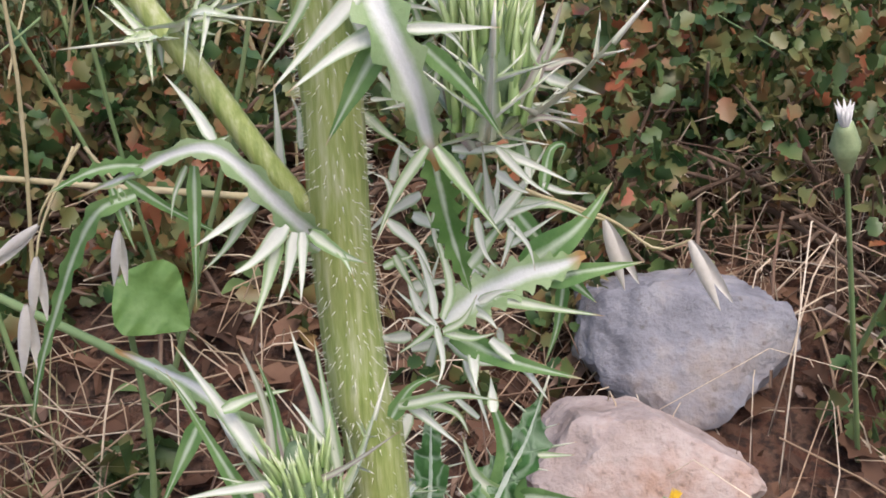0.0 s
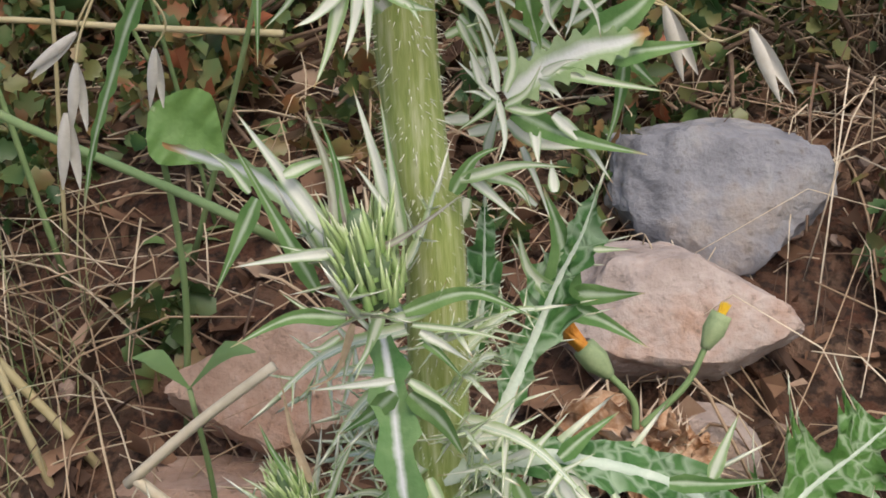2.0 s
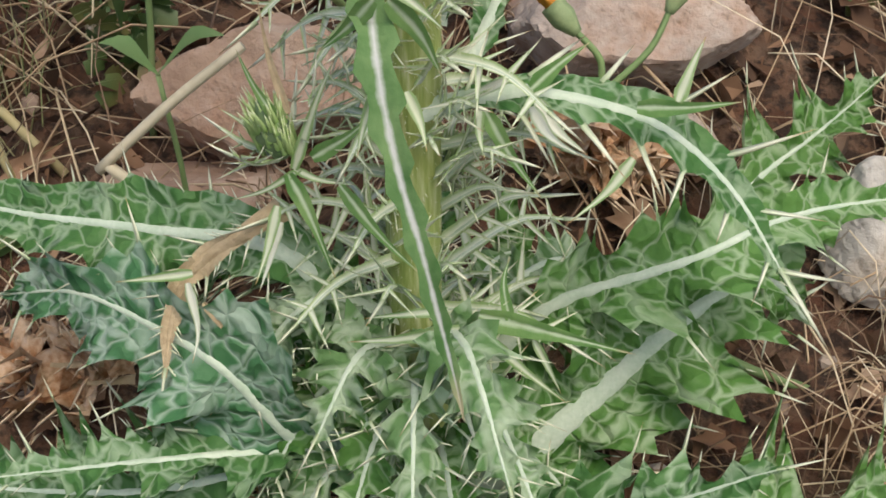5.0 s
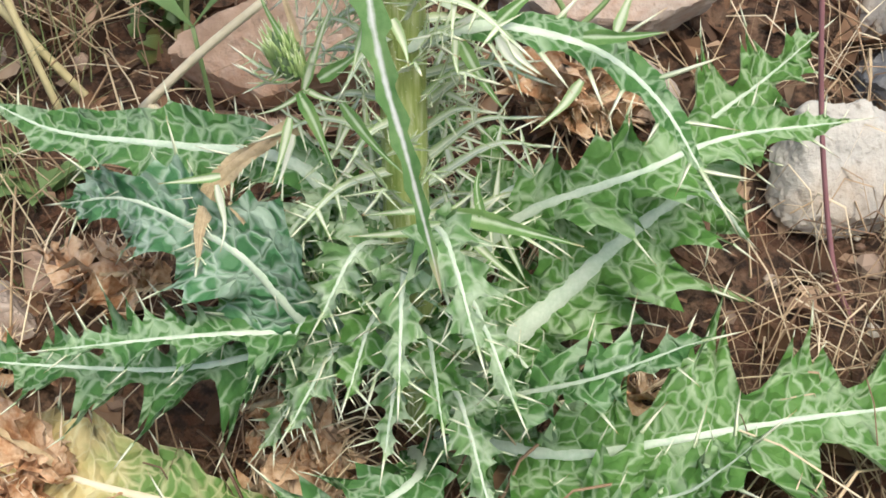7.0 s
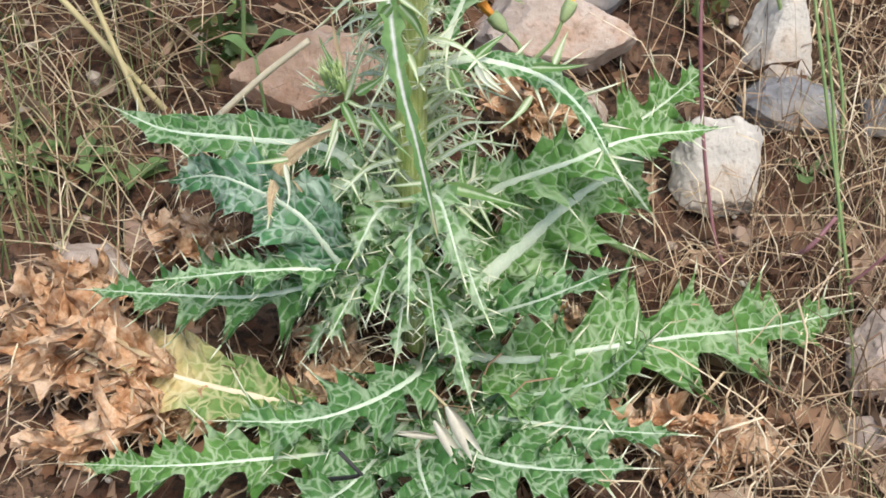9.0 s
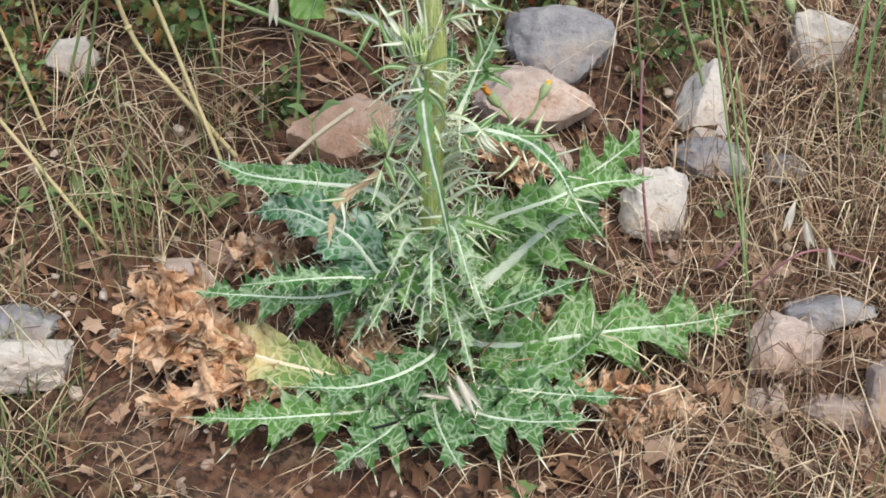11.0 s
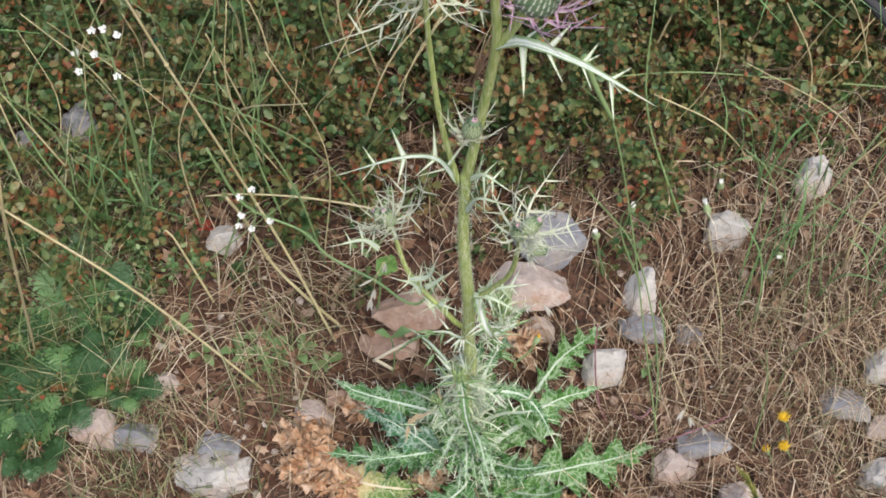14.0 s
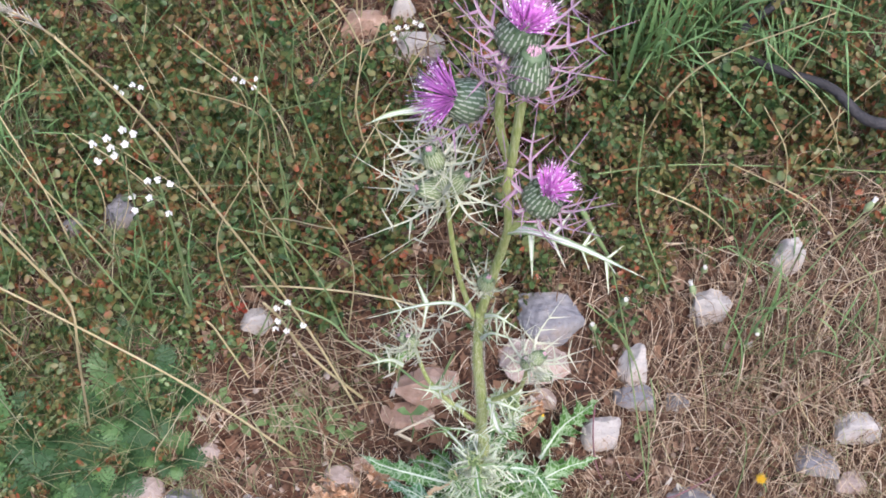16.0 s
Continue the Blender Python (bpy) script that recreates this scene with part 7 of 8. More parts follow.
def oat(foot, way, length, hang=None):
    """An empty wild-oat spikelet on its thin stalk."""
    ob = thing("oat_spikelet", "papery cream wild-oat spikelet hanging on a thin stalk", "wild oat", "wild oat spikelets", tuple(foot))
    way = unit(way)
    for sgn in (1, -1):
        h = Heap()
        glume(h, (0, 0, 0), way + V(0.10 * sgn, 0, 0.0), length, length * 0.105, sgn)
        part("glume", h, M_GLUME, ob)
    if hang is not None:
        h = Heap()
        o = V(*foot)
        tube(h, [V(0, 0, 0)] + [V(*p) - o for p in hang], 0.0002, 0.0004, 5, 14)
        part("pedicel", h, M_STALK, ob)
    return ob


DOWN = V(0.1, 0, -1)
oat((0.0536, 0.0600, 0.1421), V(*(0.0601, 0.0580, 0.1308)) - V(*(0.0536, 0.0600, 0.1421)), 0.0125, [(0.0487, 0.0640, 0.1388), (0.0403, 0.0600, 0.1460), (0.0257, 0.0500, 0.1552)])
oat((0.0402, 0.0580, 0.1464), V(*(0.0456, 0.0580, 0.1327)) - V(*(0.0402, 0.0580, 0.1464)), 0.0125, [(0.0376, 0.0580, 0.1473), (0.0258, 0.0500, 0.1557)])
oat((-0.0608, 0.0800, 0.1357), V(-0.7, -0.1, -0.55), 0.0125, [(-0.0592, 0.0800, 0.1393), (-0.0528, 0.0850, 0.1494)])
oat((-0.0595, 0.0740, 0.1321), V(-0.12, 0, -1), 0.0130, [(-0.0590, 0.0780, 0.1369), (-0.0539, 0.0850, 0.1489)])
oat((-0.0621, 0.0720, 0.1235), V(-0.1, 0, -1), 0.0150)
oat((-0.0538, 0.1000, 0.1259), V(-0.1, 0, -1), 0.0125, [(-0.0510, 0.1000, 0.1320), (-0.0579, 0.1000, 0.1434)])
oat((0.0183, -0.0300, 0.0037), V(*(0.0291, -0.0340, -0.0154)) - V(*(0.0183, -0.0300, 0.0037)), 0.0190, [(0.0133, -0.0260, 0.0065)])
oat((0.0147, -0.0300, -0.0016), V(*(0.0233, -0.0340, -0.0149)) - V(*(0.0147, -0.0300, -0.0016)), 0.0150)
oat((0.0158, -0.0300, -0.0079), V(*(0.0024, -0.0340, -0.0027)) - V(*(0.0158, -0.0300, -0.0079)), 0.0130)
oat((0.1587, 0.0360, 0.0497), V(-0.15, -0.1, -1), 0.0140, [(0.1622, 0.0360, 0.0483), (0.1506, 0.0600, 0.0631)])
oat((0.1639, 0.0340, 0.0420), V(0.35, 0, -1), 0.0150)
oat((0.1759, 0.0330, 0.0291), V(0.3, 0, -1), 0.0120, [(0.1637, 0.0340, 0.0435)])

# long dry stalks
stalk([(-0.0921, 0.0993, 0.0132), (-0.1262, 0.1250, 0.0972), (-0.1538, 0.1300, 0.1846), (-0.1784, 0.1250, 0.2781), (-0.2039, 0.1100, 0.3993), (-0.2319, 0.0900, 0.4959)], 0.0011, 0.0007, M_STALK, "long leaning dry grass stalk", nodes=(0.3, 0.62))
stalk([(-0.1461, 0.0687, -0.0048), (-0.1852, 0.0750, 0.0529), (-0.2300, 0.0800, 0.1171), (-0.2948, 0.0900, 0.1813), (-0.3546, 0.0950, 0.2461)], 0.0010, 0.0008, M_STALK, "long straw-coloured stalk lying over herbs")
stalk([(-0.3231, 0.0891, -0.0038), (-0.2606, 0.0200, 0.2608), (-0.2487, 0.0200, 0.3351), (-0.2590, 0.0200, 0.3801), (-0.2772, 0.0200, 0.4476)], 0.0010, 0.0008, M_STALK, "bent dry grass stalk with a joint", nodes=(0.42,))
stalk([(-0.2385, 0.1833, 0.0409), (-0.2230, 0.1500, 0.2012), (-0.2251, 0.1500, 0.2942), (-0.2384, 0.1450, 0.3732), (-0.2564, 0.1400, 0.4263)], 0.0009, 0.0007, M_STALK_GREEN, "thin greenish grass stalk with a joint", nodes=(0.3,))
stalk([(-0.1732, 0.2081, 0.0582), (-0.1804, 0.2200, 0.1189), (-0.1784, 0.2200, 0.2060), (-0.1606, 0.2200, 0.2950), (-0.1483, 0.2200, 0.3548)], 0.0008, 0.0006, M_STALK_GREEN, "thin upright greenish grass stalk", nodes=(0.45,))
stalk([(-0.1537, 0.2097, 0.0608), (-0.1487, 0.2000, 0.1904), (-0.1488, 0.2000, 0.2951), (-0.1501, 0.2000, 0.4186)], 0.0007, 0.0005, M_STALK_GREEN, "thin upright greenish grass stalk")
stalk([(-0.0179, 0.2100, 0.0172), (-0.0733, 0.2050, -0.0020), (-0.1373, 0.2000, 0.0194), (-0.1944, 0.2000, 0.0417)], 0.0008, 0.0006, M_STALK, "dry stalk lying over the shrub")
stalk([(-0.0394, 0.1500, 0.1125), (-0.0790, 0.1600, 0.1111), (-0.1186, 0.1650, 0.1117), (-0.1595, 0.1700, 0.1068), (-0.1919, 0.1750, 0.0962)], 0.0009, 0.0007, M_STALK, "dry stalk arching before the shrub")
stalk([(-0.0149, 0.1495, 0.0390), (-0.0330, 0.0900, 0.0908), (-0.0617, 0.1050, 0.0963), (-0.0963, 0.1200, 0.1038), (-0.1163, 0.1400, 0.1046), (-0.1575, 0.1500, 0.1209), (-0.1761, 0.1500, 0.1822)], 0.0011, 0.0010, M_STALK_GREEN, "leaning smooth green grass stem", n=40)
stalk([(-0.0852, 0.1088, 0.0184), (-0.1191, 0.1200, 0.0546), (-0.1408, 0.1310, 0.0784), (-0.1515, 0.1250, 0.1339), (-0.1600, 0.1180, 0.1704)], 0.0013, 0.0011, M_STALK, "pale yellow-green grass stem with a joint", nodes=(0.52,))
stalk([(-0.0492, 0.0700, 0.0329), (-0.0608, 0.0708, 0.0444)], 0.0014, 0.0013, M_STRAWPALE, "broken pale straw end", n=6)
stalk([(-0.0627, 0.0705, 0.0431), (-0.0468, 0.0730, 0.0570), (-0.0308, 0.0760, 0.0689)], 0.0012, 0.0011, M_STRAWPALE, "bent pale straw on soil", n=8)
stalk([(-0.2533, 0.2206, 0.0509), (-0.2167, 0.1200, 0.1552), (-0.2168, 0.1100, 0.2049)], 0.0012, 0.0010, M_STALK_GREEN, "smooth bluish green grass stem", nodes=(0.1,))
stalk([(-0.1853, 0.1237, 0.0212), (-0.2117, 0.1400, 0.0926), (-0.2175, 0.1400, 0.0966)], 0.0010, 0.0008, M_STALK, "short broken piece of straw")
# right side
stalk([(0.1510, 0.0391, -0.0158), (0.1243, 0.0700, 0.1059), (0.1037, 0.0850, 0.2042), (0.0812, 0.0900, 0.2940), (0.0623, 0.0900, 0.3335)], 0.0006, 0.0005, M_STALK_GREEN, "slender upright grey-green grass stem", n=30)
stalk([(0.0812, 0.0900, 0.2940), (0.0690, 0.0900, 0.3207), (0.0592, 0.0900, 0.3461)], 0.0012, 0.0020, M_STALK_GREEN, "swollen green sheath of a grass stem", n=8)
stalk([(0.1479, 0.0477, -0.0119), (0.1457, 0.0800, 0.0334), (0.1306, 0.0900, 0.1028), (0.1089, 0.0950, 0.1680), (0.0760, 0.0950, 0.2197)], 0.0006, 0.0005, M_STALK_GREEN, "slender upright grey-green grass stem", n=30)
stalk([(0.2157, 0.0664, -0.0019), (0.1677, 0.0300, 0.0295), (0.1431, 0.0300, 0.0073)], 0.0006, 0.0005, M_STALK_PURPLE, "thin purplish trailing stem")
stalk([(0.1116, 0.0562, -0.0085), (0.1054, 0.0600, 0.0056), (0.0989, 0.0650, 0.0396), (0.0950, 0.0700, 0.0752), (0.0945, 0.0750, 0.0957)], 0.0007, 0.0006, M_STALK_PURPLE, "thin purplish brown stem")
stalk([(0.1299, 0.0633, -0.0048), (0.1344, 0.0500, 0.0081), (0.1433, 0.0550, 0.0172)], 0.0009, 0.0008, M_STALK_PURPLE, "short purplish pink stem")
stalk([(0.1491, 0.0563, -0.0077), (0.1528, 0.0900, 0.0159), (0.1505, 0.1000, 0.0439), (0.1429, 0.1100, 0.0751)], 0.0007, 0.0006, M_STALK_GREEN, "upright pale green grass stem", nodes=(0.4,))
stalk([(0.0905, 0.0602, -0.0062), (0.0744, 0.0600, 0.0004), (0.0604, 0.0600, 0.0092)], 0.0011, 0.0010, M_STALK_GREEN, "green leaning stem behind the leaves")
stalk([(0.3557, 0.3000, 0.1029), (0.2723, 0.3000, 0.1074), (0.1686, 0.2800, 0.1345), (0.0909, 0.2600, 0.1450)], 0.0007, 0.0005, M_STALK_GREEN, "long thin arching stem before the shrub")
stalk([(0.2370, 0.1507, 0.0364), (0.2270, 0.2400, 0.0596), (0.1949, 0.2500, 0.1054), (0.1395, 0.2600, 0.1306)], 0.0008, 0.0006, M_STALK, "thin arching dry grass stem")
for p_ in ([(0.2191, 0.1147, 0.0208), (0.2269, 0.1500, 0.0692), (0.2243, 0.1500, 0.1472), (0.2247, 0.1500, 0.1892)], [(0.2476, 0.1447, 0.0335), (0.2366, 0.1800, 0.0890), (0.2128, 0.1800, 0.1436), (0.1928, 0.1800, 0.1655)], [(0.2597, 0.1231, 0.0232), (0.2583, 0.1600, 0.0825), (0.2407, 0.1600, 0.1556)],
           [(0.2035, 0.1254, 0.0260), (0.2299, 0.1900, 0.0256), (0.2289, 0.1900, 0.0695)], [(0.1268, 0.1508, 0.0399), (0.1538, 0.2200, 0.0786), (0.1563, 0.2200, 0.1274)]):
    stalk(p_, 0.0006, 0.0004, M_STALK_GREEN, "upright green grass stem in dry litter")


def bell(foot, top, lean=0.0):
    """A white-tipped closed flower on a thin stem."""
    ob, o, c = stalk([foot, tuple((V(*foot) + V(*top)) / 2 + V(lean, 0, 0)), top], 0.0007, 0.0006, M_STALK_GREEN, "thin stem with a small closed white flower", "white_bud_flower", category="flower")
    d = unit(c[-1] - c[-2])
    h = Heap()
    e = c[-1]
    tube(h, [e - d * 0.002, e + d * 0.004, e + d * 0.010], 0.0012, 0.0018, 10, 8, 0.12, 0.0034)
    part("calyx", h, M_CALYX, ob)
    h = Heap()
    for k in range(9):
        a = k * 0.7
        spike(h, e + d * 0.0085, d + V(0.3 * math.cos(a), 0.3 * math.sin(a), 0), 0.0068, 0.0015)
    part("corolla", h, M_WHITE, ob)


bell((0.1078, 0.1514, 0.0407), (0.0914, 0.1250, 0.1303))
bell((0.1067, 0.1725, 0.0507), (0.1150, 0.1430, 0.1388), 0.004)
bell((0.1936, 0.2117, 0.0598), (0.1900, 0.2000, 0.0960))
bell((0.2424, 0.1789, 0.0482), (0.2361, 0.1600, 0.0680))
bell((0.1941, 0.1803, 0.0496), (0.1846, 0.1900, 0.0752))
bell((0.2423, 0.1773, 0.0475), (0.2972, 0.2000, 0.1906))


def daisy(foot, top, size, label="small yellow daisy-like flower on a thin stem", spent=False):
    ob, o, c = stalk([foot, tuple((V(*foot) + V(*top)) / 2 + V(0.002, 0, 0)), top], 0.0007, 0.0006, M_STALK_GREEN, label, "yellow_flower", category="flower")
    d = unit(c[-1] - c[-2])
    h = Heap()
    e = c[-1]
    tube(h, [e - d * 0.001, e + d * 0.003, e + d * 0.006], 0.0010, 0.0022, 12, 6, 0.15, 0.0024)
    part("calyx", h, M_CALYX, ob)
    h = Heap()
    for k in range(26):
        a = k * 2.4
        out = V(math.cos(a), math.sin(a), 0) * (1.0 if spent is False else 0.25) * (k / 26) ** 0.5
        spike(h, e + d * 0.005 + out * 0.001, d * 0.8 + out, size, size * 0.16)
    part("corolla", h, M_ORANGE if spent else M_YELLOW, ob)


daisy((0.0399, 0.0600, 0.0677), (0.0514, 0.0670, 0.0810), 0.0034, "yellow-tipped flower bud on a green stem", None)
daisy((0.0382, 0.0520, 0.0727), (0.0330, 0.0550, 0.0824), 0.0066, "withered orange flower on a green stem", True)
daisy((0.2472, 0.0469, -0.0126), (0.2369, 0.0440, 0.0239), 0.0065)
daisy((0.2495, 0.0310, -0.0201), (0.2405, 0.0300, 0.0053), 0.0065)
daisy((0.2338, 0.0303, -0.0198), (0.2297, 0.0320, -0.0043), 0.0045)


def umbel(foot, joint, heads, label="thin stem with clusters of tiny white flowers"):
    ob, o, c = stalk([foot, tuple((V(*foot) + V(*joint)) / 2 + V(0.004, 0, 0)), joint], 0.0008, 0.0006, M_STALK_GREEN, label, "white_umbel", category="flower")
    rg = random.Random(len(heads) * 7 + 1)
    for q in heads:
        e = V(*q) - o
        h = Heap()
        tube(h, [c[-1], (c[-1] + e) / 2 + V(0, 0, 0.001), e], 0.0003, 0.0003, 5, 6)
        part("ray", h, M_STALK_GREEN, ob)
        h = Heap()
        for k in range(5):
            a = k * 1.257 + rg.random()
            w = V(math.cos(a), math.sin(a) * 0.6 - 0.4, math.sin(a) * 0.5 + 0.5)
            f, s = e, unit(np.cross(w, V(0.2, -0.8, 0.5)))
            h.add([f, f + unit(w) * 0.0019 + s * 0.0013, f + unit(w) * 0.0034, f + unit(w) * 0.0019 - s * 0.0013], [(0, 1, 2), (0, 2, 3)])
        part("floret", h, M_WHITE, ob)


umbel((-0.2751, 0.1773, 0.0356), (-0.2259, 0.1100, 0.3646), [(-0.2363, 0.1000, 0.3892), (-0.2367, 0.1000, 0.3721), (-0.2263, 0.1000, 0.3856), (-0.2156, 0.1000, 0.4037), (-0.2100, 0.1000, 0.4001), (-0.2170, 0.1000, 0.3899), (-0.2258, 0.1000, 0.3782), (-0.2267, 0.1000, 0.3951)])
umbel((-0.2455, 0.1767, 0.0378), (-0.2155, 0.1300, 0.2898), [(-0.2205, 0.1250, 0.3164), (-0.2136, 0.1250, 0.3180), (-0.2062, 0.1250, 0.3138), (-0.2230, 0.1250, 0.2968), (-0.2354, 0.1250, 0.2814), (-0.2130, 0.1250, 0.2781), (-0.2342, 0.1250, 0.2977)])
umbel((-0.1752, 0.1477, 0.0335), (-0.1380, 0.1050, 0.1741), [(-0.1459, 0.1000, 0.1953), (-0.1370, 0.1000, 0.2039), (-0.1470, 0.1000, 0.1758), (-0.1287, 0.1000, 0.1706), (-0.1417, 0.1000, 0.1613), (-0.1499, 0.1000, 0.1636)])
umbel((-0.3157, 0.3414, 0.0684), (-0.2871, 0.3000, 0.1819), [(-0.2934, 0.3000, 0.1961), (-0.2902, 0.3000, 0.1890), (-0.2789, 0.3000, 0.2001), (-0.2727, 0.3000, 0.1968)])
umbel((-0.2038, 0.3415, 0.0794), (-0.1871, 0.3000, 0.1889), [(-0.1959, 0.3000, 0.2100), (-0.1895, 0.3000, 0.2067), (-0.1813, 0.3000, 0.1999), (-0.1778, 0.3000, 0.2106)])
umbel((-0.0667, 0.4214, 0.0918), (-0.0652, 0.4000, 0.1479), [(-0.0750, 0.4000, 0.1550), (-0.0699, 0.4000, 0.1624), (-0.0625, 0.4000, 0.1641), (-0.0551, 0.4000, 0.1701), (-0.0502, 0.4000, 0.1667), (-0.0726, 0.4000, 0.1477)])

# barley-like ear close to the path
ear, o_, c_ = stalk([(0.2389, -0.0322, -0.0468), (0.2241, -0.0200, -0.0092), (0.2025, -0.0250, 0.0494), (0.1870, -0.0300, 0.0867)], 0.0009, 0.0008, M_STALK_GREEN, "green and olive bearded grass ear on a stem", "grass_ear", category="grass")
h_ = Heap()
for i in range(96):
    q_ = i / 96
    k_ = c_[int(11 + 13 * q_)]
    d_ = unit(c_[-1] - c_[-3]) + V(rng.uniform(-0.2, 0.2), rng.uniform(-0.2, 0.2), 0)
    spike(h_, k_, d_, 0.012 + 0.014 * rng.random(), 0.0009)
part("beard", h_, M_BARLEY, ear, kind="stuff")

# tuft of green grass behind on the right
def tuft(place, seed, count, length, spread):
    rg = random.Random(seed)
    x, y = place[0], place[1]
    z = float(ground_z(x, y))
    ob = thing("grass_tuft", "tuft of long arching green grass blades", "grass", "grass tufts", (x, y, z))
    for i in range(count):
        a, l = rg.uniform(0, 2 * np.pi), length * rg.uniform(0.6, 1.2)
        out = V(math.cos(a), math.sin(a), 0)
        f = V(rg.uniform(-1, 1), rg.uniform(-1, 1), 0) * 0.025
        f[2] = float(ground_z(x + f[0], y + f[1])) - z
        q = rg.uniform(0.15, spread)
        c = spline([f, f + out * l * q * 0.3 + V(0, 0, l * 0.5), f + out * l * q + V(0, 0, l * (0.95 - 0.6 * q))], 10)
        t, s, m = frames_of(c, out + V(0, 0, 0.2))
        w = 0.0085 * length * rg.uniform(0.5, 1.3) * np.interp(np.linspace(0, 1, 11), [0, 0.4, 1], [0.8, 1, 0.05])
        v = np.stack([c - s * w[:, None], c + m * (w * 0.35)[:, None], c + s * w[:, None]], 1).reshape(-1, 3)
        h = Heap()
        h.add(v, [(i_ * 3 + j, i_ * 3 + j + 1, i_ * 3 + 4 + j, i_ * 3 + 3 + j) for i_ in range(10) for j in range(2)])
        part("blade", h, M_GRASS, ob)


tuft((0.1493, 0.4020, 0.0896), 1, 46, 0.21, 0.7)
tuft((0.2026, 0.4274, 0.0937), 2, 46, 0.21, 0.8)
tuft((0.2513, 0.3900, 0.0913), 3, 34, 0.17, 0.8)
tuft((0.3328, 0.4336, 0.0988), 4, 28, 0.17, 0.8)
tuft((-0.4185, 0.3067, 0.0521), 5, 26, 0.16, 0.9)
tuft((0.2536, 0.2195, 0.0619), 6, 7, 0.09, 0.7)
tuft((0.3281, 0.1569, 0.0392), 7, 14, 0.10, 0.8)
tuft((0.2303, 0.1444, 0.0337), 8, 8, 0.13, 0.7)
tuft((0.2627, 0.1632, 0.0419), 9, 9, 0.14, 0.8)
tuft((0.2261, 0.2345, 0.0650), 10, 14, 0.13, 0.7)
tuft((-0.2653, 0.1851, 0.0390), 11, 14, 0.13, 0.8)
tuft((-0.2270, 0.1253, 0.0191), 14, 12, 0.09, 0.9)

# charred branch behind
h_ = Heap()
tube(h_, [(0.2216, 0.3999, 0.1423), (0.2612, 0.3717, 0.1503), (0.3016, 0.3516, 0.1532), (0.3291, 0.3257, 0.1444), (0.3638, 0.3217, 0.1390)], 0.0030, 0.0055, 9, 26)
burnt = thing("charred_branch", "black charred bent branch lying on the shrub", "branch")
part("limb", h_, M_BURNT, burnt)
h_ = Heap()
tube(h_, [(0.2216, 0.3999, 0.1423), (0.2404, 0.4197, 0.1576), (0.2764, 0.4460, 0.1665)], 0.0042, 0.0035, 9, 14)
part("limb", h_, M_BURNT, burnt)
h_ = Heap()
tube(h_, [(-0.0254, -0.0145, -0.0403), (-0.0025, -0.0620, 0.0068), (-0.0084, -0.0600, 0.0126)], 0.0008, 0.0006, 6, 8)
part("twig", h_, M_BURNT, tagged(thing("dead_twig", "thin dark dead twig on litter", "twig"), kind=""))

# small green seedlings and single leaves in the litter
def sprig(place, seed, count, size, mat=None, label="small green seedling with oval leaves", raised=False):
    rg = random.Random(seed)
    x, y = place[0], place[1]
    z = place[2] if raised else float(ground_z(x, y))
    ob = thing("seedling", label, "seedling", "seedlings in the litter", (x, y, z))
    if raised:
        h = Heap()
        tube(h, [V(0, 0, float(ground_z(x, y)) - z), V(0.002, 0, (float(ground_z(x, y)) - z) * 0.5), V(0, 0, 0)], 0.0008, 0.0006, 6, 10)
        part("stem", h, M_STALK_GREEN, ob)
    for i in range(count):
        a = i * 2.4 + rg.random()
        out = V(math.cos(a), math.sin(a) * 0.4, rg.uniform(0.5, 1.2)) if raised else V(math.cos(a), math.sin(a), rg.uniform(0.2, 0.9))
        l = size * rg.uniform(0.7, 1.3)
        c = spline([V(0, 0, 0), unit(out) * l * 0.6, unit(out) * l + V(0, 0, -0.25 * l)], 8)
        t, s, m = frames_of(c, V(0, 0, 1))
        w = l * 0.24 * np.interp(np.linspace(0, 1, 9), [0, 0.3, 0.6, 1], [0.1, 0.5, 1, 0.05])
        v = np.stack([c - s * w[:, None] + m * (w * 0.25)[:, None], c, c + s * w[:, None] + m * (w * 0.25)[:, None]], 1).reshape(-1, 3)
        h = Heap()
        h.add(v, [(i_ * 3 + j, i_ * 3 + j + 1, i_ * 3 + 4 + j, i_ * 3 + 3 + j) for i_ in range(8) for j in range(2)])
        part("leaf", h, mat or M_SHRUB_GREEN, ob)


sprig((-0.0499, 0.0800, 0.0604), 3, 2, 0.021, label="green seedling on a thin stem", raised=True)
broad, o_, c_ = stalk([(-0.0650, 0.1180, 0.0240), (-0.0600, 0.1165, 0.0660), (-0.0610, 0.1150, 0.1080)], 0.0009, 0.0007, M_STALK_GREEN, "thin green stem with one broad light green leaf", "broad_leaf_herb", category="herb")
blade(broad, [tuple(V(*p) - o_) for p in ((-0.0610, 0.1150, 0.1080), (-0.0550, 0.1150, 0.1030), (-0.0470, 0.1150, 0.0960))], 0.0088, M_HERB, ROUND, name="leaf", face=(0.2, -0.9, 0.5))
for k_, p_ in enumerate(((-0.1383, 0.0955, 0.0089), (-0.1509, 0.0857, 0.0035), (-0.1951, 0.0926, 0.0060), (-0.2144, 0.1103, 0.0134), (-0.1686, 0.0958, 0.0082), (-0.1588, 0.0887, 0.0048), (-0.1398, 0.0931, 0.0076), (-0.2416, 0.1141, 0.0134), (-0.0781, 0.1682, 0.0471),
                        (0.1428, 0.0938, 0.0108), (-0.1215, 0.0950, 0.0093), (-0.2498, 0.1374, 0.0222), (0.0089, 0.4561, 0.0947), (-0.0515, 0.2060, 0.0596), (-0.1519, 0.1061, 0.0139), (-0.1427, 0.0959, 0.0089), (-0.1002, 0.0877, 0.0068))):
    sprig(p_, 20 + k_, 6, 0.014)
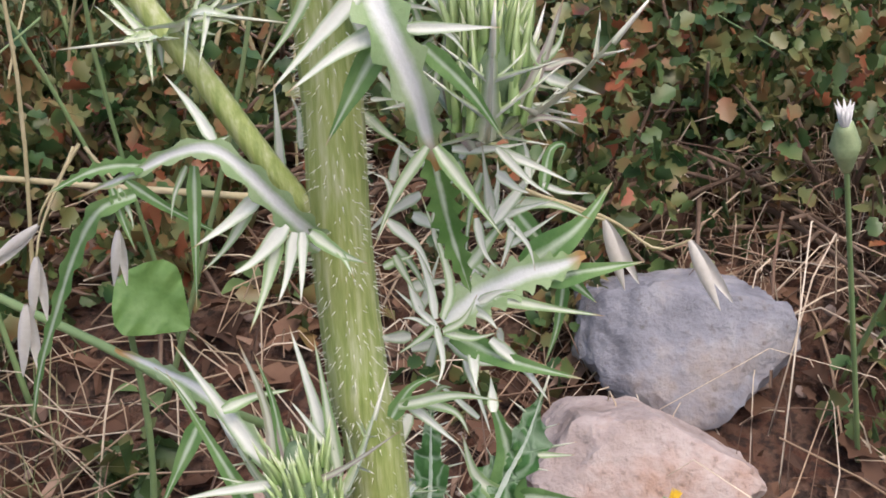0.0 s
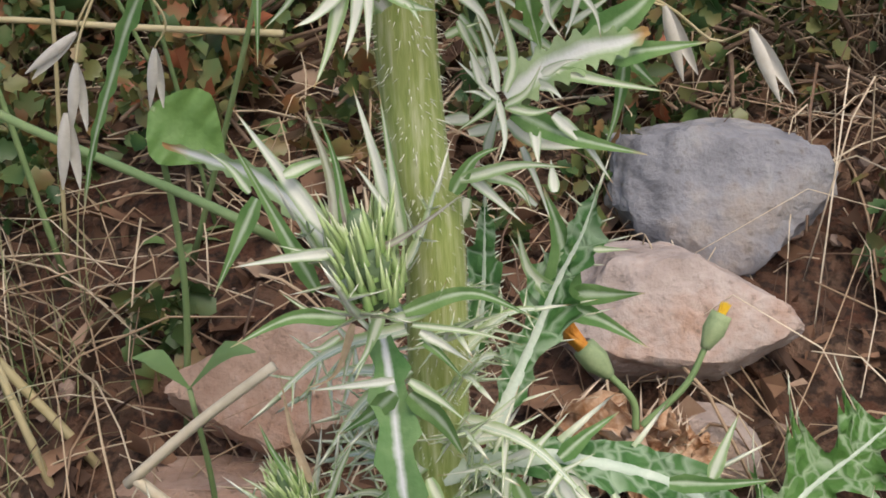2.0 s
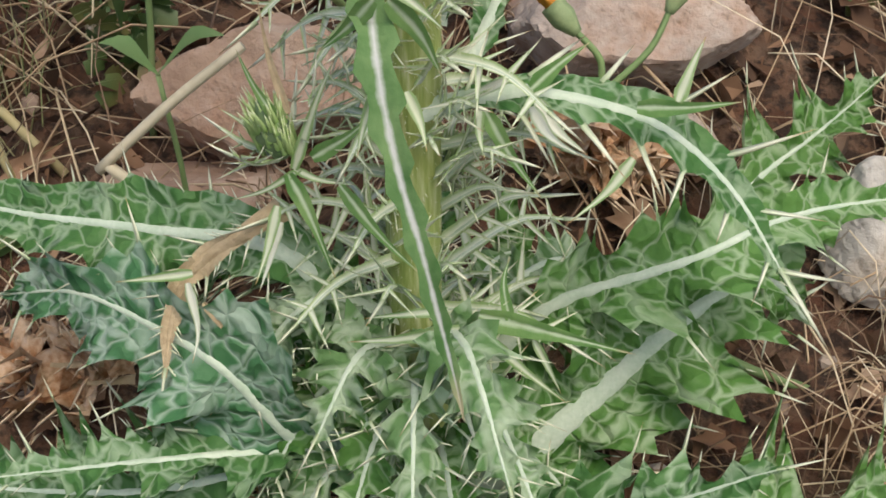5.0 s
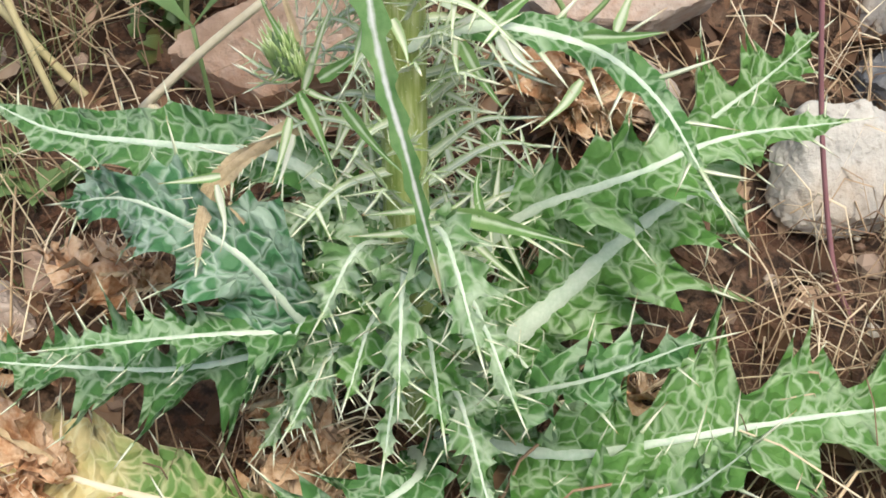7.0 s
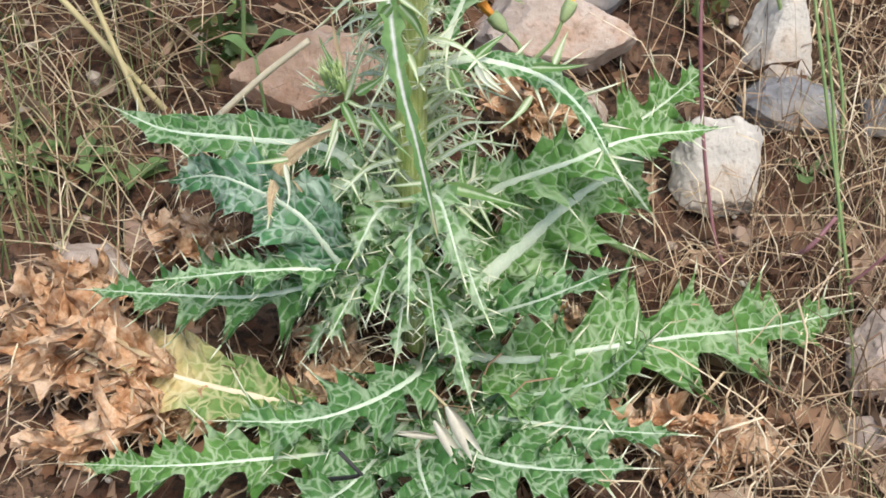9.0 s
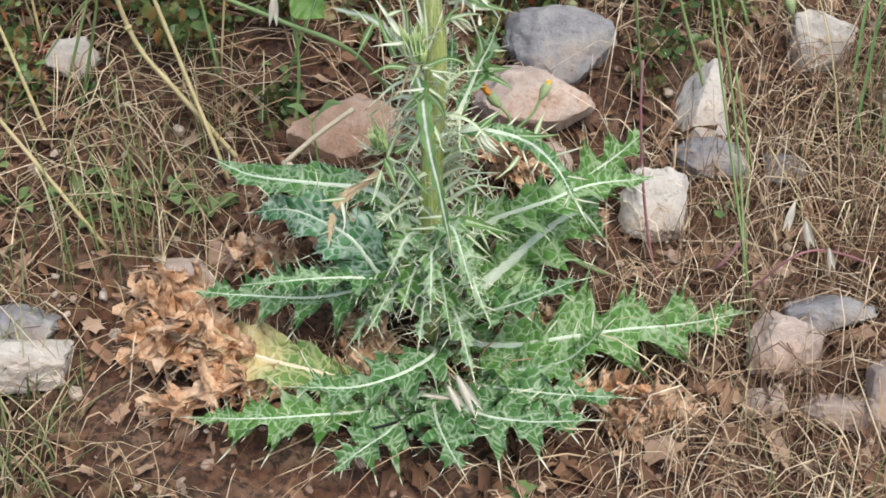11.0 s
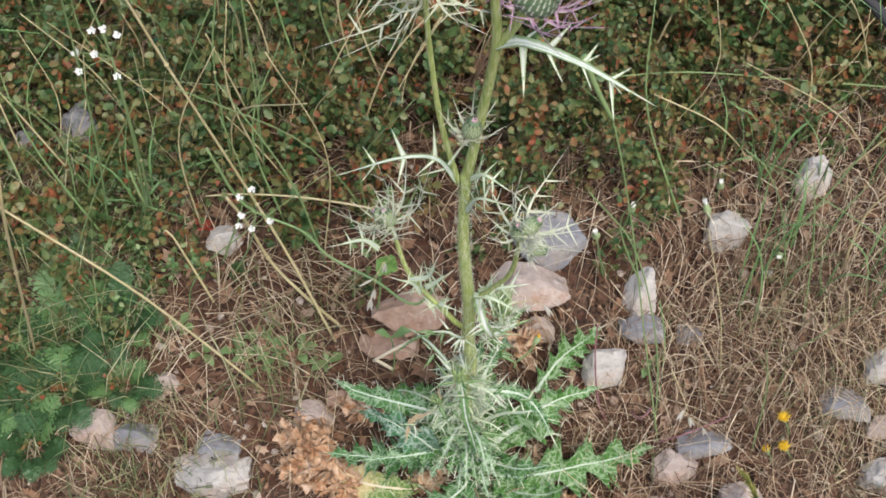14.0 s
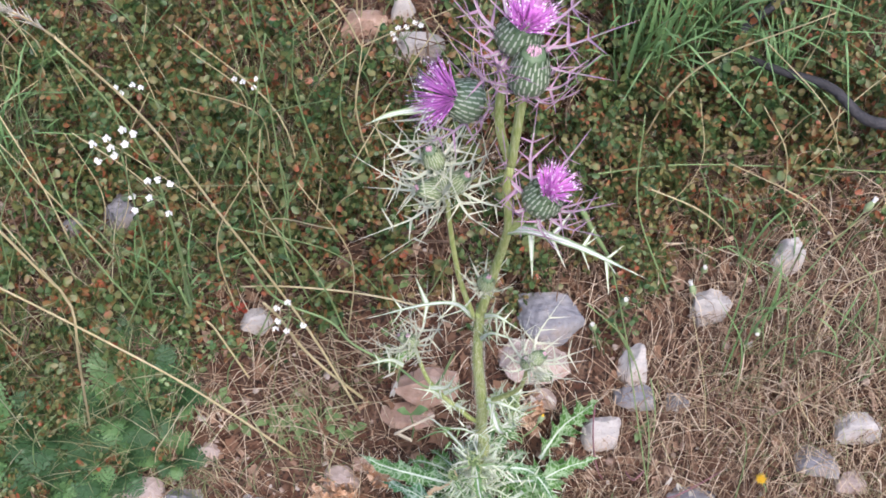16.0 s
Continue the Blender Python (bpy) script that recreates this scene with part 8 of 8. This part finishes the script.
sprig((0.0416, -0.0500, -0.0070), 61, 14, 0.012, label="small feathery green seedling")
for k_, p_ in enumerate(((-0.1624, 0.2640, 0.0700), (-0.2107, 0.2085, 0.0528), (-0.2828, 0.3170, 0.0691), (-0.2578, 0.2635, 0.0608), (-0.1988, 0.1815, 0.0455), (0.0643, 0.3004, 0.0749), (0.0856, 0.3332, 0.0778))):
    sprig((p_[0], p_[1]), 70 + k_, 5, 0.012, M_RED, "young red shoot among shrub leaves")

# snail shell
h_ = Heap()
a_ = np.linspace(0, 5 * np.pi, 60)
tube(h_, [V(math.cos(t), math.sin(t), 0.25 * t / 3) * (0.0030 * (1 - t / 18)) for t in a_], 0.0016, 0.0004, 8, 60)
snail = part("snail_shell", h_, M_SNAIL)
snail.location = (-0.1151, 0.0115, -0.0227)
tagged(snail, "small whitish snail shell on dead leaves", "snail shell")


# thin dry and green stems scattered over the bank
rs_ = random.Random(77)
for i in range(70):
    x_ = rs_.choice([rs_.uniform(-0.5, -0.14), rs_.uniform(0.12, 0.5), rs_.uniform(-0.5, 0.5)])
    y_ = rs_.uniform(0.02, 0.45) if abs(x_) > 0.14 else rs_.uniform(0.22, 0.45)
    f_ = V(x_, y_, float(ground_z(x_, y_)))
    l_ = rs_.uniform(0.05, 0.15)
    d_ = V(rs_.uniform(-0.8, 0.8), rs_.uniform(-0.2, 0.5), 1.0)
    q_ = V(rs_.uniform(-0.4, 0.4), rs_.uniform(-0.1, 0.3), -0.15) * l_
    green_ = rs_.random() < 0.45
    stalk([tuple(f_), tuple(f_ + d_ * l_ * 0.5), tuple(f_ + d_ * l_ + q_)], rs_.uniform(0.0004, 0.0007), 0.0003, M_STALK_GREEN if green_ else M_STALK,
          "thin green grass stem on the bank" if green_ else "thin dry grass stem on the bank", n=10)
stalk([(-0.3380, 0.2161, 0.0448), (-0.3606, 0.2489, 0.1276), (-0.3906, 0.2839, 0.1875)], 0.0008, 0.0006, M_STALK, "leaning dry grass stalk over the shrub")
stalk([(-0.3269, 0.1777, 0.0332), (-0.3525, 0.2169, 0.1083), (-0.3941, 0.2677, 0.1636)], 0.0008, 0.0006, M_STALK_GREEN, "leaning green grass stalk over the shrub")
stalk([(-0.2437, 0.1495, 0.0275), (-0.3244, 0.1690, 0.0512), (-0.4065, 0.2350, 0.1129)], 0.0008, 0.0006, M_STALK, "leaning dry grass stalk over herbs")
plume, o_, c_ = stalk([(-0.2319, 0.0900, 0.4959), (-0.2395, 0.0850, 0.5141), (-0.2513, 0.0800, 0.5295)], 0.0007, 0.0004, M_STALK, "pale feathery grass plume on a dry stalk", "grass_plume")
h_ = Heap()
for i in range(60):
    k_ = c_[rng.randrange(4, 24)]
    spike(h_, k_, unit(c_[-1] - c_[0]) + V(rng.uniform(-0.5, 0.5), rng.uniform(-0.3, 0.3), rng.uniform(-0.4, 0.4)), rng.uniform(0.006, 0.014), 0.0004)
part("plume_hair", h_, M_GLUME, plume, kind="stuff")


# long thin stems standing and leaning over the shrub
rs_ = random.Random(91)
for i in range(110):
    x_ = rs_.uniform(-0.48, -0.06) if i % 5 else rs_.uniform(0.14, 0.48)
    y_ = rs_.uniform(0.13, 0.5)
    f_ = V(x_, y_, float(ground_z(x_, y_)))
    l_ = rs_.uniform(0.10, 0.26)
    d_ = V(rs_.uniform(-0.55, 0.45), rs_.uniform(-0.25, 0.25), 1.0)
    q_ = V(rs_.uniform(-0.25, 0.25), rs_.uniform(-0.2, 0.1), -0.1) * l_
    green_ = rs_.random() < 0.55
    stalk([tuple(f_), tuple(f_ + d_ * l_ * 0.5), tuple(f_ + d_ * l_ + q_)], rs_.uniform(0.0006, 0.0011), 0.0004, M_STALK_GREEN if green_ else M_STALK,
          "long thin green stem rising through the shrub" if green_ else "long thin dry stem rising through the shrub", n=12)


def fine_grass():
    """Short, hair-thin yellowish green grass among the straw."""
    rs = np.random.RandomState(19)
    n = 14000
    x = np.where(rs.uniform(0, 1, n) < 0.45, rs.uniform(0.14, 0.55, n), rs.uniform(-0.5, -0.09, n))
    y = rs.uniform(-0.22, 0.46, n)
    keep = np.sin(x * 19 + 2.2 * np.sin(y * 15)) + np.sin(y * 22 + 1.3 * np.sin(x * 23)) + rs.normal(0, 0.5, n) > 0.15
    x, y = x[keep], y[keep]
    n = len(x)
    l, a, lean = rs.gamma(4, 0.006, n) + 0.008, rs.uniform(0, 2 * np.pi, n), rs.uniform(0.1, 1.1, n)
    l = np.where((x < -0.12) & (y > 0.05), l * 1.9, l)
    w = rs.uniform(0.00018, 0.00038, n) * np.where(x < -0.12, 1.7, 1.0)
    pts = []
    for q in (0.0, 0.4, 0.75, 1.0):
        r = l * lean * q * q
        pts.append(np.stack([x + r * np.cos(a), y + r * np.sin(a), ground_z(x, y) - 0.001 + l * q * (1 - 0.3 * lean * q)], 1))
    side = np.stack([-np.sin(a), np.cos(a), 0 * a], 1) * w[:, None]
    fwd = np.stack([np.cos(a), np.sin(a), 0 * a], 1) * w[:, None]
    rows = []
    for p, k in zip(pts, (1.0, 0.9, 0.6, 0.1)):
        rows += [p + side * k, p - side * k, p + fwd * k]
    v = np.stack(rows, 1).reshape(-1, 3)
    f = [(12 * i + 3 * k + j, 12 * i + 3 * k + (j + 1) % 3, 12 * i + 3 * k + 3 + (j + 1) % 3, 12 * i + 3 * k + 3 + j) for i in range(n) for k in range(3) for j in range(3)]
    me = mesh_of("fine_grass", v, f)
    me.materials.append(M_FINE)
    tagged(new("fine_grass", me), "fine yellowish green grass among the straw", "grass", kind="stuff")


fine_grass()
